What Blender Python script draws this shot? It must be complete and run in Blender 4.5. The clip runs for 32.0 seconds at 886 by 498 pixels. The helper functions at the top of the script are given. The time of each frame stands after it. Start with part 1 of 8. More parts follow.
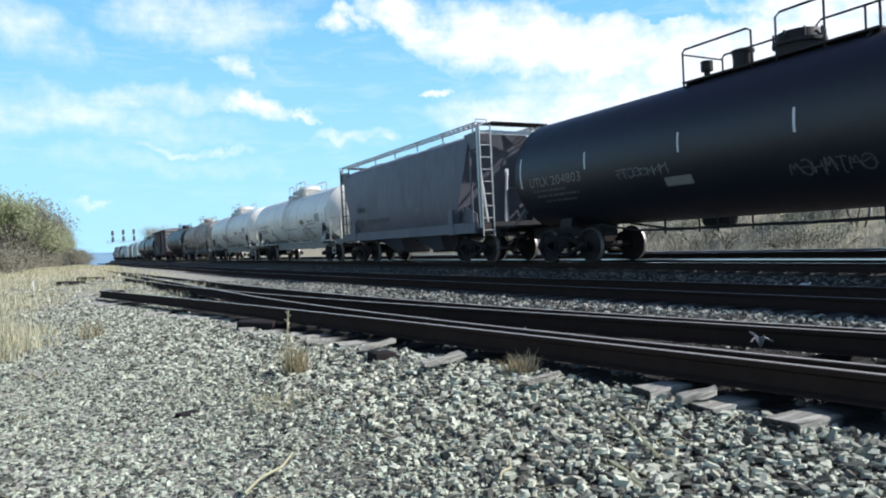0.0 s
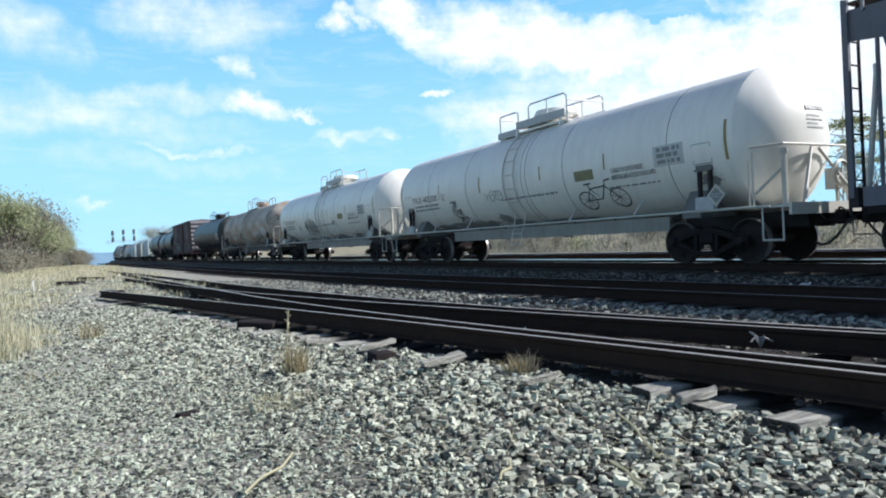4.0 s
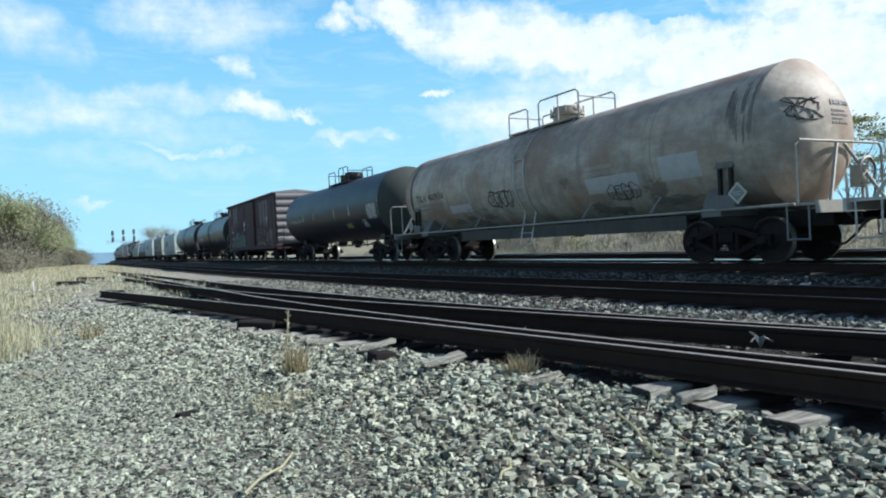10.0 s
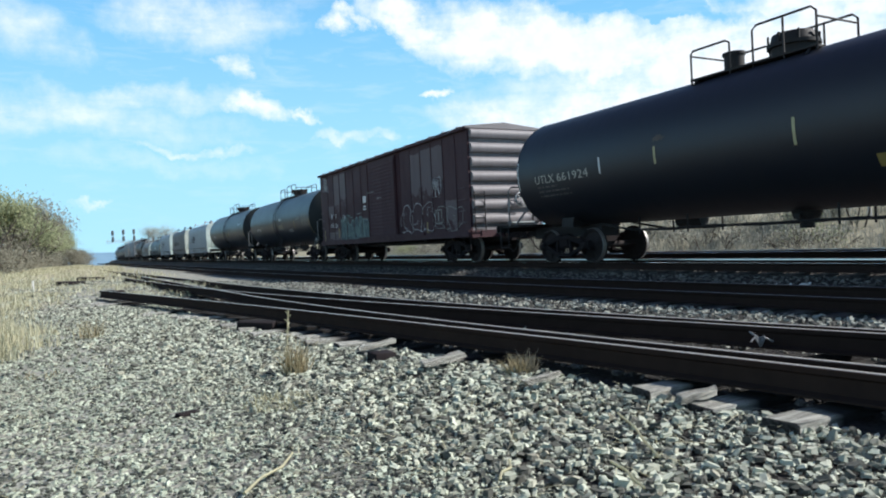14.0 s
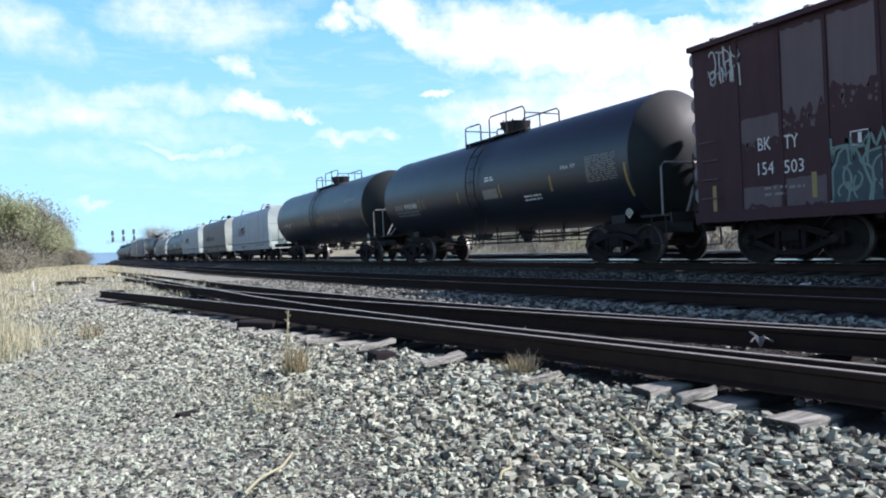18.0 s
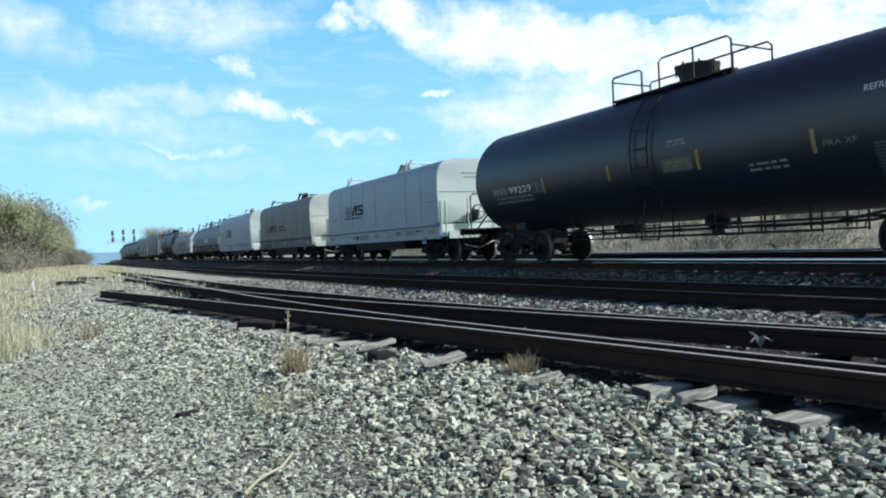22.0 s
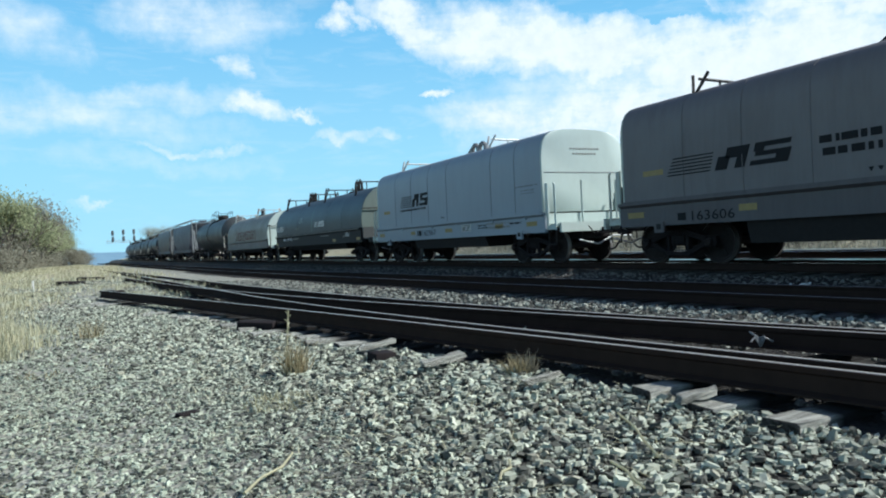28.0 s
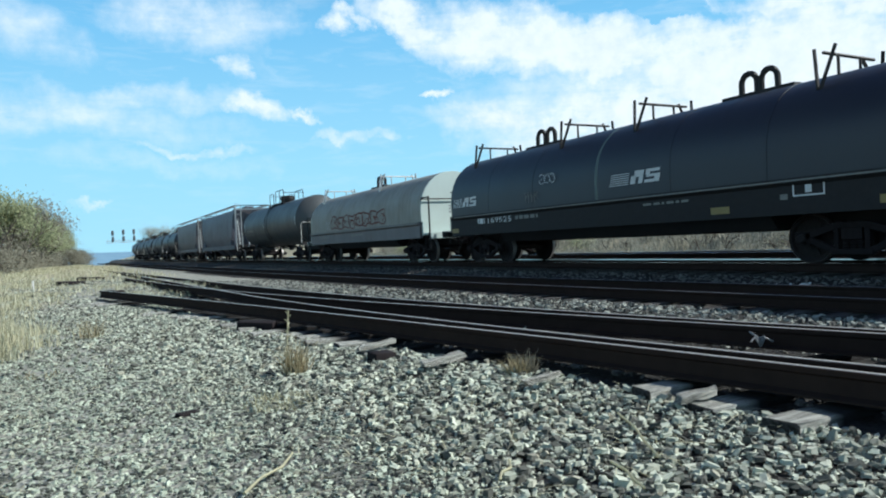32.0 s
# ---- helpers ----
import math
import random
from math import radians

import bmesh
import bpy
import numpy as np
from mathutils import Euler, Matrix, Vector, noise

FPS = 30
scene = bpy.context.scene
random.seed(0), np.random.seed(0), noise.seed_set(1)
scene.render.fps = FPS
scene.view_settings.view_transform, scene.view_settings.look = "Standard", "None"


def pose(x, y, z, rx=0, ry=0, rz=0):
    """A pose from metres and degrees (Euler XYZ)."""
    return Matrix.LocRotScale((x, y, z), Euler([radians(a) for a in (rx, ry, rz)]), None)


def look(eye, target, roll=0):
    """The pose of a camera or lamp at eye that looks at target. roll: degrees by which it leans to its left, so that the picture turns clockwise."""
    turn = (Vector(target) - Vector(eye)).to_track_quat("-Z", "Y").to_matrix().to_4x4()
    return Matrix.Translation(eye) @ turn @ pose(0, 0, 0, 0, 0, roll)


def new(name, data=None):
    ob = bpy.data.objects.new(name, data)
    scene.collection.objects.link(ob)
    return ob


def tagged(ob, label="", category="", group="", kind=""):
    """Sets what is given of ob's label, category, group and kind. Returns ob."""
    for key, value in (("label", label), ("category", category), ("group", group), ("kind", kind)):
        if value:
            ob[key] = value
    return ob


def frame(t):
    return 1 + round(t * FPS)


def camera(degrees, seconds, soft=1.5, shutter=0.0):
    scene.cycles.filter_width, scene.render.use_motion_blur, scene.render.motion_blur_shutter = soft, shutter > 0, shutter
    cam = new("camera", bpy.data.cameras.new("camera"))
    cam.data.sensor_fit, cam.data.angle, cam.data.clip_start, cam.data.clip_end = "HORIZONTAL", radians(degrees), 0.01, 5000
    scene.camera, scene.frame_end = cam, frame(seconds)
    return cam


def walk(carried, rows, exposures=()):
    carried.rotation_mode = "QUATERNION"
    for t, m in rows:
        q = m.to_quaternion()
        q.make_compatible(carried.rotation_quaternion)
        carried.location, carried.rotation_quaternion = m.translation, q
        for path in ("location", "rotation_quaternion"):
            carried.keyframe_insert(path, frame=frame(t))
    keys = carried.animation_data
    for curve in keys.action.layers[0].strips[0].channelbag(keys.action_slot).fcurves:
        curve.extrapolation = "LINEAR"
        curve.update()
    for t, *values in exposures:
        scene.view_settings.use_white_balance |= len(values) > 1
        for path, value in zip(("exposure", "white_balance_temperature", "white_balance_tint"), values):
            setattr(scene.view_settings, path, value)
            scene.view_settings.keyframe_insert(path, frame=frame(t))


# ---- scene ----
# ---- camera: it stands still beside the yard lead ----
EYE = (0.0, 0.0, 0.758)
YAW, PITCH, ROLL = radians(28.48), radians(-0.64), -2.908
AIM = (math.sin(YAW) * math.cos(PITCH), math.cos(YAW) * math.cos(PITCH), EYE[2] + math.sin(PITCH))
cam = camera(66.37, 32.0, soft=2.0)
# seconds, stops, kelvin, tint: the clip's camera brightens and tints its picture as dark and pale cars pass
EXPOSURES = [(0.0, 0.61, 6090, 14), (3.5, 0.61, 6090, 14), (6.0, 0.47, 6090, 9), (8.0, 0.47, 6040, 8), (12.6, 0.53, 6120, 9), (14.0, 0.55, 6200, 11), (17.0, 0.74, 6110, 21), (19.5, 0.77, 6110, 21), (22.0, 0.57, 6050, 9), (23.0, 0.51, 6040, 7), (25.0, 0.43, 6020, 7), (29.0, 0.41, 5940, 5), (32.0, 0.41, 5940, 5)]
walk(cam, [(0.0, look(EYE, AIM, ROLL)), (32.0, look(EYE, AIM, ROLL))], EXPOSURES)

# ---- light: afternoon sun from behind the train, half-clouded sky ----
SUN_EL, SUN_AZ = radians(36.0), radians(119.0)      # azimuth clockwise from +Y
SUN_DIR = Vector((math.sin(SUN_AZ) * math.cos(SUN_EL), math.cos(SUN_AZ) * math.cos(SUN_EL), math.sin(SUN_EL)))
sun = new("sun", bpy.data.lights.new("sun", "SUN"))
sun.data.energy, sun.data.angle, sun.data.color = 5.0, radians(0.6), (1.0, 0.955, 0.88)
sun.matrix_world = look((40, -10, 40), Vector((40, -10, 40)) - SUN_DIR)


def link(nt, a, b):
    nt.links.new(a, b)


def node(nt, kind, **values):
    n = nt.nodes.new(kind)
    for key, v in values.items():
        n.inputs[key.replace("_", " ")].default_value = v
    return n


def ramp(nt, stops):
    n = nt.nodes.new("ShaderNodeValToRGB")
    els = n.color_ramp.elements
    while len(els) < len(stops):
        els.new(0.5)
    for e, (p, c) in zip(els, stops):
        e.position = p
        e.color = (c, c, c, 1) if isinstance(c, (int, float)) else (*c, 1)
    return n


def maths(nt, op, a, b=None, clamp=False):
    n = nt.nodes.new("ShaderNodeMath")
    n.operation, n.use_clamp = op, clamp
    for i, v in enumerate((a, b)):
        if v is None:
            continue
        if isinstance(v, (int, float)):
            n.inputs[i].default_value = v
        else:
            link(nt, v, n.inputs[i])
    return n.outputs[0]


def blend(nt, f, a, b, mode="MIX"):
    n = nt.nodes.new("ShaderNodeMix")
    n.data_type, n.blend_type = "RGBA", mode
    for slot, v in ((0, f), (6, a), (7, b)):
        if isinstance(v, (int, float)):
            n.inputs[slot].default_value = v
        elif isinstance(v, tuple):
            n.inputs[slot].default_value = (*v, 1)
        else:
            link(nt, v, n.inputs[slot])
    return n.outputs[2]


# clouds: azimuth and elevation of the middle, half-length, half-width, tilt (all degrees), weight
CLOUDS = ((39.0, 15.4, 14.0, 2.5, -11, 1.2), (55.0, 11.4, 14.0, 5.0, -10, 1.35), (20.3, 18.4, 1.9, 1.1, -6, 1.0), (26.5, 17.6, 4.6, 1.5, -14, 1.05), (60.0, 15.6, 7.0, 1.8, -8, 1.2),
          (10.5, 18.2, 7.0, 2.6, -3, 0.50), (13.6, 12.0, 3.0, 1.0, -6, 0.72), (18.2, 10.9, 2.3, 0.55, -20, 0.66), (12.6, 14.8, 1.6, 1.0, 8, 0.55), (0.0, 10.6, 13.0, 2.0, -3, 0.42), (5.0, 12.0, 8.0, 1.3, 5, 0.38),
          (-3.5, 16.4, 6.0, 2.6, -6, 0.42), (28.0, 13.1, 2.8, 0.40, 3, 0.85), (21.7, 9.0, 3.2, 0.55, 0, 0.42), (9.2, 8.4, 3.6, 0.45, -2, 0.40), (0.4, 4.3, 2.2, 0.3, 0, 0.34),
          (35.0, 10.2, 8.5, 1.9, -6, 0.75), (6.0, 7.0, 12.0, 1.2, 0, 0.22), (20.0, 14.5, 10.0, 2.0, -8, 0.18), (47.0, 9.4, 17.0, 4.4, -4, 0.98),
          # out of view; those to the left are added to whiten light on car sides
          (100.0, 24.0, 42.0, 10.0, 0, 0.8), (-60.0, 14.0, 30.0, 3.0, 3, 0.5), (200.0, 18.0, 40.0, 4.0, -3, 0.5), (-85.0, 22.0, 36.0, 9.0, 3, 0.7), (-140.0, 24.0, 30.0, 7.0, -4, 0.6))
# blue lanes between the cloud banks, in the same terms
LANES = ((46.0, 17.7, 7.0, 0.85, -12, 1.5), (22.0, 14.2, 5.0, 1.5, -16, 0.5))


def make_world():
    world = bpy.data.worlds.new("sky")
    scene.world = world
    world.use_nodes = True
    nt = world.node_tree
    back = nt.nodes["Background"]
    sky = nt.nodes.new("ShaderNodeTexSky")
    sky.sky_type, sky.sun_disc = "NISHITA", False
    sky.sun_elevation, sky.sun_rotation = SUN_EL, SUN_AZ
    sky.air_density, sky.dust_density, sky.ozone_density = 1.0, 0.4, 2.2
    co = nt.nodes.new("ShaderNodeTexCoord")
    sep = nt.nodes.new("ShaderNodeSeparateXYZ")
    link(nt, co.outputs["Generated"], sep.inputs[0])
    az = maths(nt, "MULTIPLY", maths(nt, "ARCTAN2", sep.outputs[0], sep.outputs[1]), 57.2958)
    el = maths(nt, "MULTIPLY", maths(nt, "ARCSINE", sep.outputs[2]), 57.2958)
    place_ = nt.nodes.new("ShaderNodeCombineXYZ")
    link(nt, az, place_.inputs[0])
    link(nt, el, place_.inputs[1])
    # the clouds' outlines are frayed by two noises
    fray = node(nt, "ShaderNodeTexNoise", Scale=26.0, Detail=8.0, Roughness=0.62)
    link(nt, co.outputs["Generated"], fray.inputs["Vector"])
    streak = nt.nodes.new("ShaderNodeMapping")
    streak.inputs["Scale"].default_value = (5.0, 5.0, 26.0)
    streak.inputs["Rotation"].default_value = (radians(7), radians(-9), 0)
    link(nt, co.outputs["Generated"], streak.inputs[0])
    wisp = node(nt, "ShaderNodeTexNoise", Scale=2.3, Detail=9.0, Roughness=0.62, Distortion=0.4)
    link(nt, streak.outputs[0], wisp.inputs["Vector"])
    warp = nt.nodes.new("ShaderNodeVectorMath")
    warp.operation = "MULTIPLY_ADD"
    loose = node(nt, "ShaderNodeTexNoise", Scale=9.0, Detail=7.0, Roughness=0.6)
    link(nt, co.outputs["Generated"], loose.inputs["Vector"])
    warp.inputs[1].default_value = (16.0, 7.0, 0.0)
    link(nt, loose.outputs["Color"], warp.inputs[0])
    back_ = nt.nodes.new("ShaderNodeVectorMath")
    back_.operation = "SUBTRACT"
    link(nt, place_.outputs[0], back_.inputs[0])
    back_.inputs[1].default_value = (8.0, 3.5, 0.0)
    link(nt, back_.outputs[0], warp.inputs[2])
    total = gap = None
    for k, (a, e, rx, ry, tilt, weight) in enumerate(CLOUDS + LANES):
        mp = nt.nodes.new("ShaderNodeMapping")
        mp.vector_type = "TEXTURE"
        mp.inputs["Location"].default_value = (a, e, 0)
        mp.inputs["Rotation"].default_value = (0, 0, radians(tilt))
        mp.inputs["Scale"].default_value = (rx, ry, 1)
        link(nt, warp.outputs[0], mp.inputs[0])
        ln = nt.nodes.new("ShaderNodeVectorMath")
        ln.operation = "LENGTH"
        link(nt, mp.outputs[0], ln.inputs[0])
        v = maths(nt, "MULTIPLY", maths(nt, "SUBTRACT", 1.25, ln.outputs["Value"], True), weight)
        if k < len(CLOUDS):
            total = v if total is None else maths(nt, "MAXIMUM", total, v)
        else:
            gap = v if gap is None else maths(nt, "MAXIMUM", gap, v)
    total = maths(nt, "MAXIMUM", maths(nt, "SUBTRACT", total, gap), 0.0)
    puff = node(nt, "ShaderNodeTexNoise", Scale=58.0, Detail=7.0, Roughness=0.6)
    link(nt, co.outputs["Generated"], puff.inputs["Vector"])
    rough = maths(nt, "ADD", maths(nt, "ADD", maths(nt, "MULTIPLY", fray.outputs[0], 1.0), maths(nt, "MULTIPLY", puff.outputs[0], 0.5)), maths(nt, "MULTIPLY", wisp.outputs[0], 1.15))
    cover = maths(nt, "MULTIPLY", total, maths(nt, "MAXIMUM", maths(nt, "SUBTRACT", rough, 0.52), 0.0))
    soft = ramp(nt, [(0.06, 0.0), (0.30, 0.45), (0.62, 0.92), (0.85, 1.0)])
    link(nt, cover, soft.inputs[0])
    thin = maths(nt, "MULTIPLY", maths(nt, "SUBTRACT", wisp.outputs[0], 0.50, True), 0.9)
    f = maths(nt, "MAXIMUM", maths(nt, "MULTIPLY", soft.outputs[0], 0.97), maths(nt, "MULTIPLY", thin, maths(nt, "MULTIPLY", el, 0.12, True)))
    # blue air: pale at the horizon, deeper above, the model sky overhead
    air = ramp(nt, [(0.0, (4.7, 8.2, 9.8)), (0.12, (3.95, 7.55, 9.6)), (0.30, (2.4, 5.8, 8.8)), (0.5, (1.2, 3.4, 6.2))])
    link(nt, sep.outputs[2], air.inputs[0])
    over = maths(nt, "MULTIPLY", maths(nt, "SUBTRACT", sep.outputs[2], 0.33), 3.0, True)
    blue = blend(nt, over, air.outputs[0], blend(nt, 1.0, sky.outputs[0], (0.65, 0.61, 0.80), "MULTIPLY"))
    shade = ramp(nt, [(0.36, 0.0), (0.60, 1.0)])
    link(nt, maths(nt, "ADD", maths(nt, "MULTIPLY", fray.outputs[0], 0.55), maths(nt, "MULTIPLY", puff.outputs[0], 0.45)), shade.inputs[0])
    white = blend(nt, f, blue, blend(nt, shade.outputs[0], (8.7, 9.35, 9.75), (10.0, 10.3, 10.35)))
    link(nt, white, back.inputs["Color"])
    back.inputs["Strength"].default_value = 0.075


make_world()


# ---- materials ----
def material(name, rough=0.6, metal=0.0, spec=0.5):
    m = bpy.data.materials.new(name)
    m.use_nodes = True
    nt = m.node_tree
    b = nt.nodes["Principled BSDF"]
    b.inputs["Roughness"].default_value, b.inputs["Metallic"].default_value = rough, metal
    b.inputs["Specular IOR Level"].default_value = spec
    return m, nt, b


def coords(nt, kind="Object", scale=(1, 1, 1)):
    co = nt.nodes.new("ShaderNodeTexCoord")
    mp = nt.nodes.new("ShaderNodeMapping")
    mp.inputs["Scale"].default_value = scale
    link(nt, co.outputs[kind], mp.inputs[0])
    return mp.outputs[0]


def noisy(nt, vec, scale, detail=5.0, rough=0.6):
    n = node(nt, "ShaderNodeTexNoise", Scale=scale, Detail=detail, Roughness=rough)
    if vec is not None:
        link(nt, vec, n.inputs["Vector"])
    return n.outputs[0]


def bump(nt, b, height, strength, distance=0.02):
    n = node(nt, "ShaderNodeBump", Strength=strength, Distance=distance)
    link(nt, height, n.inputs["Height"])
    link(nt, n.outputs[0], b.inputs["Normal"])


def paint(name, colour, grime=(0.10, 0.085, 0.07), amount=0.35, rough=0.45, streak=1.0, rust=0.0, spec=0.5, metal=0.0):
    """Painted steel with vertical dirt streaks, blotches, and some rust."""
    m, nt, b = material(name, rough, metal, spec)
    v = coords(nt, "Object", (1.0, 2.6, 0.35))
    s = ramp(nt, [(0.42, 0.0), (0.72, 1.0)])
    link(nt, noisy(nt, v, 2.4, 6.0, 0.65), s.inputs[0])
    w = coords(nt, "Object")
    t = ramp(nt, [(0.40, 0.0), (0.75, 1.0)])
    link(nt, noisy(nt, w, 0.9, 6.0, 0.6), t.inputs[0])
    f = maths(nt, "MULTIPLY", maths(nt, "ADD", maths(nt, "MULTIPLY", s.outputs[0], 0.6 * streak), maths(nt, "MULTIPLY", t.outputs[0], 0.5)), amount, True)
    col = blend(nt, f, colour, grime)
    fine = noisy(nt, w, 26.0, 3.0, 0.6)
    col = blend(nt, maths(nt, "MULTIPLY", fine, 0.16), col, tuple(min(1, c * 1.35) for c in colour))
    if rust > 0:
        r = ramp(nt, [(0.60 - 0.16 * rust, 0.0), (0.68, 1.0)])
        link(nt, noisy(nt, coords(nt, "Object", (1, 1.8, 0.6)), 1.7, 9.0, 0.72), r.inputs[0])
        col = blend(nt, maths(nt, "MULTIPLY", r.outputs[0], min(1.0, rust)), col, (0.105, 0.055, 0.030))
    link(nt, col, b.inputs["Base Color"])
    rg = maths(nt, "ADD", maths(nt, "MULTIPLY", f, 0.35), rough)
    link(nt, rg, b.inputs["Roughness"])
    bump(nt, b, noisy(nt, w, 3.2, 3.0), 0.12, 0.02)
    return m


def plain(name, colour, rough=0.6, metal=0.0, vary=0.25, scale=14.0, spec=0.5):
    m, nt, b = material(name, rough, metal, spec)
    w = coords(nt, "Object")
    n = noisy(nt, w, scale, 5.0, 0.65)
    link(nt, blend(nt, n, tuple(c * (1 - vary) for c in colour), tuple(min(1, c * (1 + vary)) for c in colour)), b.inputs["Base Color"])
    bump(nt, b, n, 0.15, 0.01)
    return m


def grimy_paint(name="dirty_tank_paint", cream=(0.55, 0.49, 0.405), amount=1.0):
    """Cream paint under years of soot, brown dust and rust that has run down."""
    m, nt, b = material(name, 0.6, 0.0, 0.35)
    w = coords(nt, "Object")
    cloud = ramp(nt, [(0.40, 0.0), (0.60, 1.0)])
    link(nt, noisy(nt, coords(nt, "Object", (1.0, 0.6, 1.2)), 1.0, 10.0, 0.74), cloud.inputs[0])
    col = blend(nt, maths(nt, "MULTIPLY", cloud.outputs[0], 0.66 * amount), cream, (0.19, 0.165, 0.14))
    run = ramp(nt, [(0.50, 0.0), (0.62, 1.0)])
    link(nt, noisy(nt, coords(nt, "Object", (0.8, 2.2, 0.5)), 1.9, 10.0, 0.72), run.inputs[0])
    col = blend(nt, maths(nt, "MULTIPLY", run.outputs[0], 0.40 * amount), col, (0.13, 0.115, 0.10))
    rust = ramp(nt, [(0.46, 0.0), (0.62, 1.0)])
    link(nt, noisy(nt, coords(nt, "Object", (1.0, 0.8, 0.7)), 0.6, 7.0, 0.6), rust.inputs[0])
    col = blend(nt, maths(nt, "MULTIPLY", rust.outputs[0], 0.70 * amount), col, (0.29, 0.165, 0.10))
    col = blend(nt, maths(nt, "MULTIPLY", noisy(nt, w, 14.0, 6.0, 0.7), 0.35), col, (0.17, 0.15, 0.13))
    link(nt, col, b.inputs["Base Color"])
    bump(nt, b, noisy(nt, w, 3.2, 3.0), 0.12, 0.02)
    return m


M = {}
M["white_tank"] = paint("white_tank_paint", (0.74, 0.725, 0.665), (0.26, 0.235, 0.20), 0.26, 0.38, rust=0.06)
M["dirty_tank"] = grimy_paint()
M["black_tank"] = paint("black_tank_paint", (0.012, 0.013, 0.019), (0.025, 0.025, 0.029), 0.3, 0.42, spec=0.5)
M["black_gloss"] = paint("black_gloss_paint", (0.011, 0.015, 0.024), (0.020, 0.021, 0.027), 0.25, 0.36, spec=0.62)
M["gloss_head"] = paint("dull_black_head_paint", (0.013, 0.017, 0.018), (0.024, 0.028, 0.027), 0.35, 0.58, spec=0.25)
# paler dusty black: sunlight on the leading head, put into its colour
M["lit_head"] = paint("sunlit_dusty_head_paint", (0.050, 0.058, 0.054), (0.072, 0.078, 0.070), 0.45, 0.72, spec=0.2)
M["skid"] = paint("dusty_grey_underframe_paint", (0.075, 0.07, 0.062), (0.04, 0.035, 0.03), 0.5, 0.7)
M["white_skid"] = paint("pale_grey_underframe_paint", (0.27, 0.26, 0.235), (0.12, 0.11, 0.10), 0.5, 0.65)
M["grey_tank"] = paint("grey_tank_paint", (0.055, 0.060, 0.060), (0.035, 0.032, 0.03), 0.5, 0.45)
M["hopper"] = paint("hopper_grey_paint", (0.104, 0.106, 0.128), (0.046, 0.041, 0.044), 0.55, 0.5, 0.7, rust=0.08)
M["boxcar"] = paint("boxcar_brown_paint", (0.054, 0.023, 0.028), (0.034, 0.021, 0.025), 0.6, 0.6, rust=0.10, spec=0.25)
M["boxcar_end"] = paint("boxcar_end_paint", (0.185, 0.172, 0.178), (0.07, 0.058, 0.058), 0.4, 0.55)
M["boxcar_patch"] = paint("faded_brown_paint", (0.100, 0.070, 0.075), (0.055, 0.034, 0.035), 0.4, 0.6)
M["coil_grey"] = paint("coil_light_grey_paint", (0.243, 0.280, 0.318), (0.193, 0.208, 0.222), 0.35, 0.42)
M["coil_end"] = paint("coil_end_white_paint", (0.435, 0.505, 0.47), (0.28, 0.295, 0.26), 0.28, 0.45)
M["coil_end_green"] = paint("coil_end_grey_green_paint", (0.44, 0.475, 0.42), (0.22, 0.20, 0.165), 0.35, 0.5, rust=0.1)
M["coil_seam"] = plain("coil_hood_seam", (0.13, 0.135, 0.15), 0.6, 0.0, 0.3, 6.0)
M["coil_brown"] = paint("coil_brown_grey_paint", (0.138, 0.127, 0.127), (0.080, 0.069, 0.066), 0.45, 0.5, rust=0.10)
# the hood's brown-grey made darker for the shade beneath the ledge
M["coil_sill"] = paint("shaded_brown_sill_paint", (0.090, 0.081, 0.084), (0.045, 0.038, 0.038), 0.45, 0.55, rust=0.1)
M["coil_black"] = paint("coil_black_paint", (0.014, 0.016, 0.024), (0.028, 0.028, 0.032), 0.25, 0.40, spec=0.5)
M["coil_beige"] = paint("coil_beige_paint", (0.25, 0.243, 0.205), (0.14, 0.12, 0.10), 0.7, 0.5, rust=0.25)
M["truck"] = plain("dusty_cast_steel", (0.019, 0.0155, 0.016), 0.85, 0.0, 0.45, 9.0, 0.12)
M["wheel"] = plain("wheel_steel", (0.030, 0.025, 0.024), 0.75, 0.0, 0.4, 12.0, 0.08)
M["tread"] = plain("polished_tread_steel", (0.24, 0.225, 0.21), 0.5, 0.7, 0.15, 12.0)
M["fitting"] = plain("dark_fitting_steel", (0.022, 0.020, 0.020), 0.65, 0.0, 0.35, 11.0, 0.25)
M["pale_fitting"] = plain("pale_painted_steel", (0.46, 0.445, 0.39), 0.5, 0.0, 0.2, 9.0)
M["dull_rail"] = plain("weathered_grey_handrail", (0.30, 0.29, 0.26), 0.6, 0.0, 0.3, 9.0)
M["saddle"] = paint("grimy_saddle_paint", (0.13, 0.13, 0.125), (0.06, 0.055, 0.05), 0.5, 0.6)
M["grab"] = plain("grimy_handrail_steel", (0.19, 0.19, 0.19), 0.5, 0.2, 0.3, 9.0)
M["galvanised"] = plain("galvanised_steel", (0.44, 0.45, 0.44), 0.45, 0.4, 0.25, 9.0)
M["white_mark"] = plain("white_lettering", (0.62, 0.62, 0.60), 0.6, 0.0, 0.2, 8.0)
M["dull_mark"] = plain("faded_lettering", (0.20, 0.197, 0.178), 0.7, 0.0, 0.3, 8.0)
M["black_mark"] = plain("black_lettering", (0.011, 0.011, 0.013), 0.7, 0.0, 0.2, 8.0, 0.2)
M["faint_mark"] = plain("worn_faint_lettering", (0.095, 0.09, 0.085), 0.7, 0.0, 0.3, 8.0)
M["grey_mark"] = plain("grey_lettering", (0.20, 0.20, 0.20), 0.7, 0.0, 0.3, 8.0)
M["yellow"] = plain("yellow_reflector", (0.26, 0.19, 0.06), 0.5, 0.0, 0.25, 8.0)
M["pale_yellow"] = plain("faded_yellow_strip", (0.46, 0.41, 0.22), 0.6, 0.0, 0.25, 8.0)
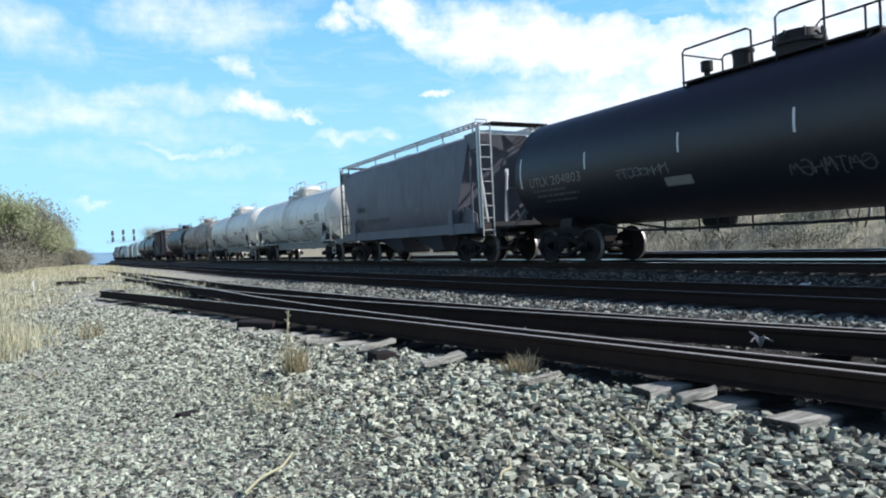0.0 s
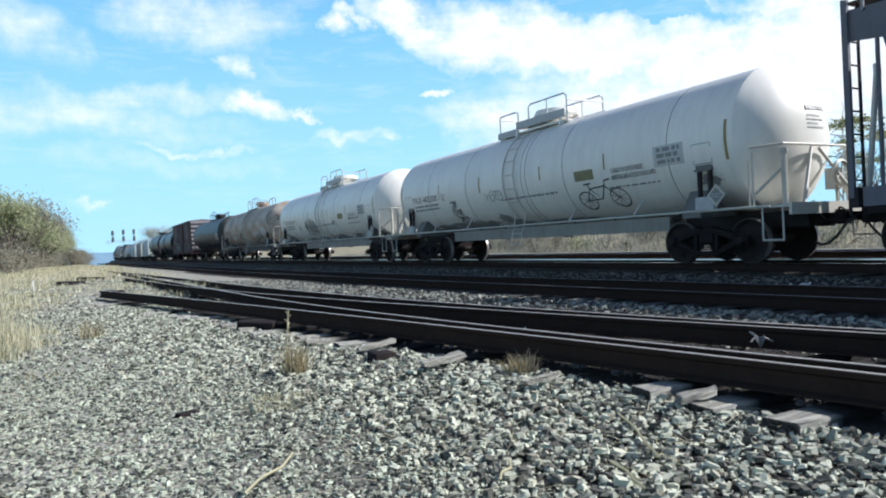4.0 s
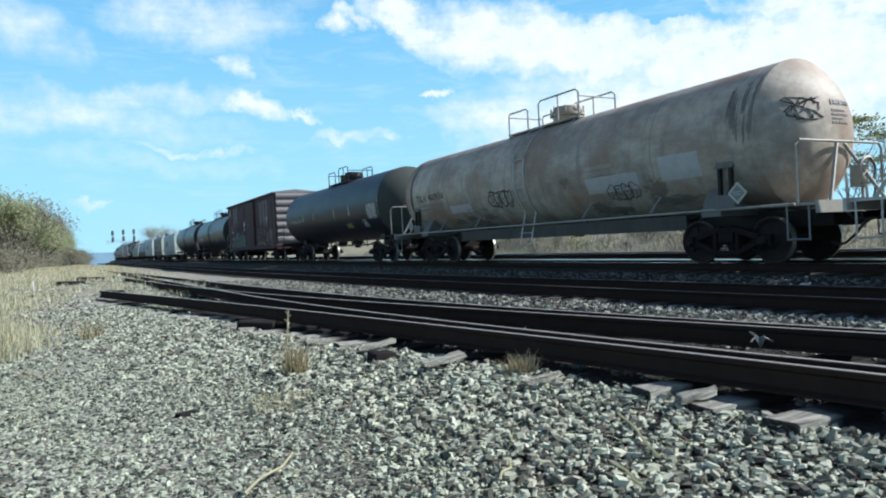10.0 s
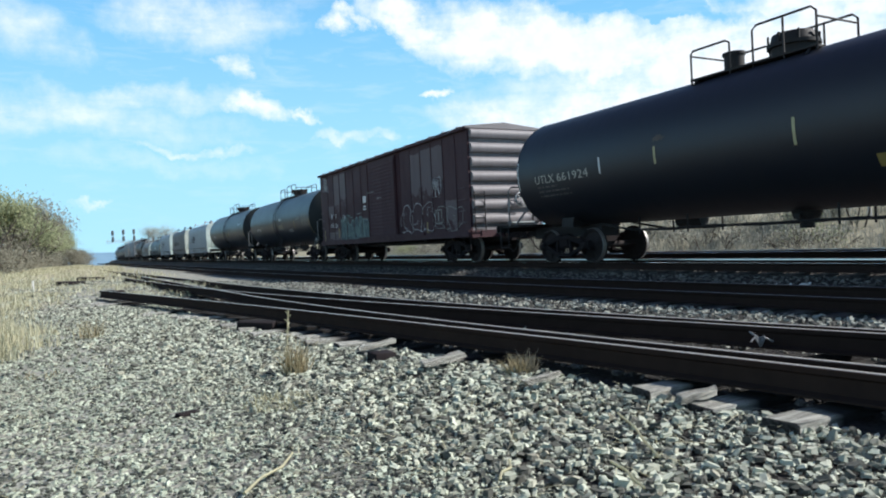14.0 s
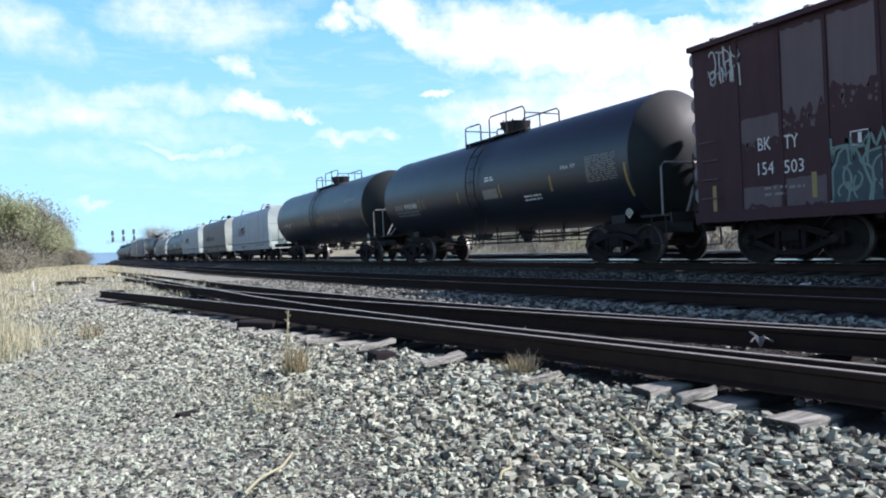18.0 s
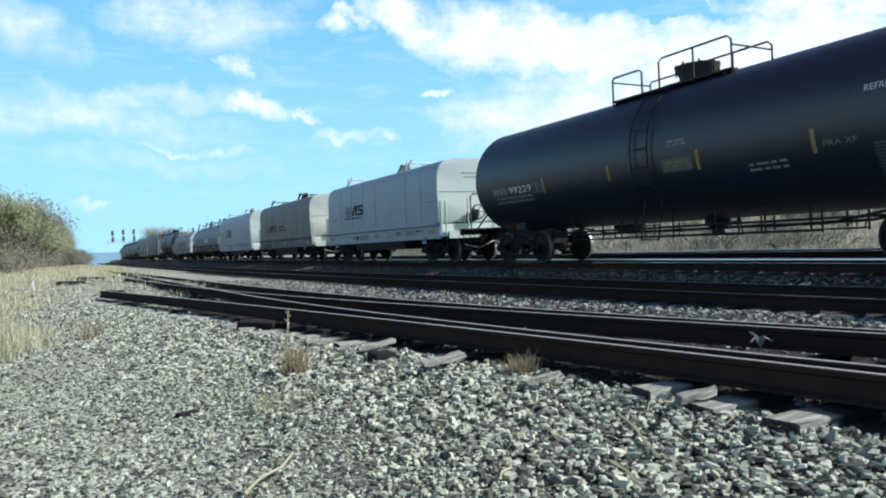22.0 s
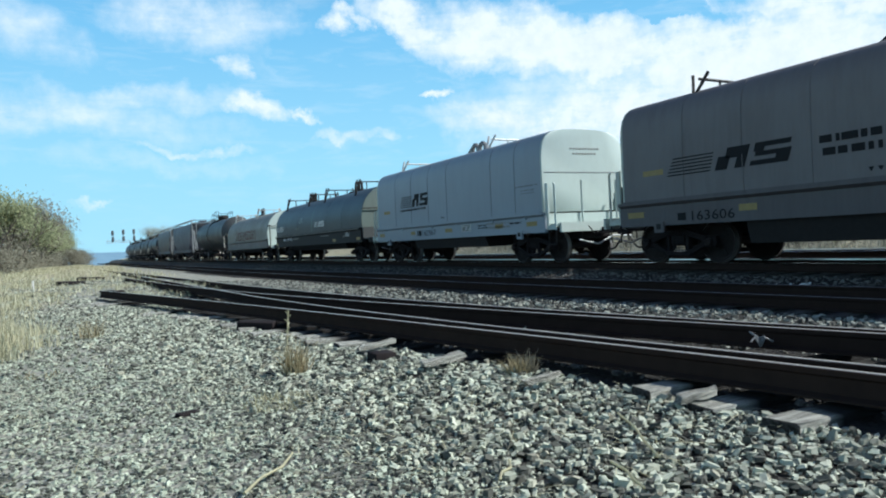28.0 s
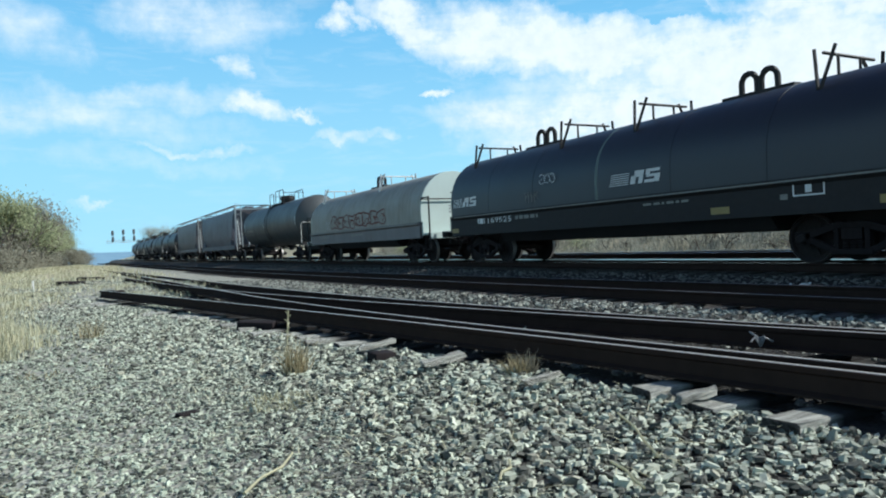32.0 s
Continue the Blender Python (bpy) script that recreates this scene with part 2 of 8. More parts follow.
M["bright_stencil"] = plain("cream_stencil_lettering", (0.42, 0.41, 0.36), 0.7, 0.0, 0.3, 8.0)
M["olive"] = plain("olive_yellow_stencil", (0.20, 0.19, 0.10), 0.6, 0.0, 0.3, 8.0)
M["graf_teal"] = plain("teal_spray_paint", (0.15, 0.225, 0.205), 0.7, 0.0, 0.4, 6.0)
M["seam"] = plain("grimy_seam", (0.21, 0.21, 0.205), 0.6, 0.0, 0.3, 6.0)
M["dirt"] = plain("brown_road_dirt", (0.20, 0.165, 0.13), 0.8, 0.0, 0.4, 5.0)
M["smear"] = plain("brown_smear", (0.10, 0.08, 0.065), 0.8, 0.0, 0.4, 5.0)
M["soot_shade"] = plain("sooty_grime", (0.175, 0.16, 0.145), 0.8, 0.0, 0.55, 3.0)
M["pale_grey"] = plain("pale_grey_stencil", (0.47, 0.47, 0.45), 0.6, 0.0, 0.15, 6.0)
M["smudge"] = plain("sooty_smudge", (0.27, 0.265, 0.26), 0.7, 0.0, 0.5, 9.0)
M["graf_dark_teal"] = plain("dark_teal_spray_paint", (0.045, 0.066, 0.076), 0.7, 0.0, 0.45, 5.0)
M["graf_white"] = plain("white_spray_paint", (0.42, 0.42, 0.42), 0.7, 0.0, 0.3, 4.0)
M["graf_black"] = plain("black_spray_paint", (0.045, 0.045, 0.048), 0.7, 0.0, 0.3, 4.0)
M["graf_red"] = plain("red_brown_spray_paint", (0.15, 0.055, 0.045), 0.7, 0.0, 0.3, 4.0)
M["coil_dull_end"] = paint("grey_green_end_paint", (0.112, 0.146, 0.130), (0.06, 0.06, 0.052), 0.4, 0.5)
M["grey_plate"] = plain("weathered_galvanised_plate", (0.36, 0.37, 0.37), 0.55, 0.2, 0.3, 5.0)
M["signal"] = plain("black_signal_paint", (0.12, 0.13, 0.14), 0.6)
M["bark"] = plain("bark", (0.075, 0.062, 0.050), 0.9, 0.0, 0.4, 6.0)


def rail_material():
    m, nt, b = material("rusty_rail_steel", 0.9, 0.0, 0.06)
    w = coords(nt, "Object")
    n = noisy(nt, w, 7.0, 6.0)
    link(nt, blend(nt, n, (0.020, 0.0135, 0.012), (0.041, 0.028, 0.022)), b.inputs["Base Color"])
    bump(nt, b, noisy(nt, w, 40.0), 0.2, 0.004)
    return m


def railhead_material(name, colour, rough, metal=0.35):
    m, nt, b = material(name, rough, metal)
    n = noisy(nt, coords(nt, "Object", (30, 1.0, 30)), 3.0, 4.0)
    link(nt, blend(nt, n, tuple(c * 0.7 for c in colour), colour), b.inputs["Base Color"])
    return m


def stone_material(name="crushed_limestone", tone=(1, 1, 1)):
    m, nt, b = material(name, 0.85, 0.0, 0.35)
    g = nt.nodes.new("ShaderNodeNewGeometry")
    # the near-black stones stand in for shaded gaps between the pale ones
    r = ramp(nt, [(0.0, (0.035, 0.035, 0.032)), (0.27, (0.07, 0.07, 0.062)), (0.40, (0.30, 0.305, 0.262)), (0.56, (0.40, 0.41, 0.35)), (0.88, (0.58, 0.59, 0.51)), (1.0, (0.28, 0.25, 0.20))])
    link(nt, g.outputs["Random Per Island"], r.inputs[0])
    n = noisy(nt, coords(nt, "Object"), 60.0, 4.0, 0.65)
    col = blend(nt, maths(nt, "MULTIPLY", n, 0.5), r.outputs[0], (0.16, 0.155, 0.14))
    link(nt, blend(nt, 1.0, col, tone, "MULTIPLY"), b.inputs["Base Color"])
    bump(nt, b, n, 0.35, 0.006)
    return m


def wood_material(name="weathered_sleeper_wood", dark=(0.16, 0.155, 0.135), pale=(0.56, 0.55, 0.48), shade_inner=False):
    m, nt, b = material(name, 0.9, 0.0, 0.25)
    o = nt.nodes.new("ShaderNodeObjectInfo")
    gr = ramp(nt, [(0.36, 0.0), (0.62, 1.0)])
    link(nt, noisy(nt, coords(nt, "Object", (1.2, 22.0, 22.0)), 2.0, 7.0, 0.7), gr.inputs[0])
    g = gr.outputs[0]
    col = blend(nt, g, dark, pale)
    link(nt, blend(nt, maths(nt, "MULTIPLY", o.outputs["Random"], 0.2), col, (0.12, 0.11, 0.095)), b.inputs["Base Color"])
    # deep shade between the rails, painted on the wood past its pale end
    if shade_inner:
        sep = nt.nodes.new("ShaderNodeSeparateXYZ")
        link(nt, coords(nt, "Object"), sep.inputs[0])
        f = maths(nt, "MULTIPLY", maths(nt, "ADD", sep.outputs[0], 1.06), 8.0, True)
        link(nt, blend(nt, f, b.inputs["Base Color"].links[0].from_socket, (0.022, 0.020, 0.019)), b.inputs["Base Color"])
    bump(nt, b, g, 0.9, 0.015)
    return m


def ground_material():
    """Crushed stone near the tracks, sandy dirt and dry grass towards the sides."""
    m, nt, b = material("yard_ground", 0.95, 0.0, 0.2)
    w = coords(nt, "Object")
    sep = nt.nodes.new("ShaderNodeSeparateXYZ")
    link(nt, w, sep.inputs[0])
    vor = node(nt, "ShaderNodeTexVoronoi", Scale=26.0)
    link(nt, w, vor.inputs["Vector"])
    grey = ramp(nt, [(0.0, (0.08, 0.08, 0.07)), (0.35, (0.23, 0.232, 0.20)), (1.0, (0.38, 0.385, 0.335))])
    link(nt, vor.outputs["Color"], grey.inputs[0])
    dust = noisy(nt, w, 0.8, 6.0, 0.6)
    dr = ramp(nt, [(0.42, 0.0), (0.66, 1.0)])
    link(nt, dust, dr.inputs[0])
    stone = blend(nt, maths(nt, "MULTIPLY", dr.outputs[0], 0.55), grey.outputs[0], (0.27, 0.255, 0.20))
    # shade in the gaps of the coarse stone and by the rails, as colour
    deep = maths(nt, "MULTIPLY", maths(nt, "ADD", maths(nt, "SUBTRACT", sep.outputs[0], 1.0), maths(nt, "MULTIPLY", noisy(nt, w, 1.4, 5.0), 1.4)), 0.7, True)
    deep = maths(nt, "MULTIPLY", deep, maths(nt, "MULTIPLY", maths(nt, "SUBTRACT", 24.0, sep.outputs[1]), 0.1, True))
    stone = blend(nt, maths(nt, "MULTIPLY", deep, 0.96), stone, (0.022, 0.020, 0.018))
    straw = blend(nt, noisy(nt, coords(nt, "Object", (2.0, 0.5, 2.0)), 2.2, 8.0, 0.7), (0.24, 0.22, 0.15), (0.47, 0.43, 0.30))
    # grass takes over to either side of the yard and far along it
    edge = maths(nt, "ADD", sep.outputs[0], maths(nt, "MULTIPLY", noisy(nt, w, 0.45, 5.0), 5.5))
    left = ramp(nt, [(0.0, 1.0), (1.0, 0.0)])
    link(nt, maths(nt, "MULTIPLY", maths(nt, "SUBTRACT", edge, 0.4), 0.5, True), left.inputs[0])
    far = maths(nt, "MULTIPLY", maths(nt, "SUBTRACT", sep.outputs[1], 22.0), 0.05, True)
    side = maths(nt, "MULTIPLY", maths(nt, "SUBTRACT", 5.0, sep.outputs[0]), 0.3, True)
    right = maths(nt, "MULTIPLY", maths(nt, "SUBTRACT", sep.outputs[0], 19.0), 0.5, True)
    grass = maths(nt, "MAXIMUM", maths(nt, "MAXIMUM", left.outputs[0], right), maths(nt, "MULTIPLY", far, side))
    # the train's shade over the farther tracks, put into the ground colour
    soot_shade = maths(nt, "MULTIPLY", maths(nt, "SUBTRACT", sep.outputs[0], 7.2), 0.6, True)
    stone = blend(nt, maths(nt, "MULTIPLY", soot_shade, 0.85), stone, (0.046, 0.039, 0.037))
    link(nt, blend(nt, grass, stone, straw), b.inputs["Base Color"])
    bump(nt, b, vor.outputs["Distance"], 0.8, 0.03)
    return m


def leaf_material(name, a, c):
    m, nt, b = material(name, 0.75, 0.0, 0.25)
    g = nt.nodes.new("ShaderNodeNewGeometry")
    r = ramp(nt, [(0.0, a), (1.0, c)])
    link(nt, g.outputs["Random Per Island"], r.inputs[0])
    link(nt, r.outputs[0], b.inputs["Base Color"])
    t = nt.nodes.new("ShaderNodeBsdfTranslucent")
    link(nt, r.outputs[0], t.inputs["Color"])
    mix = node(nt, "ShaderNodeMixShader", Fac=0.42)
    link(nt, b.outputs[0], mix.inputs[1])
    link(nt, t.outputs[0], mix.inputs[2])
    link(nt, mix.outputs[0], nt.nodes["Material Output"].inputs[0])
    return m


M["rail"] = rail_material()
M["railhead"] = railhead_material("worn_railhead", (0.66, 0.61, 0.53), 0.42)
# darker copy of the railhead: the middle track's shade in its colour
M["railhead_shade"] = railhead_material("shaded_railhead", (0.26, 0.25, 0.26), 0.45)
M["stone"] = stone_material(tone=(1.06, 1.09, 1.00))
M["fine_stone"] = stone_material("sandy_fine_gravel", (0.90, 0.97, 0.88))
M["ridge_stone"] = stone_material("dull_ridge_ballast", (0.70, 0.71, 0.70))
# stone darkened in colour for the shade of the rails and the train
M["shade_stone"] = stone_material("shaded_ballast", (0.42, 0.40, 0.42))
M["wood"] = wood_material(shade_inner=True)
M["board"] = wood_material("weathered_board_wood")
M["dark_wood"] = wood_material("creosoted_and_shaded_wood", (0.018, 0.016, 0.014), (0.10, 0.092, 0.085))
M["railhead_main"] = railhead_material("polished_main_railhead", (0.94, 0.92, 0.88), 0.06, 0.95)
M["gauge_face"] = railhead_material("bright_gauge_face", (0.88, 0.84, 0.77), 0.28, 0.9)
M["ground"] = ground_material()
M["straw"] = leaf_material("dry_grass_blades", (0.32, 0.30, 0.185), (0.66, 0.63, 0.44))
M["weed"] = leaf_material("tan_weed_blades", (0.26, 0.22, 0.13), (0.55, 0.48, 0.30))
M["leaf"] = leaf_material("autumn_leaves", (0.16, 0.19, 0.11), (0.36, 0.385, 0.22))
M["leaf_brown"] = leaf_material("brown_leaves", (0.13, 0.125, 0.10), (0.28, 0.27, 0.205))
M["scrub"] = leaf_material("grey_scrub_stems", (0.16, 0.16, 0.13), (0.42, 0.42, 0.35))
M["pale_bark"] = plain("pale_grey_bark", (0.42, 0.42, 0.40), 0.85, 0.0, 0.35, 5.0)
M["pine"] = leaf_material("olive_needles", (0.14, 0.17, 0.07), (0.34, 0.36, 0.16))


def hill_material():
    m, nt, b = material("hazy_hillside", 1.0, 0.0, 0.0)
    n = noisy(nt, coords(nt, "Object", (0.02, 0.02, 0.05)), 1.5, 6.0)
    link(nt, blend(nt, n, (0.13, 0.22, 0.30), (0.19, 0.30, 0.39)), b.inputs["Base Color"])
    return m


M["hill"] = hill_material()


# ---- mesh helpers ----
def quadface(bm, vs, smooth=False):
    f = bm.faces.new(vs)
    f.smooth = smooth
    return f


def box(bm, c, s, m=None):
    x, y, z = (v / 2 for v in s)
    vs = []
    for a, b_, d in ((-x, -y, -z), (x, -y, -z), (x, y, -z), (-x, y, -z), (-x, -y, z), (x, -y, z), (x, y, z), (-x, y, z)):
        p = Vector((a, b_, d))
        if m is not None:
            p = m @ p
        vs.append(bm.verts.new(p + Vector(c)))
    for f in ((3, 2, 1, 0), (4, 5, 6, 7), (0, 1, 5, 4), (1, 2, 6, 5), (2, 3, 7, 6), (3, 0, 4, 7)):
        bm.faces.new([vs[i] for i in f])
    return bm


def rod(bm, p0, p1, r, n=6, r1=None):
    p0, p1 = Vector(p0), Vector(p1)
    q = (p1 - p0).to_track_quat("Z", "Y")
    rings = []
    for p, rr in ((p0, r), (p1, r if r1 is None else r1)):
        rings.append([bm.verts.new(p + q @ Vector((rr * math.cos(2 * math.pi * k / n), rr * math.sin(2 * math.pi * k / n), 0))) for k in range(n)])
    for k in range(n):
        quadface(bm, (rings[0][k], rings[0][(k + 1) % n], rings[1][(k + 1) % n], rings[1][k]), True)
    bm.faces.new(rings[0][::-1])
    bm.faces.new(rings[1])
    return bm


def pipe(bm, pts, r, n=6):
    """A bent tube: one skin, mitred at the bends."""
    pts = [Vector(p) for p in pts]
    rings = []
    for i, p in enumerate(pts):
        d = (pts[min(i + 1, len(pts) - 1)] - pts[max(i - 1, 0)]).normalized()
        ref = Vector((0.31, 0.12, 0.94)) if abs(d.z) < 0.9 else Vector((1, 0.1, 0))
        u = d.cross(ref).normalized()
        w = d.cross(u)
        rings.append([bm.verts.new(p + r * (math.cos(2 * math.pi * k / n) * u + math.sin(2 * math.pi * k / n) * w)) for k in range(n)])
    for a, b_ in zip(rings, rings[1:]):
        for k in range(n):
            quadface(bm, (a[k], a[(k + 1) % n], b_[(k + 1) % n], b_[k]), True)
    bm.faces.new(rings[0][::-1])
    bm.faces.new(rings[-1])
    return bm


def prism(bm, prof, y0, y1, smooth=False, caps=True):
    a = [bm.verts.new((x, y0, z)) for x, z in prof]
    b_ = [bm.verts.new((x, y1, z)) for x, z in prof]
    n = len(prof)
    for k in range(n):
        quadface(bm, (a[k], b_[k], b_[(k + 1) % n], a[(k + 1) % n]), smooth)
    if caps:
        bm.faces.new(a)
        bm.faces.new(b_[::-1])
    return bm


def lathe(bm, prof, n=48, cz=0.0, axis="y", cx=0.0):
    """Turn (along, radius) round an axis; radius 0 closes an end."""
    rings = []
    for s, r in prof:
        if r < 1e-6:
            rings.append([bm.verts.new((cx, s, cz) if axis == "y" else ((s, cx, cz) if axis == "x" else (cx, cz, s)))])
            continue
        ring = []
        for k in range(n):
            a = 2 * math.pi * k / n
            c, d = r * math.cos(a), r * math.sin(a)
            ring.append(bm.verts.new((cx + c, s, cz + d) if axis == "y" else ((s, cx + c, cz + d) if axis == "x" else (cx + c, cz + d, s))))
        rings.append(ring)
    for a, b_ in zip(rings, rings[1:]):
        for k in range(n):
            j = (k + 1) % n
            if len(a) == 1:
                quadface(bm, (a[0], b_[j], b_[k]), True)
            elif len(b_) == 1:
                quadface(bm, (a[k], a[j], b_[0]), True)
            else:
                quadface(bm, (a[k], a[j], b_[j], b_[k]), True)
    return bm


def mesh_of(name, bm, mat, sharp=38):
    bmesh.ops.recalc_face_normals(bm, faces=bm.faces)
    me = bpy.data.meshes.new(name)
    bm.to_mesh(me)
    bm.free()
    me.materials.append(mat)
    me.set_sharp_from_angle(angle=radians(sharp))
    return me


def put(name, me, parent=None, m=None, label=""):
    ob = new(name, me)
    if parent is not None:
        ob.parent = parent
    if m is not None:
        ob.matrix_basis = m
    if label:
        ob["label"] = label
    return ob


def part(name, bm, mat, parent, label="", m=None):
    return put(name, mesh_of(name, bm, mat), parent, m, label)


def bevelled(bm, w, seg=2):
    bmesh.ops.bevel(bm, geom=list(bm.edges), offset=w, segments=seg, affect="EDGES", profile=0.5)
    return bm


def B():
    return bmesh.new()


def raw_mesh(name, verts, faces, mat):
    me = bpy.data.meshes.new(name)
    me.from_pydata(verts, [], faces)
    me.materials.append(mat)
    return me


# ---- the lie of the land ----
TRACK_X, FAR_X, MID_Z, NEAR_Z = 12.89, 17.3, -0.17, -0.05


def main_x(s):
    """The main line's centre: straight here, easing to the right far off."""
    return TRACK_X + 1.15e-4 * max(0.0, s - 165.0) ** 2


def rail_a(y):
    return 3.971 - 0.145 * y - 0.00173 * y * y


def rail_b(y):
    return 4.273 - 0.2 * y + 0.0064 * y * y if y < 13.6 else 2.745 - 0.026 * (y - 13.6)


def rail_c(y):
    return 5.69 - 0.2654 * y + 0.00475 * y * y if y < 22 else 2.15 - 0.06 * (y - 22)


def rail_e(y):
    return 5.873 - 0.2817 * y + 0.01141 * y * y - 0.00018 * y ** 3 if y < 26 else 3.10 - 0.05 * (y - 26)


def rail_d(y):
    return 8.59 - 0.0874 * y + 0.00085 * y * y if y < 40 else 6.45 - 0.02 * (y - 40)


def smooth(a, b_, t):
    t = min(1.0, max(0.0, (t - a) / (b_ - a)))
    return t * t * (3 - 2 * t)


def ground_z(x, y):
    """Height of the ground: gravel apron, ballast beds, ditch, bank behind the line."""
    yy = min(max(y, -6.0), 40.0)
    d = min(x, 60.0) - 0.0
    near, mid = rail_a(min(yy, 20.0)) + 0.75, rail_d(yy) + 0.75
    z = -0.335 - 0.02 * smooth(0, -6, d)
    z += 0.03 * smooth(near - 2.1, near - 1.2, d)                     # ballast of the near lead
    z += 0.05 * smooth(near + 1.4, near + 2.0, d) * (1 - smooth(mid - 1.6, mid - 1.0, d))
    z -= 0.10 * smooth(near + 1.9, mid - 0.9, d)
    z += 0.15 * smooth(TRACK_X - 2.5, TRACK_X - 1.25, d)
    z -= 0.20 * smooth(FAR_X + 1.6, FAR_X + 3.0, d)
    z += 2.0 * smooth(FAR_X + 5.0, FAR_X + 16.0, d)
    z += 0.03 * noise.noise((x * 0.5, y * 0.5, 0.0)) + 0.012 * noise.noise((x * 2.1, y * 2.1, 3.0))
    lead = rail_e(min(max(y, -6.0), 26.0))
    z += 0.13 * smooth(15, 26, y) * (1 - smooth(lead + 0.2, lead + 1.2, x)) * (1 - smooth(60, 110, y))
    if x < 3.0:
        z += 0.22 * smooth(30, 60, y) * smooth(3.0, 0.0, x)
    z -= 0.0115 * max(0.0, min(y, 2300.0) - 120.0) * smooth(main_x(y) - 2.0, main_x(y) - 4.5, x)                  # the land falls away beyond the lead
    return z


def build_ground():
    xs = [-3000, -900, -300, -120, -60, -35] + [-24 + 1.0 * k for k in range(20)] + [-4 + 0.22 * k for k in range(110)] + [20.5 + 1.0 * k for k in range(16)] + [40, 50, 70, 120, 300, 900, 3000]
    ys = [-3000, -600, -120, -40, -16, -8] + [-4 + 0.3 * k for k in range(100)] + [26 + 1.2 * k for k in range(40)] + [76, 84, 95, 110, 130, 160, 200, 260, 340, 460, 700, 1200, 2200, 3600]
    verts = [(x, y, ground_z(x, y)) for y in ys for x in xs]
    w = len(xs)
    faces = [(j * w + i, j * w + i + 1, (j + 1) * w + i + 1, (j + 1) * w + i) for j in range(len(ys) - 1) for i in range(w - 1)]
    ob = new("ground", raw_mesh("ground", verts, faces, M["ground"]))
    for p in ob.data.polygons:
        p.use_smooth = True
    tagged(ob, "pale crushed stone and sandy dirt with dry grass", "ground", kind="structure")


build_ground()

# rail section: foot, web and head, 0.17 m high, top at z = 0
FOOT = [(-0.07, -0.17), (0.07, -0.17), (0.07, -0.158), (0.014, -0.142), (0.010, -0.05), (0.034, -0.036), (0.036, -0.004), (-0.036, -0.004), (-0.034, -0.036), (-0.010, -0.05), (-0.014, -0.142), (-0.07, -0.158)]


def build_rail(name, fx, ys, z, head, label, wide=0.014, gauge=False):
    bm, top, face = B(), B(), B()
    rows, heads, faces = [], [], []
    for y in ys:
        x = fx(y)
        rows.append([bm.verts.new((x + a, y, z + b_)) for a, b_ in FOOT])
        heads.append([top.verts.new((x + a, y, z + b_)) for a, b_ in ((-wide, -0.0038), (-0.86 * wide, -0.0007), (0, 0.0), (0.86 * wide, -0.0007), (wide, -0.0038))])
    n = len(FOOT)
    for a, b_ in zip(rows, rows[1:]):
        for k in range(n):
            bm.faces.new((a[k], b_[k], b_[(k + 1) % n], a[(k + 1) % n]))
    bm.faces.new(rows[0])
    bm.faces.new(rows[-1][::-1])
    for a, b_ in zip(heads, heads[1:]):
        for k in range(4):
            top.faces.new((a[k], b_[k], b_[k + 1], a[k + 1]))
    ob = put(name, mesh_of(name, bm, M["rail"]))
    part("railhead", top, head, ob)
    if gauge:
        # the inner face of the head, bright where the flanges rub
        for y in ys:
            faces.append([face.verts.new((fx(y) + a, y, z + b_)) for a, b_ in ((-0.041, -0.027), (-0.0375, -0.003), (-0.034, -0.001))])
        for a, b_ in zip(faces, faces[1:]):
            for k in range(2):
                face.faces.new((a[k], b_[k], b_[k + 1], a[k + 1]))
        part("gauge_face", face, M["gauge_face"], ob)
    return tagged(ob, label, "rail", "rails", "structure")


def steps(a, b_, n, p=1.0):
    return [a + (b_ - a) * (k / n) ** p for k in range(n + 1)]


NEAR_LABEL, MAIN_LABEL = "rusty brown steel rail with a worn shiny head", "steel rail of the main line with a polished head"
build_rail("rail_1", rail_a, steps(-9, 19.3, 60), NEAR_Z, M["railhead"], NEAR_LABEL)
build_rail("rail_2", rail_b, steps(-1.5, 60, 70, 1.3), NEAR_Z, M["railhead"], NEAR_LABEL)
build_rail("rail_3", rail_c, steps(-9, 30, 60), NEAR_Z, M["railhead"], NEAR_LABEL)
build_rail("rail_4", rail_e, steps(-9, 160, 90, 1.5), NEAR_Z, M["railhead"], NEAR_LABEL)
build_rail("rail_5", rail_d, steps(-9, 160, 70, 1.3), MID_Z, M["railhead_shade"], "rusty rail of the middle track in shade")
build_rail("rail_6", lambda y: rail_d(y) + 1.505, steps(-9, 160, 70, 1.3), MID_Z, M["railhead_shade"], "rusty rail of the middle track in shade")
build_rail("rail_7", lambda y: main_x(y) - 0.7525, steps(-60, 420, 60), 0.0, M["railhead_main"], MAIN_LABEL, 0.034)
build_rail("rail_8", lambda y: main_x(y) + 0.7525, steps(-60, 420, 60), 0.0, M["railhead_main"], MAIN_LABEL, 0.034, True)
build_rail("rail_9", lambda y: main_x(y) - TRACK_X + FAR_X - 0.7525, steps(-60, 420, 60), 0.03, M["railhead_main"], MAIN_LABEL, 0.034)
build_rail("rail_10", lambda y: main_x(y) - TRACK_X + FAR_X + 0.7525, steps(-60, 420, 60), 0.03, M["railhead_main"], MAIN_LABEL, 0.034, True)


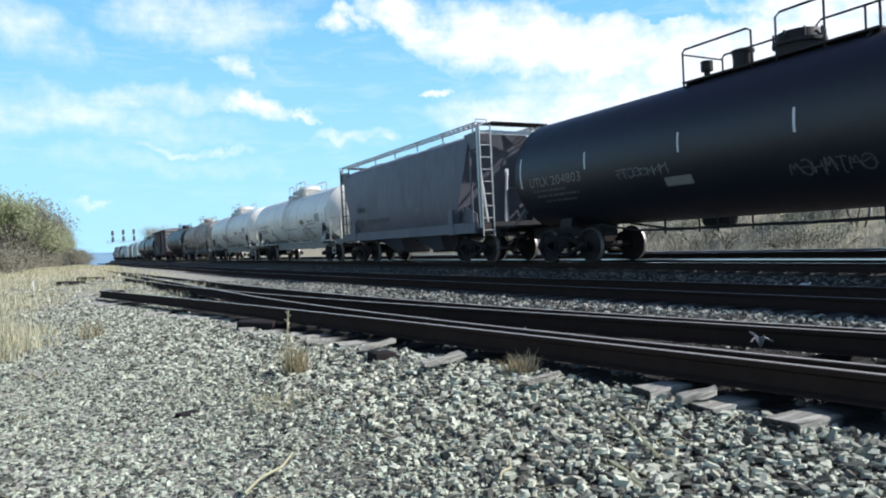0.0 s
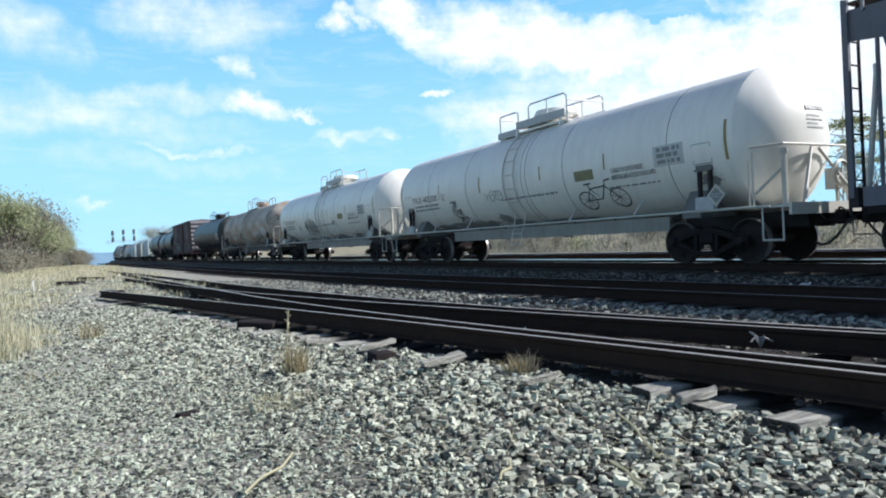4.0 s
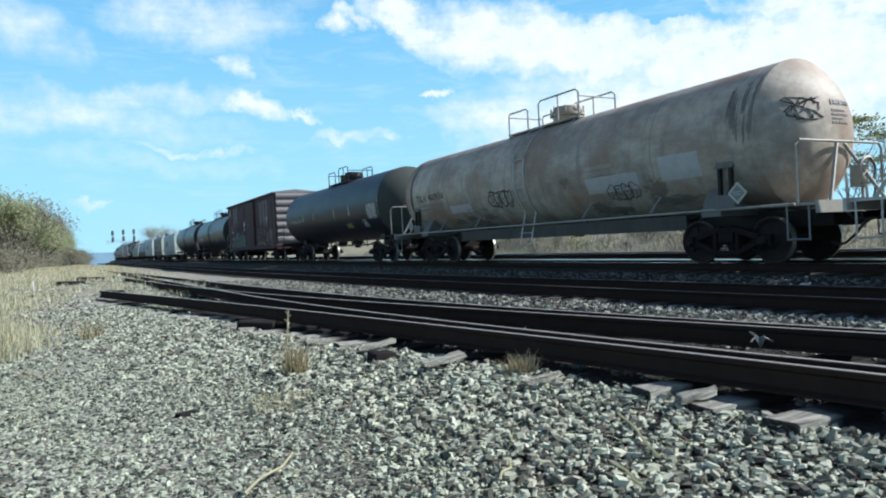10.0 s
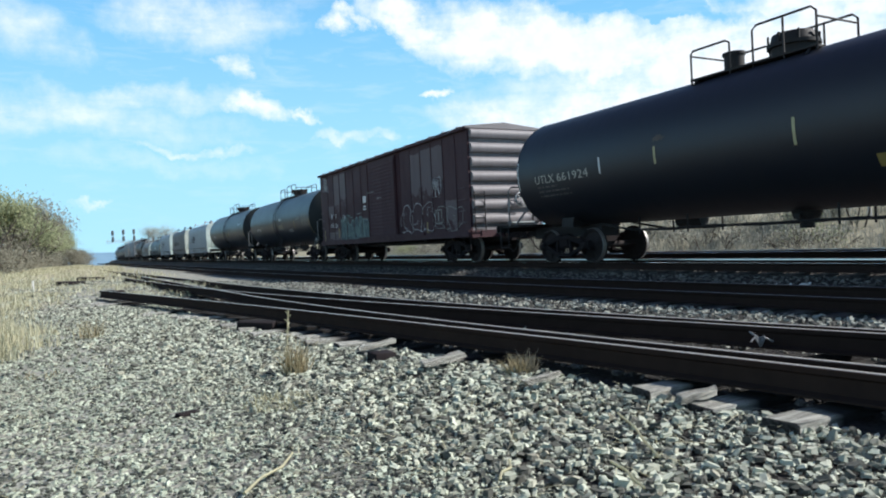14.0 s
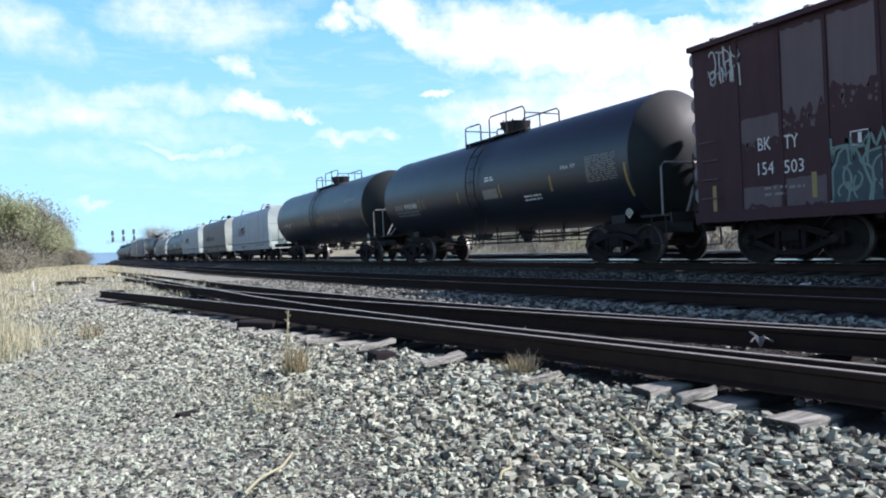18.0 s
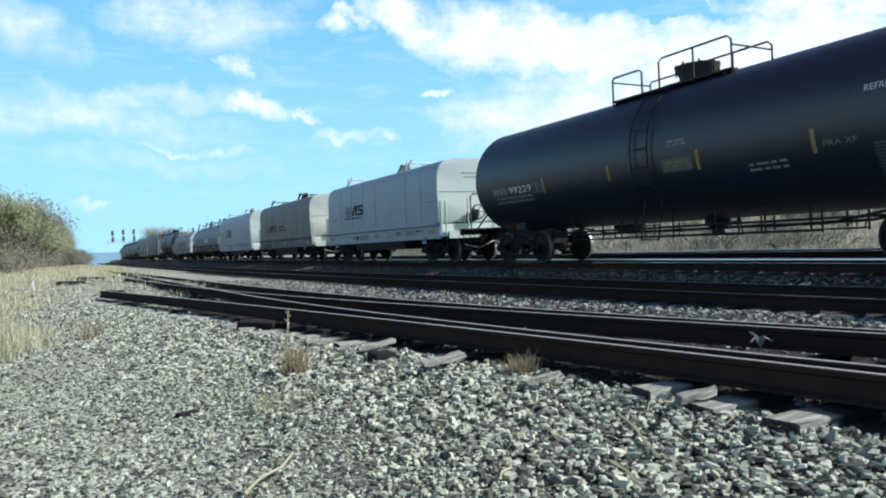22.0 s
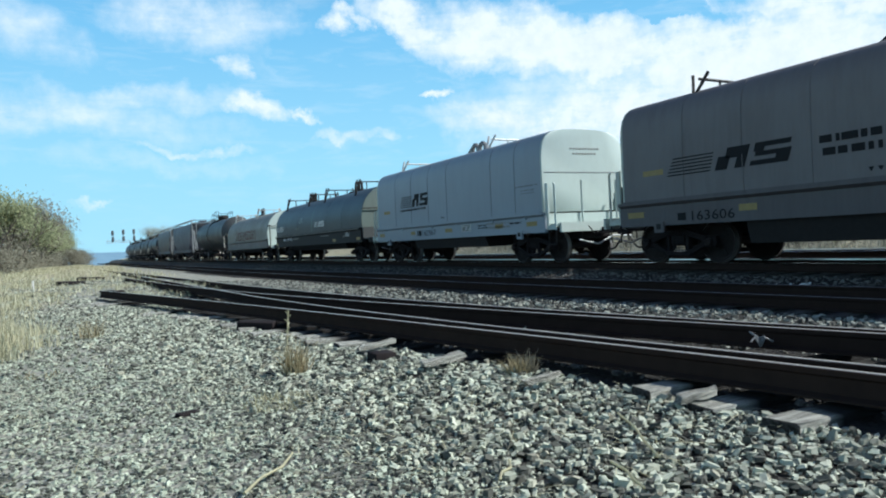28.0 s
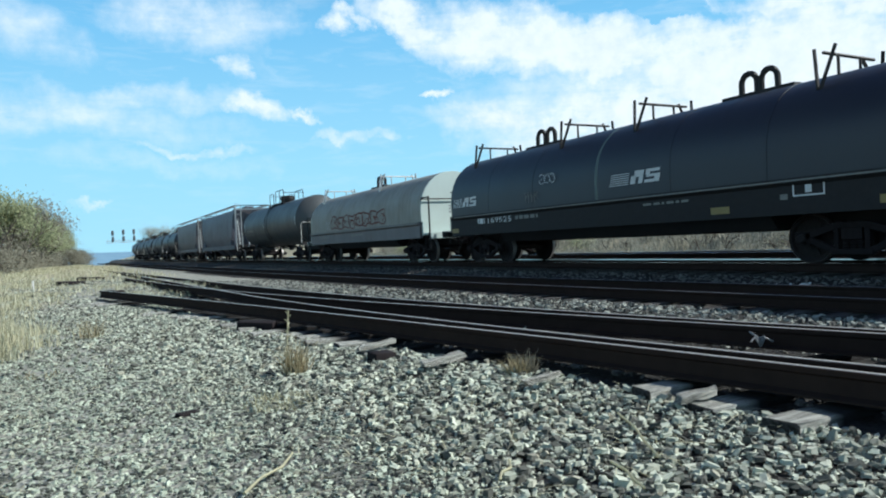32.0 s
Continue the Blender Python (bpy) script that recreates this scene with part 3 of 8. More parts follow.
def build_ties():
    rnd = random.Random(5)
    meshes = []
    for k in range(4):
        bm = B()
        box(bm, (0, 0, -0.09), (2.6, 0.20, 0.18))
        bmesh.ops.subdivide_edges(bm, edges=[e for e in bm.edges if abs(e.verts[0].co.x - e.verts[1].co.x) > 1], cuts=5)
        for v in bm.verts:
            v.co += Vector((rnd.uniform(-0.03, 0.03) if abs(v.co.x) > 1.2 else 0, rnd.uniform(-0.012, 0.012), rnd.uniform(-0.010, 0.004)))
        bevelled(bm, 0.010, 1)
        meshes.append(mesh_of("tie", bm, M["wood"]))
        # the sawn ends' shade is painted on with the dark creosoted wood
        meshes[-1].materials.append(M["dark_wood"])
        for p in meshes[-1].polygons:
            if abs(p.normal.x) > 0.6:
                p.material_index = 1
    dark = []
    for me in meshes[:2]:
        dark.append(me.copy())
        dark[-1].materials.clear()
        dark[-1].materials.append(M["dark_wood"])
    bed = tagged(new("tie_row"), "row of weathered grey wooden sleepers under the yard lead", "sleepers", kind="structure")
    y = 2.215 - 0.475 * 13
    for k in range(68):
        y += 0.5 + rnd.uniform(-0.05, 0.05) if y > 3.2 else 0.475
        wide = 1.0 if y < 6 else 1.0 + 0.05 * min(y - 6, 9)
        buried = 3.3 < y < 4.9
        end = rail_a(min(y, 22.0)) - (0.50 - 0.11 * (y - 2.21) if y < 3.3 else 0.60 + rnd.uniform(-0.16, 0.14)) + (0.25 if buried else 0.0)
        ob = put("tie", meshes[k % 4], bed, pose(end + 1.3 * wide, y, NEAR_Z - (0.206 if y < 3.3 else 0.208 + rnd.uniform(0, 0.03)) - (0.03 if buried else 0.0), 0, rnd.uniform(-0.9, 0.9), rnd.uniform(-3, 3)))
        ob.scale = (wide, 1, 1)
    # a split board and a short plank lie against the rail
    for x, y, w, d, yaw in ((3.21, 2.83, 0.27, 0.06, -9), (2.62, 4.93, 0.42, 0.10, 6), (2.80, 3.80, 0.34, 0.035, 6), (2.55, 6.18, 0.4, 0.08, 8)):
        bm = B()
        box(bm, (0, 0, 0.02), (w, d, 0.04))
        bmesh.ops.subdivide_edges(bm, edges=[e for e in bm.edges if abs(e.verts[0].co.x - e.verts[1].co.x) > 0.1], cuts=4)
        for v in bm.verts:
            v.co += Vector((rnd.uniform(-0.03, 0.03), rnd.uniform(-0.012, 0.012), rnd.uniform(-0.006, 0.008)))
        tagged(put("board", mesh_of("board", bm, M["board"]), None, pose(x, y, ground_z(x, y) + 0.06, 3, -4, yaw)), "splintered grey board lying beside the sleepers", "board")
    for name, fx, z, a, n, text in (("tie_row_middle", lambda y: rail_d(y) + 0.75, MID_Z, -4, 90, "row of dark sleepers under the middle track"), ("tie_row_main", lambda y: main_x(y), 0.0, -20, 170, "row of dark sleepers under the main line"), ("tie_row_far", lambda y: main_x(y) - TRACK_X + FAR_X, 0.03, -20, 170, "row of dark sleepers under the far track")):
        bed = tagged(new(name), text, "sleepers", kind="structure")
        for k in range(n):
            y = a + 0.55 * k
            put("tie", dark[k % 2], bed, pose(fx(y), y, z - 0.175, 0, 0, rnd.uniform(-1, 1)))


build_ties()


# ---- loose stones ----
def rock():
    """A flat chip of five corners, its top smaller than its base."""
    ring_ = [2 * math.pi * k / 5 for k in range(5)]
    v = np.array([(math.cos(a), math.sin(a), -0.8) for a in ring_] + [(0.80 * math.cos(a + 0.25), 0.80 * math.sin(a + 0.25), 0.8) for a in ring_])
    f = [(5, 6, 7), (5, 7, 8), (5, 8, 9), (0, 2, 1), (0, 3, 2), (0, 4, 3)]
    for k in range(5):
        j = (k + 1) % 5
        f += [(k, j, 5 + j), (k, 5 + j, 5 + k)]
    return v, np.array(f)


def scatter_stones(name, spots, sizes, label, rng, mat="stone"):
    """One mesh of many angular stones lying on the ground."""
    v, f = rock()
    n = len(spots)
    # half lie nearly flat, the rest lean or stand
    lean = np.where(rng.random(n) < 0.6, rng.normal(0, 0.28, n), rng.normal(0, 0.75, n))
    turn, yaw = rng.uniform(0, 2 * np.pi, n), rng.uniform(0, 2 * np.pi, n)
    axis = np.stack([np.cos(turn), np.sin(turn), np.zeros(n)], 1)
    cross = np.zeros((n, 3, 3))
    cross[:, 0, 2], cross[:, 1, 2], cross[:, 2, 0], cross[:, 2, 1] = axis[:, 1], -axis[:, 0], -axis[:, 1], axis[:, 0]
    tip = np.eye(3)[None] + np.sin(lean)[:, None, None] * cross + (1 - np.cos(lean))[:, None, None] * (cross @ cross)
    spin = np.zeros((n, 3, 3))
    spin[:, 0, 0], spin[:, 0, 1], spin[:, 1, 0], spin[:, 1, 1], spin[:, 2, 2] = np.cos(yaw), -np.sin(yaw), np.sin(yaw), np.cos(yaw), 1
    stretch = np.stack([rng.uniform(0.95, 1.7, n), rng.uniform(0.6, 1.05, n), rng.uniform(0.28, 0.66, n)], 1)
    local = (v[None] * rng.uniform(0.72, 1.18, (n, len(v), 1)) + rng.normal(0, 0.10, (n, len(v), 3))) * stretch[:, None, :]
    pts = np.einsum("nij,nkj->nki", tip @ spin, local) * sizes[:, None, None] * 0.5 + spots[:, None, :]
    faces = (f[None] + (np.arange(n) * len(v))[:, None, None]).reshape(-1, 3)
    me = bpy.data.meshes.new(name)
    me.vertices.add(n * len(v))
    me.vertices.foreach_set("co", pts.reshape(-1).astype(np.float32))
    me.loops.add(len(faces) * 3)
    me.loops.foreach_set("vertex_index", faces.reshape(-1).astype(np.int32))
    me.polygons.add(len(faces))
    me.polygons.foreach_set("loop_start", np.arange(0, len(faces) * 3, 3, dtype=np.int32))
    me.polygons.foreach_set("use_smooth", np.zeros(len(faces), dtype=bool))
    me.update(calc_edges=True)
    me.materials.append(M[mat])
    return tagged(new(name, me), label, "gravel", kind="stuff")


def stone_field(name, n, xr, yr, size, label, seed, keep=lambda x, y: True, lift=0.25, ymore=1.0, mat="stone", graded=False):
    rng = np.random.default_rng(seed)
    x = rng.uniform(*xr, n)
    y = yr[0] + (yr[1] - yr[0]) * rng.random(n) ** ymore
    ok = np.array([keep(a, b_) for a, b_ in zip(x, y)])
    x, y = x[ok], y[ok]
    s = size[0] + (size[1] - size[0]) * rng.random(len(x)) ** 2.2
    if graded:
        s *= np.clip(0.45 + 0.55 * (x - 0.9 + 0.10 * y) / 1.3, 0.45, 1.0)
    z = np.array([ground_z(a, b_) for a, b_ in zip(x, y)]) + s * lift * rng.uniform(0.2, 1.4, len(x))
    scatter_stones(name, np.stack([x, y, z], 1), s, label, rng, mat)


def in_view(x, y):
    return x > -0.10 * y - 0.35 and x < 1.95 * y + 0.7


def coarse(x, y):
    return in_view(x, y) and x < rail_a(min(y, 20)) - 0.26 + 0.08 * noise.noise((x * 6, y * 3, 1.0)) and (x - 1.5 + 0.10 * y) + 0.5 * noise.noise((x * 1.3, y * 0.8, 5.0)) + 1.3 * noise.noise((x * 47.0, y * 47.0, 2.0)) > 0


stone_field("coarse_gravel", 22000, (0.3, 4.2), (0.9, 6.5), (0.024, 0.066), "coarse pale grey crushed stone beside the rails", 1, coarse, 0.42, graded=True)
stone_field("coarse_gravel_chips", 4500, (0.3, 4.2), (0.9, 6.5), (0.016, 0.036), "small grey chips among the crushed stone", 12, coarse, 0.5)
stone_field("coarse_gravel_beyond", 15000, (-0.5, 3.6), (6.5, 17.0), (0.03, 0.072), "coarse pale grey crushed stone beside the rails", 2, coarse, 0.25, 1.3)
stone_field("fine_gravel", 32000, (-0.9, 2.6), (1.8, 7.5), (0.012, 0.040), "fine pale grey gravel on the apron", 3, lambda x, y: in_view(x, y) and x < 2.1 + 0.7 * noise.noise((x, y, 9.0)), 0.2, mat="fine_stone")
stone_field("fine_gravel_beyond", 12000, (-1.8, 1.8), (7.5, 16.0), (0.018, 0.055), "fine pale grey gravel on the apron", 4, in_view, 0.2, mat="fine_stone")
stone_field("lead_ballast", 9000, (2.6, 5.8), (1.2, 16.0), (0.035, 0.075), "grey ballast stones between the rails", 6, lambda x, y: rail_a(y) + 0.08 < x < rail_e(y) - 0.08, 0.1, 1.5, "shade_stone")
stone_field("spilt_gravel", 700, (2.6, 5.8), (1.2, 14.0), (0.03, 0.07), "pale stones spilt between the rails", 13, lambda x, y: rail_a(y) + 0.12 < x < rail_e(y) - 0.1 and noise.noise((x * 1.5, y * 1.1, 7.0)) > 0.05, 1.1, 1.4)
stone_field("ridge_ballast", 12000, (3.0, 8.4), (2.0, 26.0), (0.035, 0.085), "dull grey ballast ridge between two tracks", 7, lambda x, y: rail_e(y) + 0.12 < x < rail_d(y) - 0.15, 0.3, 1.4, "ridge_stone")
stone_field("main_ballast", 11000, (9.4, 12.1), (3.5, 46.0), (0.04, 0.085), "grey ballast shoulder of the main line", 8, lambda x, y: x > rail_d(y) + 2.0, 0.3, 1.5, "shade_stone")
stone_field("far_gravel", 12000, (-3.0, 6.5), (15.5, 40.0), (0.04, 0.09), "pale gravel strewn between the far rails", 9, lambda x, y: in_view(x, y) and abs(x - rail_a(y)) > 0.1 and abs(x - rail_b(y)) > 0.1 and abs(x - rail_c(y)) > 0.1 and x < rail_e(y) - 0.1 and noise.noise((x * 0.6, y * 0.25, 1.0)) > -0.25, 0.3, 1.4)
stone_field("coarse_gravel_behind", 34000, (0.2, 5.4), (-9.0, 2.4), (0.030, 0.080), "coarse pale grey crushed stone beside the rails", 10, lambda x, y: x < rail_a(y) - 0.26 and not (y > 0.9 and coarse(x, y)) and (x - 0.9) + 0.6 * noise.noise((x * 1.3, y * 0.8, 5.0)) > 0)
stone_field("fine_gravel_behind", 16000, (-4.5, 2.2), (-8.0, 12.0), (0.015, 0.05), "fine pale grey gravel on the apron", 11, lambda x, y: not in_view(x, y) and x > -3.2 + 1.5 * noise.noise((x * 0.4, y * 0.4, 2.0)), mat="fine_stone")


# ---- marks on the cars ----
def wrap(u, v, y0, z0, R, cz, off=0.006):
    """A point u along and v up from (y0, z0) on the near side of a tank (R) or of a flat wall (half-width -R)."""
    if R < 0:
        return (R - off, y0 - u, z0 + v)
    a = math.asin(max(-1, min(1, (z0 - cz) / R))) + v / R
    return (-(R + off) * math.cos(a), y0 - u, cz + (R + off) * math.sin(a))


def patch(bm, y0, y1, z0, z1, R, cz=0.0, off=0.006, n=4):
    """A thin painted or glued field on a car's side, y0 > y1."""
    h = z1 - z0
    rows = []
    for k in range(n + 1):
        rows.append([bm.verts.new(wrap(u, h * k / n, y0, z0, R, cz, off)) for u in (0.0, y0 - y1)])
    for a, b_ in zip(rows, rows[1:]):
        bm.faces.new((a[0], a[1], b_[1], b_[0]))


def lettering(word, y0, z0, height, width, R, cz, mat, parent, name="lettering", off=0.007):
    if " " in word:
        # each word is a piece of its own
        for k, w in enumerate(word.split(" ")):
            at = sum(len(v) + 0.6 for v in word.split(" ")[:k])
            unit = width / (len(word) - 0.4 * word.count(" "))
            ob = lettering(w, y0 - at * unit, z0, height, len(w) * unit, R, cz, mat, parent, name, off)
        return ob
    cu = bpy.data.curves.new("letters", "FONT")
    cu.body, cu.size, cu.resolution_u = word, 1.0, 2
    ob = bpy.data.objects.new("letters", cu)
    scene.collection.objects.link(ob)
    dg = bpy.context.evaluated_depsgraph_get()
    me = bpy.data.meshes.new_from_object(ob.evaluated_get(dg))
    bpy.data.objects.remove(ob)
    co = np.array([tuple(v.co) for v in me.vertices])
    lo, hi = co.min(0), co.max(0)
    for v in me.vertices:
        v.co = wrap((v.co.x - lo[0]) / (hi[0] - lo[0]) * width, (v.co.y - lo[1]) / (hi[1] - lo[1]) * height, y0, z0, R, cz, off)
    me.materials.clear()
    me.materials.append(mat)
    return put(name, me, parent)


def bars(rows, R, cz, mat, parent, name="small_lettering", seed=0):
    """Illegible lines of small letters: short bars. rows: (y0, y1, z, height)."""
    rnd = random.Random(seed)
    bm = B()
    for y0, y1, z, h in rows:
        y = y0
        while y > y1 + 0.03:
            w = min(rnd.uniform(0.06, 0.28), y - y1)
            patch(bm, y, y - w, z, z + h, R, cz, 0.006, 1)
            y -= w + rnd.uniform(0.03, 0.07)
    return tagged(part(name, bm, mat, parent), kind="stuff")


def stroke(bm, pts, width, R, cz, lift=0.009):
    """A sprayed line through points (y, z) on a car's side."""
    side, n = [], len(pts)
    for i, (a, b_) in enumerate(pts):
        p, q = pts[max(0, i - 1)], pts[min(n - 1, i + 1)]
        d = Vector((q[0] - p[0], q[1] - p[1]))
        d = d.normalized() if d.length > 1e-6 else Vector((1, 0))
        w = width * 0.5
        side.append([bm.verts.new(wrap(0, 0, aa, bb, R, cz, lift)) for aa, bb in ((a - d.y * w, b_ + d.x * w), (a + d.y * w, b_ - d.x * w))])
    for a, b_ in zip(side, side[1:]):
        bm.faces.new((a[0], a[1], b_[1], b_[0]))


def ring(y, z, ry, rz, n=20, a0=0.0, sweep=6.4):
    return [(y + ry * math.cos(a0 + sweep * k / n), z + rz * math.sin(a0 + sweep * k / n)) for k in range(n + 1)]


def tag_mark(y0, y1, z0, z1, R, cz, mat, parent, seed, width=0.03, letters=6):
    """A signature of tall zigzag strokes, hooks and loops."""
    rnd = random.Random(seed)
    bm = B()
    step, h, lift = (y0 - y1) / letters, z1 - z0, 0.008
    for k in range(letters):
        y = y0 - step * (k + 0.5)
        w = step * rnd.uniform(0.42, 0.62)
        lo, hi = z0 + h * rnd.uniform(0.0, 0.22), z1 - h * rnd.uniform(0.0, 0.25)
        kind = rnd.randrange(4)
        if kind == 0:
            pts = [(y + w, lo), (y + 0.7 * w, hi), (y + 0.2 * w, lo + 0.3 * h), (y - 0.3 * w, hi), (y - w, lo)]
        elif kind == 1:
            pts = [(y + w, hi), (y - w, hi - 0.05 * h), (y, hi), (y + 0.1 * w, lo), (y - 0.4 * w, lo - 0.08 * h)]
        elif kind == 2:
            pts = ring(y, (lo + hi) / 2, w, (hi - lo) / 2, 12, 0.8, 5.2)
        else:
            pts = [(y + w, hi), (y + 0.8 * w, lo), (y + 0.6 * w, (lo + hi) / 2), (y - 0.8 * w, (lo + hi) / 2 + 0.05), (y - 0.7 * w, hi), (y - w, lo - 0.1 * h)]
        fine = []
        for (a, b_), (c, d) in zip(pts, pts[1:]):
            fine += [(a + (c - a) * j / 3, b_ + (d - b_) * j / 3 + 0.02 * math.sin(j + k)) for j in range(3)]
        lift += 0.0005
        stroke(bm, fine + [pts[-1]], width * rnd.uniform(0.7, 1.15), R, cz, lift)
        if rnd.random() < 0.7:
            lift += 0.0005
            stroke(bm, [(y + w * 1.1, lo + h * rnd.uniform(0.2, 0.8)), (y - w * 0.4, lo + h * rnd.uniform(0.2, 0.8)), (y - w * 1.3, lo + h * rnd.uniform(0.1, 0.9))], width * 0.6, R, cz, lift)
    return tagged(part("graffiti", bm, mat, parent), kind="stuff")


def throw_up(y0, y1, z0, z1, R, cz, fill, line, parent, seed, letters=5, width=0.05, inner=3):
    """Puffy sprayed letters: filled blobs with an outline and inner strokes."""
    rnd = random.Random(seed)
    a_, b2 = B(), B()
    step, lift = (y0 - y1) / letters, 0.006
    for k in range(letters):
        y, z = y0 - step * (k + 0.5), (z0 + z1) / 2 + rnd.uniform(-0.06, 0.06) * (z1 - z0)
        p1, p2 = rnd.uniform(0, 6.3), rnd.uniform(0, 6.3)
        pts = []
        for i in range(27):
            t = 2 * math.pi * i / 26
            r = 1 + 0.16 * math.sin(3 * t + p1) + 0.10 * math.sin(5 * t + p2)
            c, d = math.cos(t), math.sin(t)
            pts.append((y + 0.58 * step * r * math.copysign(abs(c) ** 0.7, c), z + 0.48 * (z1 - z0) * r * math.copysign(abs(d) ** 0.7, d)))
        pts[-1] = pts[0]
        lift += 0.0008
        if fill is not None:
            mid = a_.verts.new(wrap(0, 0, y, z, R, cz, lift))
            rim = [a_.verts.new(wrap(0, 0, p, q, R, cz, lift)) for p, q in pts[:-1]]
            for i in range(26):
                a_.faces.new((mid, rim[i], rim[(i + 1) % 26]))
        stroke(b2, pts, width * rnd.uniform(0.7, 1.1), R, cz, lift + 0.003)
        for j in range(inner):
            t0 = rnd.uniform(0, 6.3)
            stroke(b2, ring(y + rnd.uniform(-0.25, 0.25) * step, z + rnd.uniform(-0.2, 0.2) * (z1 - z0), step * rnd.uniform(0.12, 0.34), (z1 - z0) * rnd.uniform(0.10, 0.32), 9, t0, rnd.uniform(2.0, 4.5)), width * rnd.uniform(0.45, 0.8), R, cz, lift + 0.0045 + 0.0006 * j)
    if fill is not None:
        tagged(part("graffiti_fill", a_, fill, parent), kind="stuff")
    return tagged(part("graffiti", b2, line, parent), kind="stuff")


def worn_patch(y0, y1, z0, z1, R, cz, mat, parent, seed, name="faded_patch", ragged=0.12, off=0.004):
    """A field of other paint whose edges have flaked and run, with loose flakes below."""
    rnd = random.Random(seed)
    bm = B()
    n, h = 44, z1 - z0
    w = (y0 - y1) / n
    rows = []
    for k in range(n + 1):
        y = y0 - k * w
        low = ragged * h * max(0.0, 0.9 + 1.6 * noise.noise((y * 1.7, seed * 3.1, 0.0)) + 1.1 * noise.noise((y * 9.0, seed * 1.7, 4.0)))
        high = 0.3 * ragged * h * max(0.0, 0.5 + 1.2 * noise.noise((y * 6.0, seed * 2.3, 8.0)))
        rows.append((bm.verts.new(wrap(0, 0, y, z0 + min(low, 0.8 * h), R, cz, off)), bm.verts.new(wrap(0, 0, y, z1 - high, R, cz, off))))
    for a, b_ in zip(rows, rows[1:]):
        bm.faces.new((a[0], b_[0], b_[1], a[1]))
    for _ in range(26):
        y, z, r = rnd.uniform(y1, y0), z0 + ragged * h * rnd.uniform(-0.3, 1.6), rnd.uniform(0.008, 0.035)
        bm.faces.new([bm.verts.new(wrap(0, 0, y + r * rnd.uniform(0.6, 1.5) * math.cos(a), z + 1.6 * r * rnd.uniform(0.6, 1.3) * math.sin(a), R, cz, off + 0.001)) for a in [2 * math.pi * j / 6 for j in range(6)]])
    return tagged(part(name, bm, mat, parent), kind="stuff")


def smudge(y, z, ry, rz, R, cz, mat, parent, seed):
    """A frayed dark stain."""
    rnd = random.Random(seed)
    bm = B()
    for k in range(26):
        a, d = rnd.uniform(0, 6.3), rnd.random() ** 0.8
        py, pz, s = y + ry * d * math.cos(a), z + rz * d * math.sin(a), (1.1 - d) * 0.42
        pts = [wrap(0, 0, py + ry * s * math.cos(b_) * rnd.uniform(0.6, 1.2), pz + rz * s * math.sin(b_) * rnd.uniform(0.6, 1.2), R, cz, 0.003 + 0.0001 * k) for b_ in [2 * math.pi * j / 9 for j in range(9)]]
        bm.faces.new([bm.verts.new(p) for p in pts])
    return tagged(part("stain", bm, mat, parent), kind="stuff")


def frame_mark(y0, y1, z0, z1, R, cz, mat, parent, w=0.03, name="stencil_frame"):
    bm = B()
    for a in ((y0, y1, z0, z0 + w), (y0, y1, z1 - w, z1), (y0, y0 - w, z0 + w, z1 - w), (y1 + w, y1, z0 + w, z1 - w), (y0 - 0.4 * (y0 - y1), y0 - 0.6 * (y0 - y1), z0 + 2 * w, z1 - 2 * w)):
        patch(bm, *a, R, cz, 0.006, 1)
    return part(name, bm, mat, parent)


def ticks(list_, R, cz, mat, parent, w=0.06):
    for y, z0, z1 in list_:
        bm = B()
        patch(bm, y + w / 2, y - w / 2, z0, z1, R, cz)
        part("reflector_strip", bm, mat, parent)


def placard(y, z, parent, x=-1.5, s=0.19):
    bm = B()
    box(bm, (x, y, z), (0.012, s * 1.5, s * 1.5), Matrix.Rotation(radians(45), 3, "X"))
    ob = part("placard_holder", bm, M["pale_fitting"], parent)
    bm = B()
    box(bm, (x - 0.009, y, z), (0.006, s * 1.1, s * 1.1), Matrix.Rotation(radians(45), 3, "X"))
    card = part("placard", bm, M["dull_mark"], ob)
    part("print", box(box(B(), (x - 0.014, y, z + s * 0.10), (0.003, s * 1.0, s * 0.10)), (x - 0.014, y, z - s * 0.14), (0.003, s * 0.8, s * 0.10)), M["grey_plate"], card)


# ---- running gear, shared by all cars ----
def side_frame_mesh():
    bm = B()
    for s in (-1, 1):
        box(bm, (0, s * 0.89, 0.47), (0.13, 0.30, 0.24))                                   # pedestal over the bearing
        box(bm, (0, s * 0.48, 0.62), (0.13, 0.72, 0.13), Matrix.Rotation(radians(-s * 17), 3, "X"))   # top chord
        box(bm, (0, s * 0.52, 0.33), (0.12, 0.66, 0.11), Matrix.Rotation(radians(s * 24), 3, "X"))    # bottom chord
        box(bm, (0, s * 0.27, 0.46), (0.13, 0.09, 0.42))                                    # column
    box(bm, (0, 0, 0.69), (0.14, 0.62, 0.11))
    box(bm, (0, 0, 0.22), (0.16, 0.74, 0.10))
    bevelled(bm, 0.012, 1)
    return mesh_of("side_frame", bm, M["truck"])


def spring_mesh():
    bm = B()
    for y in (-0.13, 0.0, 0.13):
        for k in range(6):
            lathe(bm, [(0.28 + 0.052 * k, 0.0), (0.28 + 0.052 * k, 0.055), (0.31 + 0.052 * k, 0.055), (0.31 + 0.052 * k, 0.0)], 8, y, "z")
    return mesh_of("spring", bm, M["truck"])


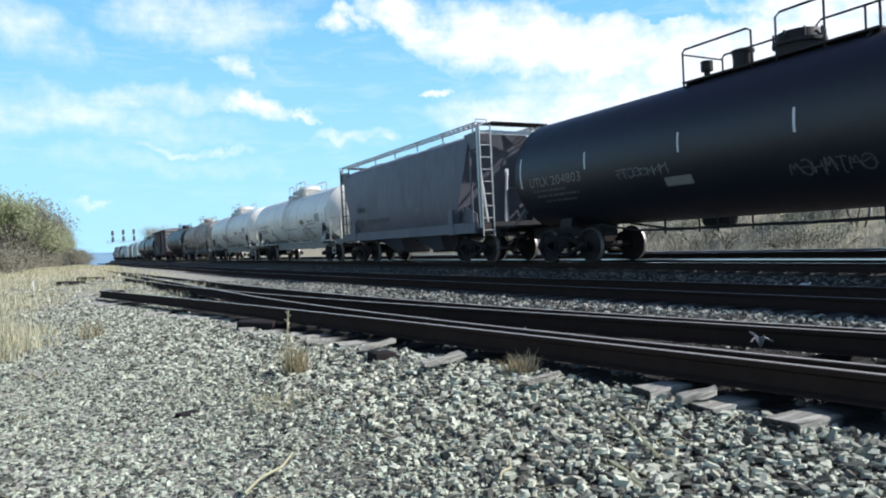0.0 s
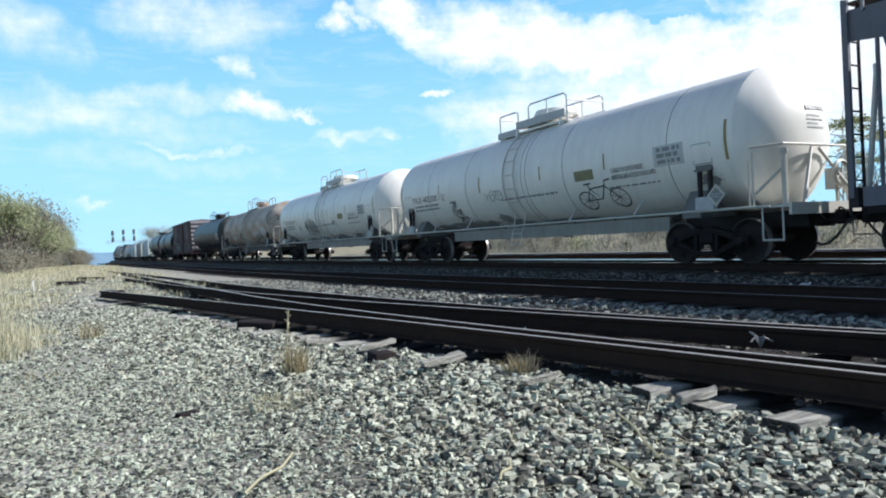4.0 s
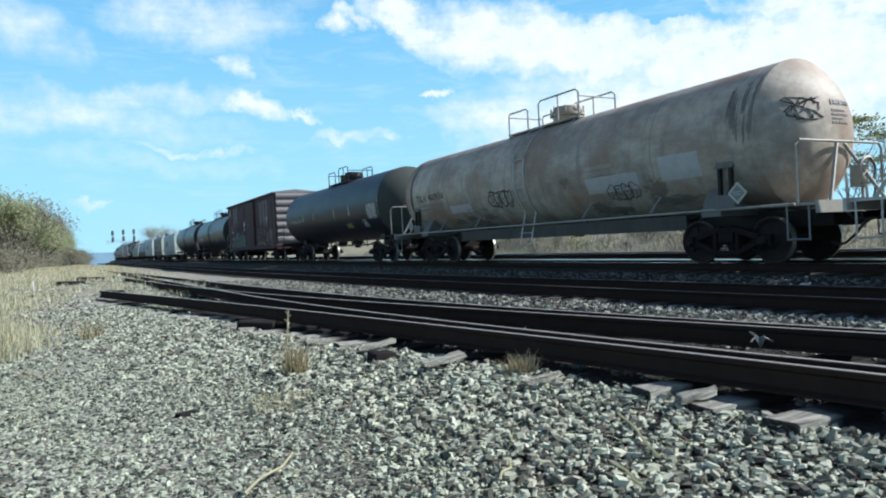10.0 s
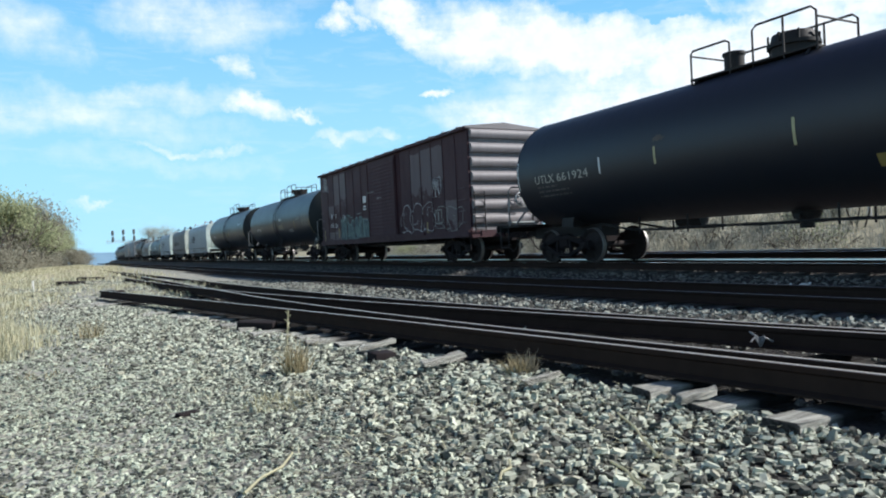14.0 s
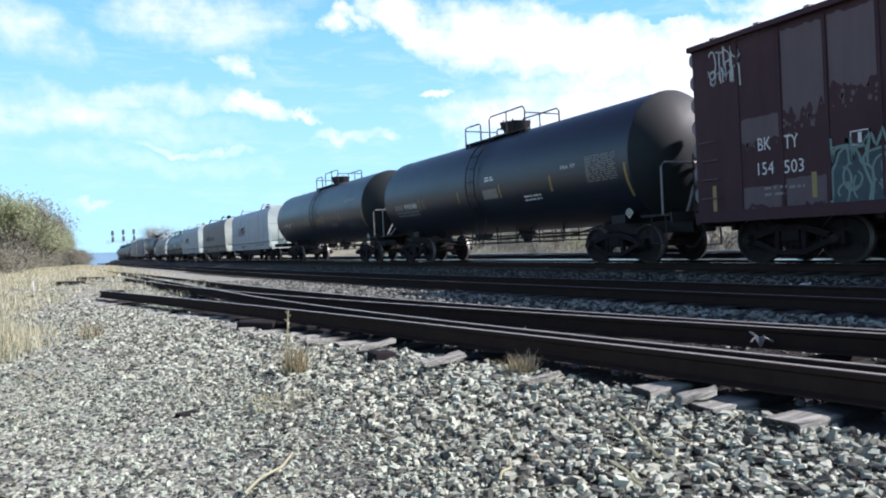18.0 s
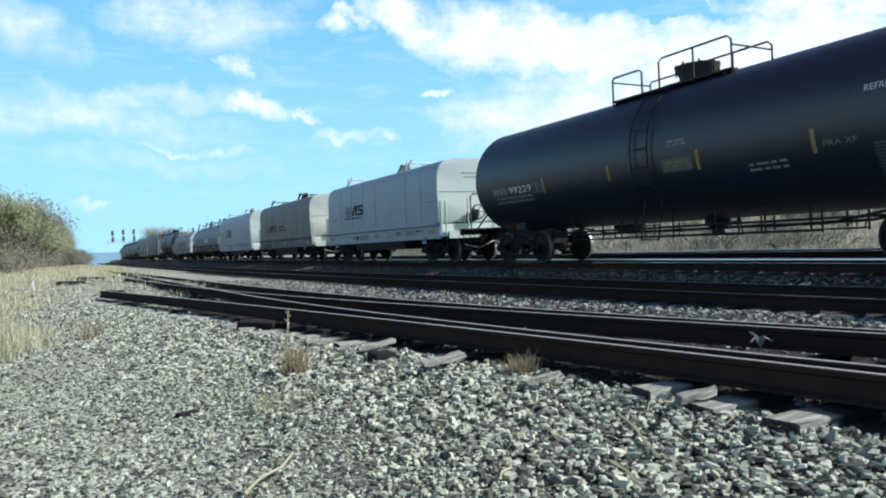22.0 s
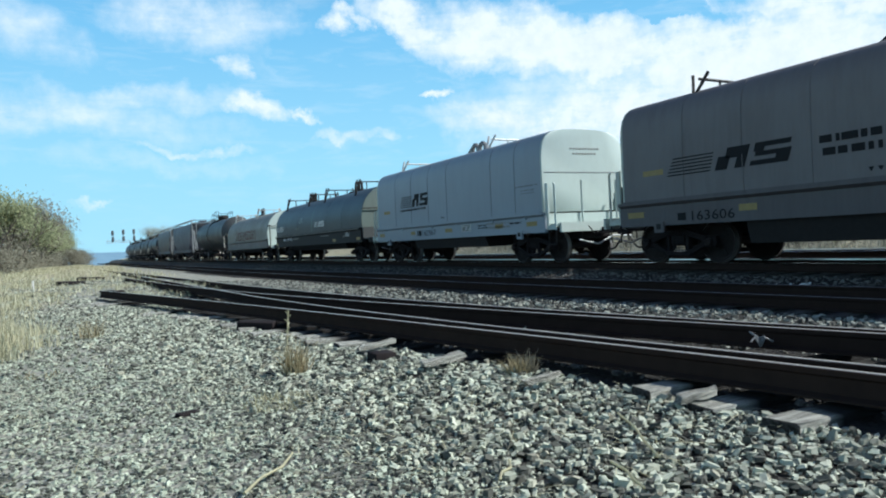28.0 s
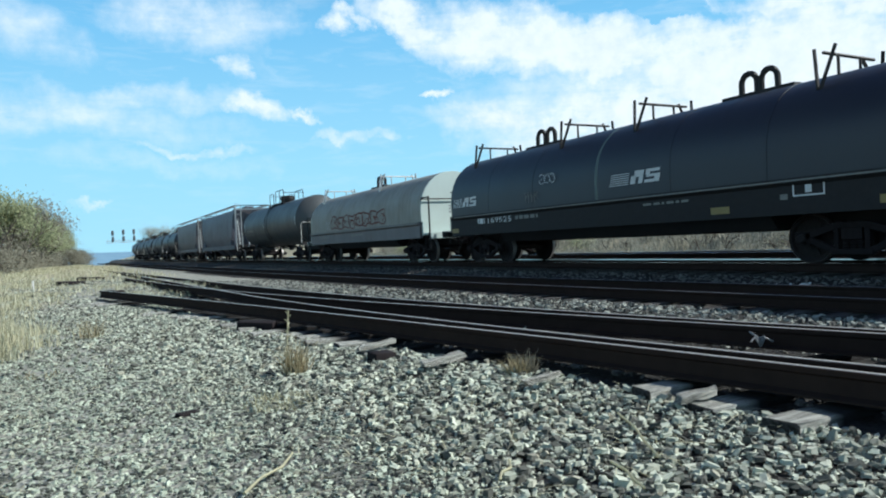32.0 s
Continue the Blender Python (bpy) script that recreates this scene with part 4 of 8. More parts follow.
def bearing_mesh():
    bm = B()
    lathe(bm, [(-0.17, 0.0), (-0.17, 0.06), (-0.15, 0.085), (-0.04, 0.10), (0.05, 0.11), (0.05, 0.0)], 14, 0.457, "x")
    for k in range(3):
        a = 2 * math.pi * k / 3
        rod(bm, (-0.155, 0.045 * math.cos(a), 0.457 + 0.045 * math.sin(a)), (-0.185, 0.045 * math.cos(a), 0.457 + 0.045 * math.sin(a)), 0.014, 6)
    return mesh_of("bearing_cap", bm, M["wheel"])


def wheel_mesh():
    """A cast wheel about the x axis, its flange on the inner (+x) side."""
    bm = B()
    prof = [(-0.075, 0.0), (-0.075, 0.10), (-0.045, 0.125), (-0.012, 0.20), (0.0, 0.36), (-0.055, 0.395), (-0.065, 0.445), (-0.05, 0.457), (0.045, 0.460), (0.055, 0.483), (0.075, 0.483), (0.078, 0.40), (0.04, 0.36), (0.03, 0.20), (0.06, 0.12), (0.06, 0.0)]
    lathe(bm, prof, 32, 0.0, "x")
    # cast ribs and lightening marks make the turning seen
    for k in range(3):
        a = 2 * math.pi * k / 3
        box(bm, (-0.022, 0.27 * math.cos(a), 0.27 * math.sin(a)), (0.03, 0.12, 0.05), Matrix.Rotation(a, 3, "X"))
    for f in bm.faces:
        if all(0.43 < math.hypot(v.co.y, v.co.z) < 0.47 for v in f.verts):
            f.material_index = 1
    me = mesh_of("wheel", bm, M["wheel"])
    me.materials.append(M["tread"])
    return me


def axle_mesh():
    bm = B()
    rod(bm, (-1.0, 0, 0), (1.0, 0, 0), 0.082, 12)
    return mesh_of("wheelset", bm, M["wheel"])


def bolster_mesh():
    bm = B()
    box(bm, (0, 0, 0.56), (2.1, 0.36, 0.24))
    box(bm, (0, 0, 0.72), (0.5, 0.5, 0.14))
    rod(bm, (-0.7, -0.52, 0.42), (0.7, -0.52, 0.42), 0.045, 8)
    rod(bm, (-0.7, 0.52, 0.42), (0.7, 0.52, 0.42), 0.045, 8)
    return mesh_of("bolster", bm, M["truck"])


def shoe_mesh():
    bm = B()
    box(bm, (0, 0, 0), (0.09, 0.06, 0.30))
    box(bm, (0, 0.05, 0), (0.06, 0.06, 0.20))
    return mesh_of("brake_shoe", bm, M["truck"])


def coupler_mesh():
    bm = B()
    box(bm, (0, -0.30, 0.85), (0.15, 0.75, 0.17))
    box(bm, (0.03, -0.78, 0.85), (0.30, 0.26, 0.28))
    box(bm, (-0.13, -0.92, 0.85), (0.10, 0.20, 0.26), Matrix.Rotation(radians(22), 3, "Z"))
    box(bm, (0, 0.10, 0.85), (0.42, 0.12, 0.34))
    rod(bm, (0.06, -0.80, 0.70), (0.06, -0.80, 1.04), 0.03, 8)
    bevelled(bm, 0.012, 1)
    return mesh_of("coupler", bm, M["truck"])


def hose_mesh():
    bm = B()
    pipe(bm, [(0.45, -0.25, 0.80), (0.45, -0.42, 0.74), (0.44, -0.62, 0.50), (0.42, -0.80, 0.36), (0.38, -0.98, 0.33), (0.33, -1.12, 0.38)], 0.026, 8)
    pipe(bm, [(-0.62, -0.10, 0.98), (-0.62, -0.30, 0.80), (-0.35, -0.50, 0.78), (0.0, -0.62, 0.92), (0.16, -0.72, 1.04)], 0.016, 6)
    return mesh_of("air_hose", bm, M["fitting"])


G = dict(side=side_frame_mesh(), spring=spring_mesh(), cap=bearing_mesh(), wheel=wheel_mesh(), axle=axle_mesh(), bolster=bolster_mesh(), shoe=shoe_mesh(), coupler=coupler_mesh(), hose=hose_mesh())
WHEELSETS = []


def running_gear(car, centre, end, detail=True, far=0.0):
    """Two trucks at +-centre and couplers at +-end."""
    for s in (-1, 1):
        for x in (-1, 1):
            flip = Matrix.Identity(4) if x < 0 else Matrix.Rotation(math.pi, 4, "Z")
            f = put("side_frame", G["side"], car, pose(x * 1.0, s * centre, 0) @ flip)
            if detail:
                put("spring", G["spring"], f)
                for a in (-0.89, 0.89):
                    put("bearing_cap", G["cap"], f, pose(0, a, 0))
        put("bolster", G["bolster"], car, pose(0, s * centre, 0))
        for a in (-0.89, 0.89):
            w = put("wheelset", G["axle"], car, pose(0, s * centre + a, 0.457))
            for x in (-1, 1):
                wh = put("wheel", G["wheel"], w, pose(x * 0.755, 0, 0) @ (Matrix.Identity(4) if x < 0 else Matrix.Rotation(math.pi, 4, "Z")))
            WHEELSETS.append((w, s * centre + a))
            if detail:
                for x in (-0.755, 0.755):
                    put("brake_shoe", G["shoe"], car, pose(x, s * centre + a - math.copysign(0.52, a), 0.46, 0, 0, 0 if a > 0 else 180))
        turn = Matrix.Identity(4) if s < 0 else Matrix.Rotation(math.pi, 4, "Z")
        out = s * end + (far if s > 0 else 0.0)
        put("coupler", G["coupler"], car, pose(0, out, 0) @ turn)
        if detail:
            put("air_hose", G["hose"], car, pose(0, out, 0) @ turn)


# ---- tank cars ----
FAR = 0.38      # the trailing head stands a little farther out


DISH = 0.44     # depth of a tank head against its radius


def dish(r):
    """Share of the head's depth reached at radius r (0 to 1): a shallow bowl that meets the shell in a crease."""
    return 1 - min(1.0, abs(r)) ** 2.5


def tank_profile(half, R, nose=0.0, deep=DISH):
    d = R * DISH
    rim = [0.0, 0.12, 0.25, 0.38, 0.5, 0.61, 0.71, 0.80, 0.88, 0.95, 1.0]
    prof = [(-half - nose + R * deep * (1 - dish(r)), R * r) for r in rim]
    prof += [(-half / 3, R), (half / 3, R)]
    return prof + [(half + FAR - d * (1 - dish(r)), R * r) for r in rim[::-1]]


def tank_car(label, half, R, cz, shell, trim, style):
    """A tank on stub sills; style sets the fittings."""
    car = tagged(new("tank_car"), label, "tank car", "cars of the train")
    deep = style.get("deep", DISH)
    tank = part("tank", lathe(B(), tank_profile(half, R, style.get("nose", 0.0), deep), 64, cz), shell, car)
    tank.data.set_sharp_from_angle(angle=radians(26))
    if style.get("headmat"):
        tank.data.materials.append(style["headmat"])
        for p in tank.data.polygons:
            if p.center.y < -half - style.get("nose", 0.0) + R * deep - 0.01:
                p.material_index = 1
    for y in style.get("seams", ()):
        part("weld_seam", lathe(B(), [(y - 0.018, R - 0.01), (y - 0.010, R + 0.004), (y + 0.010, R + 0.004), (y + 0.018, R - 0.01)], 64, cz), style.get("seammat", shell), car)
    for s in (-1, 1):
        y = -half - style.get("nose", 0.0) + R * deep + 0.03 if s < 0 else half + FAR - R * DISH - 0.03
        part("head_seam", lathe(B(), [(y - 0.03, R - 0.01), (y - 0.015, R + 0.006), (y + 0.015, R + 0.006), (y + 0.03, R - 0.01)], 64, cz), shell, car)
    y0, y1 = style.get("dome", (1.8, -2.4))
    top = cz + R
    # manway, valve bonnet and platform
    hy = style.get("hatch", 0.1)
    bowl = [(top - 0.15, 0.0), (top - 0.15, 0.36), (top + 0.06, 0.36), (top + 0.34, 0.50), (top + 0.40, 0.51), (top + 0.40, 0.0)]
    hat = part("manway", lathe(B(), bowl, 24, hy, "z"), trim, car) if style.get("bowl") else part("manway", lathe(B(), [(top - 0.15, 0.0), (top - 0.15, 0.42), (top + 0.20, 0.42), (top + 0.20, 0.50), (top + 0.27, 0.50), (top + 0.27, 0.0)], 24, hy, "z"), style.get("domemat", trim), car)
    if not style.get("bowl"):
        part("lid", lathe(B(), [(top + 0.27, 0.46), (top + 0.46, 0.40), (top + 0.40, 0.0)], 24, hy, "z"), style.get("domemat", trim), hat)
    bm = B()
    for k in range(8):
        a = 2 * math.pi * k / 8
        rod(bm, (0.47 * math.cos(a), hy + 0.47 * math.sin(a), top + 0.18), (0.47 * math.cos(a), hy + 0.47 * math.sin(a), top + 0.46), 0.022, 6)
    tagged(part("eye_bolt", bm, trim, hat), kind="stuff")
    if style.get("bonnet"):
        by = style["bonnet"]
        v = part("valve_bonnet", lathe(B(), [(top - 0.12, 0.0), (top - 0.12, 0.21), (top + 0.40, 0.21), (top + 0.40, 0.24), (top + 0.46, 0.24), (top + 0.47, 0.0)], 20, by, "z"), trim, car)
        if not style.get("norelief"):
            part("relief_valve", rod(rod(B(), (0, by + 0.95, top - 0.1), (0, by + 0.95, top + 0.26), 0.07, 10), (0, by + 0.95, top + 0.24), (0, by + 0.95, top + 0.46), 0.14, 10), trim, car)
    bm = B()
    for s in (-1, 1):
        box(bm, (s * 0.58, (y0 + y1) / 2, top - 0.06), (0.26, y0 - y1, 0.04))
        for yy in (y0 - 0.15, y1 + 0.15):
            rod(bm, (s * 0.62, yy, top - 0.06), (s * 0.78, yy, cz + math.sqrt(R * R - 0.78 ** 2)), 0.03, 6)
    part("platform", bm, trim, car)
    if style.get("walkway"):
        # toe plates along the walkway, stepped up round the manway, and the manway's wide flange
        for s in (-1, 1):
            part("toe_plate", box(B(), (s * 0.74, y0 - 0.52, top - 0.03), (0.03, 1.08, 0.20)), M["grey_plate"], car)
            part("toe_plate", box(B(), (s * 0.74, (y0 - 1.0 + y1) / 2, top + 0.15), (0.03, y0 - 1.0 - y1, 0.22)), M["grey_plate"], car)
            part("walkway", box(B(), (s * 0.58, (y0 - 1.0 + y1) / 2, top + 0.06), (0.32, y0 - 1.0 - y1, 0.03)), trim, car)
            for yy in (y0 - 1.05, y1 + 0.2):
                part("walkway_leg", rod(B(), (s * 0.72, yy, top + 0.08), (s * 0.80, yy, cz + math.sqrt(R * R - 0.64)), 0.03, 6), trim, car)
        part("manway_flange", lathe(B(), [(top + 0.26, 0.0), (top + 0.26, 0.66), (top + 0.32, 0.68), (top + 0.46, 0.62), (top + 0.38, 0.0)], 28, hy, "z"), style.get("domemat", trim), hat)
    ry = top + style.get("railup", 0.78)
    xs, hoop = 0.66, style.get("hoop", 1.0)
    for s in (-1, 1):
        # end hoops and a long side rail between them
        part("guard_rail", pipe(B(), [(s * xs, y0, top - 0.2), (s * xs, y0, ry - 0.16), (s * xs, y0 - 0.06, ry - 0.10), (s * xs, y0 - hoop + 0.1, ry - 0.10), (s * xs, y0 - hoop, ry - 0.16), (s * xs, y0 - hoop, top - 0.18)], 0.024, 6), style.get("railmat", trim), car)
        part("guard_rail", pipe(B(), [(s * xs, y0 - hoop - 0.55, top - 0.2), (s * xs, y0 - hoop - 0.55, ry - 0.08), (s * xs, y0 - hoop - 0.65, ry), (s * xs, y1 + 0.1, ry), (s * xs, y1, ry - 0.1), (s * xs, y1, top - 0.2)], 0.024, 6), style.get("railmat", trim), car)
        part("guard_post", rod(B(), (s * xs, (y0 - hoop - 0.55 + y1) / 2, top - 0.2), (s * xs, (y0 - hoop - 0.55 + y1) / 2, ry), 0.022, 6), style.get("railmat", trim), car)
    for yy in (y0, y1):
        part("cross_rail", rod(B(), (-xs, yy, ry - 0.2), (xs, yy, ry - 0.2), 0.020, 6), style.get("railmat", trim), car)
    # stub sills, bolster saddles, end platforms
    inner = half
    for s in (-1, 1):
        half = inner if s < 0 else inner + FAR
        bm = B()
        box(bm, (0, s * (half - 1.3), 0.86), (0.62, 3.0, 0.34))
        part("stub_sill", bm, style["sillmat"], car)
        bm = B()
        c = inner - 1.65
        w = 1.0 if style.get("siderail") else 0.6
        prism(bm, [(w * a, b_) for a, b_ in ((-1.45, 0.98), (1.45, 0.98), (1.45, 1.12), (1.18, 1.55), (0.75, 1.32), (0.0, 1.16), (-0.75, 1.32), (-1.18, 1.55), (-1.45, 1.12))], s * c - 0.24, s * c + 0.24)
        part("saddle", bm, style["saddlemat"], car)
        bm = B()
        box(bm, (0, s * (half + 0.12), 1.10), (2.75, 0.96, 0.05))
        box(bm, (0, s * (half + 0.62), 1.04), (2.95, 0.06, 0.22))
        part("end_platform", bm, style["endmat"], car)
        x0 = 1.36
        nose = style.get("nose", 0.0) if s < 0 else 0.0
        yy = s * (half + 0.07 + nose)
        hoop_ = [(-x0, yy, 1.1), (-x0, yy, 2.18), (-x0 + 0.10, yy, 2.28), (x0 - 0.10, yy, 2.28), (x0, yy, 2.18), (x0, yy, 1.1)]
        if style.get("posts"):
            # the rail runs out from the corners past two thick posts
            ye = s * (half + 0.10 + nose)
            hoop_ = [(-1.42, s * (half - 0.22), 2.26), (-1.05, ye, 2.29), (1.05, ye, 2.29), (1.42, s * (half - 0.22), 2.26)]
        part("end_handrail", pipe(B(), hoop_, 0.026, 6), style["handmat"], car)
        for x in (-1, 1):
            part("end_brace", rod(B(), (x * 0.12, s * (half + 0.07 + nose), 2.24), (x * 0.90, s * (half + 0.45 + 0.5 * nose), 1.12), 0.035, 6), style["handmat"], car)
            bm = B()
            for dy in (0.0, -0.42):
                pipe(bm, [(x * 1.45, s * (half + 0.45) + dy * s, 1.08), (x * 1.45, s * (half + 0.45) + dy * s, 0.45)], 0.018, 5)
            rod(bm, (x * 1.45, s * (half + 0.45), 0.47), (x * 1.45, s * (half + 0.03), 0.47), 0.020, 5)
            part("sill_step", bm, style["handmat"] if style.get("posts") else M["grab"] if style.get("siderail") else M["fitting"], car)
            if style.get("posts"):
                for dy, z in ((0.24, 2.02), (0.15, 2.16)):
                    part("grab_post", pipe(B(), [(x * 1.44, s * (half - dy), 1.1), (x * 1.44, s * (half - dy), z)], 0.022, 6), style["handmat"], car)
                part("corner_post", pipe(B(), [(x * 1.02, s * (half + 0.10 + nose), 1.1), (x * 1.02, s * (half + 0.10 + nose), 2.14)], 0.055, 8), style["handmat"], car)
                part("post_cap", rod(B(), (x * 1.02, s * (half + 0.10 + nose), 2.12), (x * 1.02, s * (half + 0.10 + nose), 2.20), 0.075, 8), style["handmat"], car)
                part("corner_brace", rod(B(), (x * 1.42, s * (half - 0.12), 1.36), (x * 1.02, s * (half + 0.09 + nose), 1.86), 0.030, 6), style["handmat"], car)
        if style.get("siderail"):
            placard(s * (half - 0.96), 1.41, car, s=0.21)
    half = inner
    wy = -(half + 0.36)
    bm = B()
    lathe(bm, [(wy - 0.04, 0.24), (wy - 0.02, 0.275), (wy + 0.02, 0.275), (wy + 0.02, 0.24)], 24, 1.72, "y", 0.55)
    for k in range(5):
        a = 2 * math.pi * k / 5
        rod(bm, (0.55, wy, 1.72), (0.55 + 0.25 * math.cos(a), wy, 1.72 + 0.25 * math.sin(a)), 0.016, 5)
    hw = part("hand_brake_wheel", bm, style["handmat"], car)
    part("brake_stand", rod(box(B(), (0.55, wy + 0.16, 1.62), (0.26, 0.20, 0.42)), (0.55, wy + 0.1, 1.1), (0.55, wy + 0.1, 1.5), 0.03, 6), style["handmat"], car)
    # ladder on each side, its step below the tank
    ly = style.get("ladder", 0.1)
    for x in () if style.get("noladder") else (-1, 1):
        bm = B()
        pts = []
        for k in range(9):
            a = radians(-42 + 118 * k / 8)
            pts.append((x * (R + 0.09) * math.cos(a), cz + (R + 0.09) * math.sin(a)))
        low = style.get("ladderlow", 0.55)
        for dy in (-0.26, 0.26):
            pipe(bm, [(x * 1.42, ly + dy, low)] + [(a, ly + dy, b_) for a, b_ in pts], 0.020, 5)
        rungs = [(x * 1.42, low + 0.01), (x * 1.36, low + 0.33)] + pts[1:]
        for a, b_ in rungs:
            rod(bm, (a, ly - 0.26, b_), (a, ly + 0.26, b_), 0.014, 5)
        part("ladder", bm, style["laddermat"], car)
    if style.get("siderail"):
        for x in (-1, 1):
            bm = B()
            rod(bm, (x * 1.46, -half - 0.2, 1.11), (x * 1.46, half + 0.2, 1.11), 0.027, 8)
            part("side_rail", bm, style["endmat"], car)
            for yy in (-5.0, -2.65, 2.65, 5.0):
                part("side_brace", rod(B(), (x * 1.45, yy + 0.22, 1.13), (x * (R * 0.86 + 0.02), yy, 1.50), 0.028, 6), style.get("bracemat", M["seam"]), car)
            for yy in (half - 1.05, -half + 1.3):
                bm = B()
                box(bm, (x * 1.42, yy, 1.96), (0.10, 0.42, 0.05))
                box(bm, (x * 1.40, yy, 2.02), (0.04, 0.42, 0.10))
                lug = part("lift_bracket", bm, style["saddlemat"], car)
                for dy in (-0.13, 0.13):
                    part("leg", box(B(), (x * 1.40, yy + dy, 1.64), (0.09, 0.06, 0.60)), M["fitting"], lug)
                part("foot", prism(B(), [(x * 1.38, 1.12), (x * 1.50, 1.12), (x * 1.48, 1.40), (x * 1.38, 1.40)], yy - 0.26, yy + 0.20), style.get("footmat", style["saddlemat"]), lug)
                if x < 0 and style.get("posts"):
                    bm = B()
                    for e in ((yy + 0.24, yy - 0.24, 2.08, 2.10), (yy + 0.24, yy - 0.24, 2.49, 2.505), (yy + 0.24, yy + 0.225, 2.10, 2.49), (yy - 0.22, yy - 0.24, 2.10, 2.49)):
                        patch(bm, *e, R, cz, 0.006, 1)
                    part("wear_plate", bm, M["seam"], car)
        bm = B()
        box(bm, (0, 0, 0.90), (1.3, 2 * half - 6.0, 0.34))
        box(bm, (0, 0, 0.88), (0.5, 2 * half - 3.0, 0.24))
        part("bottom_skid", bm, style.get("skidmat", M["skid"]), car)
    # outlet valve and piping under the belly
    zb = cz - R
    bm = B()
    lathe(bm, [(zb + 0.06, 0.0), (zb + 0.06, 0.30), (zb - 0.10, 0.26), (zb - 0.22, 0.14), (zb - 0.34, 0.14), (zb - 0.34, 0.0)], 16, ly - 0.7, "z")
    box(bm, (0.0, ly - 0.7, zb - 0.10), (0.7, 0.12, 0.10))
    part("bottom_outlet", bm, M["fitting"], car)
    for x in (-0.55, 0.62):
        pts = [(x, -half + 2.6, zb + 0.02)] + [(x, -half + 2.6 + k * (2 * half - 5.2) / 8, zb - 0.22 + 0.03 * (k % 2)) for k in range(1, 8)] + [(x, half - 2.6, zb + 0.02)]
        part("brake_pipe", pipe(B(), pts, 0.030, 6), M["fitting"], car)
    if style.get("bowl") and not style.get("siderail"):
        for x in (-0.75, 0.75):
            part("under_rail", rod(rod(B(), (x, -half + 2.9, zb - 0.12), (x, half - 2.9, zb - 0.12), 0.026, 6), (x, -half + 4.0, zb - 0.34), (x, half - 4.0, zb - 0.34), 0.022, 6), M["fitting"], car)
            for k in range(7):
                yy = -half + 4.0 + k * (2 * half - 8.0) / 6
                part("rail_hanger", rod(B(), (x, yy, zb - 0.38), (x, yy, zb + 0.2), 0.022, 5), M["fitting"], car)
    for yy in (-3.2, -1.6, 1.9, 3.4):
        for x in (-0.55, 0.62):
            part("pipe_hanger", rod(B(), (x, yy, zb - 0.30), (x, yy, zb + 0.14), 0.024, 5), M["fitting"], car)
    bm = B()
    lathe(bm, [(2.2, 0.0), (2.2, 0.16), (2.95, 0.16), (2.95, 0.0)], 14, zb - 0.02, "y", 0.35)
    part("air_reservoir", bm, M["fitting"], car)
    running_gear(car, half - 1.65, half + 0.45, far=FAR)
    return car


WHITE = dict(nose=0.12, skidmat=M["white_skid"], footmat=M["grey_plate"], bracemat=M["pale_fitting"], sillmat=M["fitting"], saddlemat=M["saddle"], endmat=M["pale_fitting"], handmat=M["pale_fitting"], laddermat=M["pale_fitting"], railmat=M["galvanised"], domemat=M["white_tank"], siderail=True, railup=0.70, walkway=True, posts=True, seammat=M["seam"], seams=(-5.9, -2.3, -0.62, -0.40, 0.55, 2.75, 5.4), dome=(1.75, -1.6), hatch=-0.3, ladder=0.12)
DIRTY = dict(WHITE, walkway=False, skidmat=M["skid"], footmat=M["saddle"], bracemat=M["seam"], laddermat=M["galvanised"], saddlemat=M["saddle"], domemat=M["dirty_tank"], handmat=M["dull_rail"], endmat=M["dull_rail"], railmat=M["dull_rail"], seams=(-4.9, -2.4, -0.5, 0.55, 3.0, 5.2), posts=False)
BLACK = dict(sillmat=M["fitting"], saddlemat=M["fitting"], endmat=M["fitting"], handmat=M["grab"], laddermat=M["fitting"], railmat=M["fitting"], dome=(1.85, -1.7), hatch=-0.25, ladder=0.08, seams=())


def white_marks(car, half, R, cz, word, seed):
    lettering(word, half - 1.32, 2.22, 0.21, 2.02, R, cz, M["black_mark"], car)
    bars([(half - 1.42, half - 3.3, 2.05, 0.075), (half - 1.42, half - 3.3, 1.92, 0.075)], R, cz, M["grey_mark"], car, seed=seed)
    ticks([(half - 0.42, 2.12, 2.95), (1.9, 2.24, 2.74), (-half + 0.69, 2.1, 2.9)], R, cz, M["yellow"], car, 0.07)
    ticks([(half - 3.5, 2.26, 2.74), (-1.3, 2.3, 2.7), (-3.9, 2.3, 2.7)], R, cz, M["yellow"], car, 0.05)
    frame_mark(half - 3.62, half - 3.84, 2.18, 2.43, R, cz, M["grey_mark"], car, 0.018)
    bm = B()
    patch(bm, -2.75, -3.47, 2.12, 2.38, R, cz)
    part("stencil_panel", bm, M["olive"], car)
    lettering("CARBON DIOXIDE", -4.1, 2.19, 0.115, 1.05, R, cz, M["black_mark"], car)
    lettering("REFRIGERATED LIQUID", -4.1, 2.03, 0.115, 1.4, R, cz, M["black_mark"], car)
    bars([(-3.9, -5.6, 1.84, 0.04), (0.8, -1.9, 1.9, 0.06)], R, cz, M["grey_mark"], car, seed=seed + 1)
    bm = B()
    patch(bm, -5.50, -6.35, 2.16, 2.62, R, cz)
    part("stencil_panel", bm, M["pale_grey"], car)
    bars([(-5.6, -6.25, 2.48, 0.09), (-5.6, -6.25, 2.35, 0.09), (-5.6, -6.25, 2.22, 0.08)], R + 0.003, cz, M["seam"], car, seed=seed + 2)


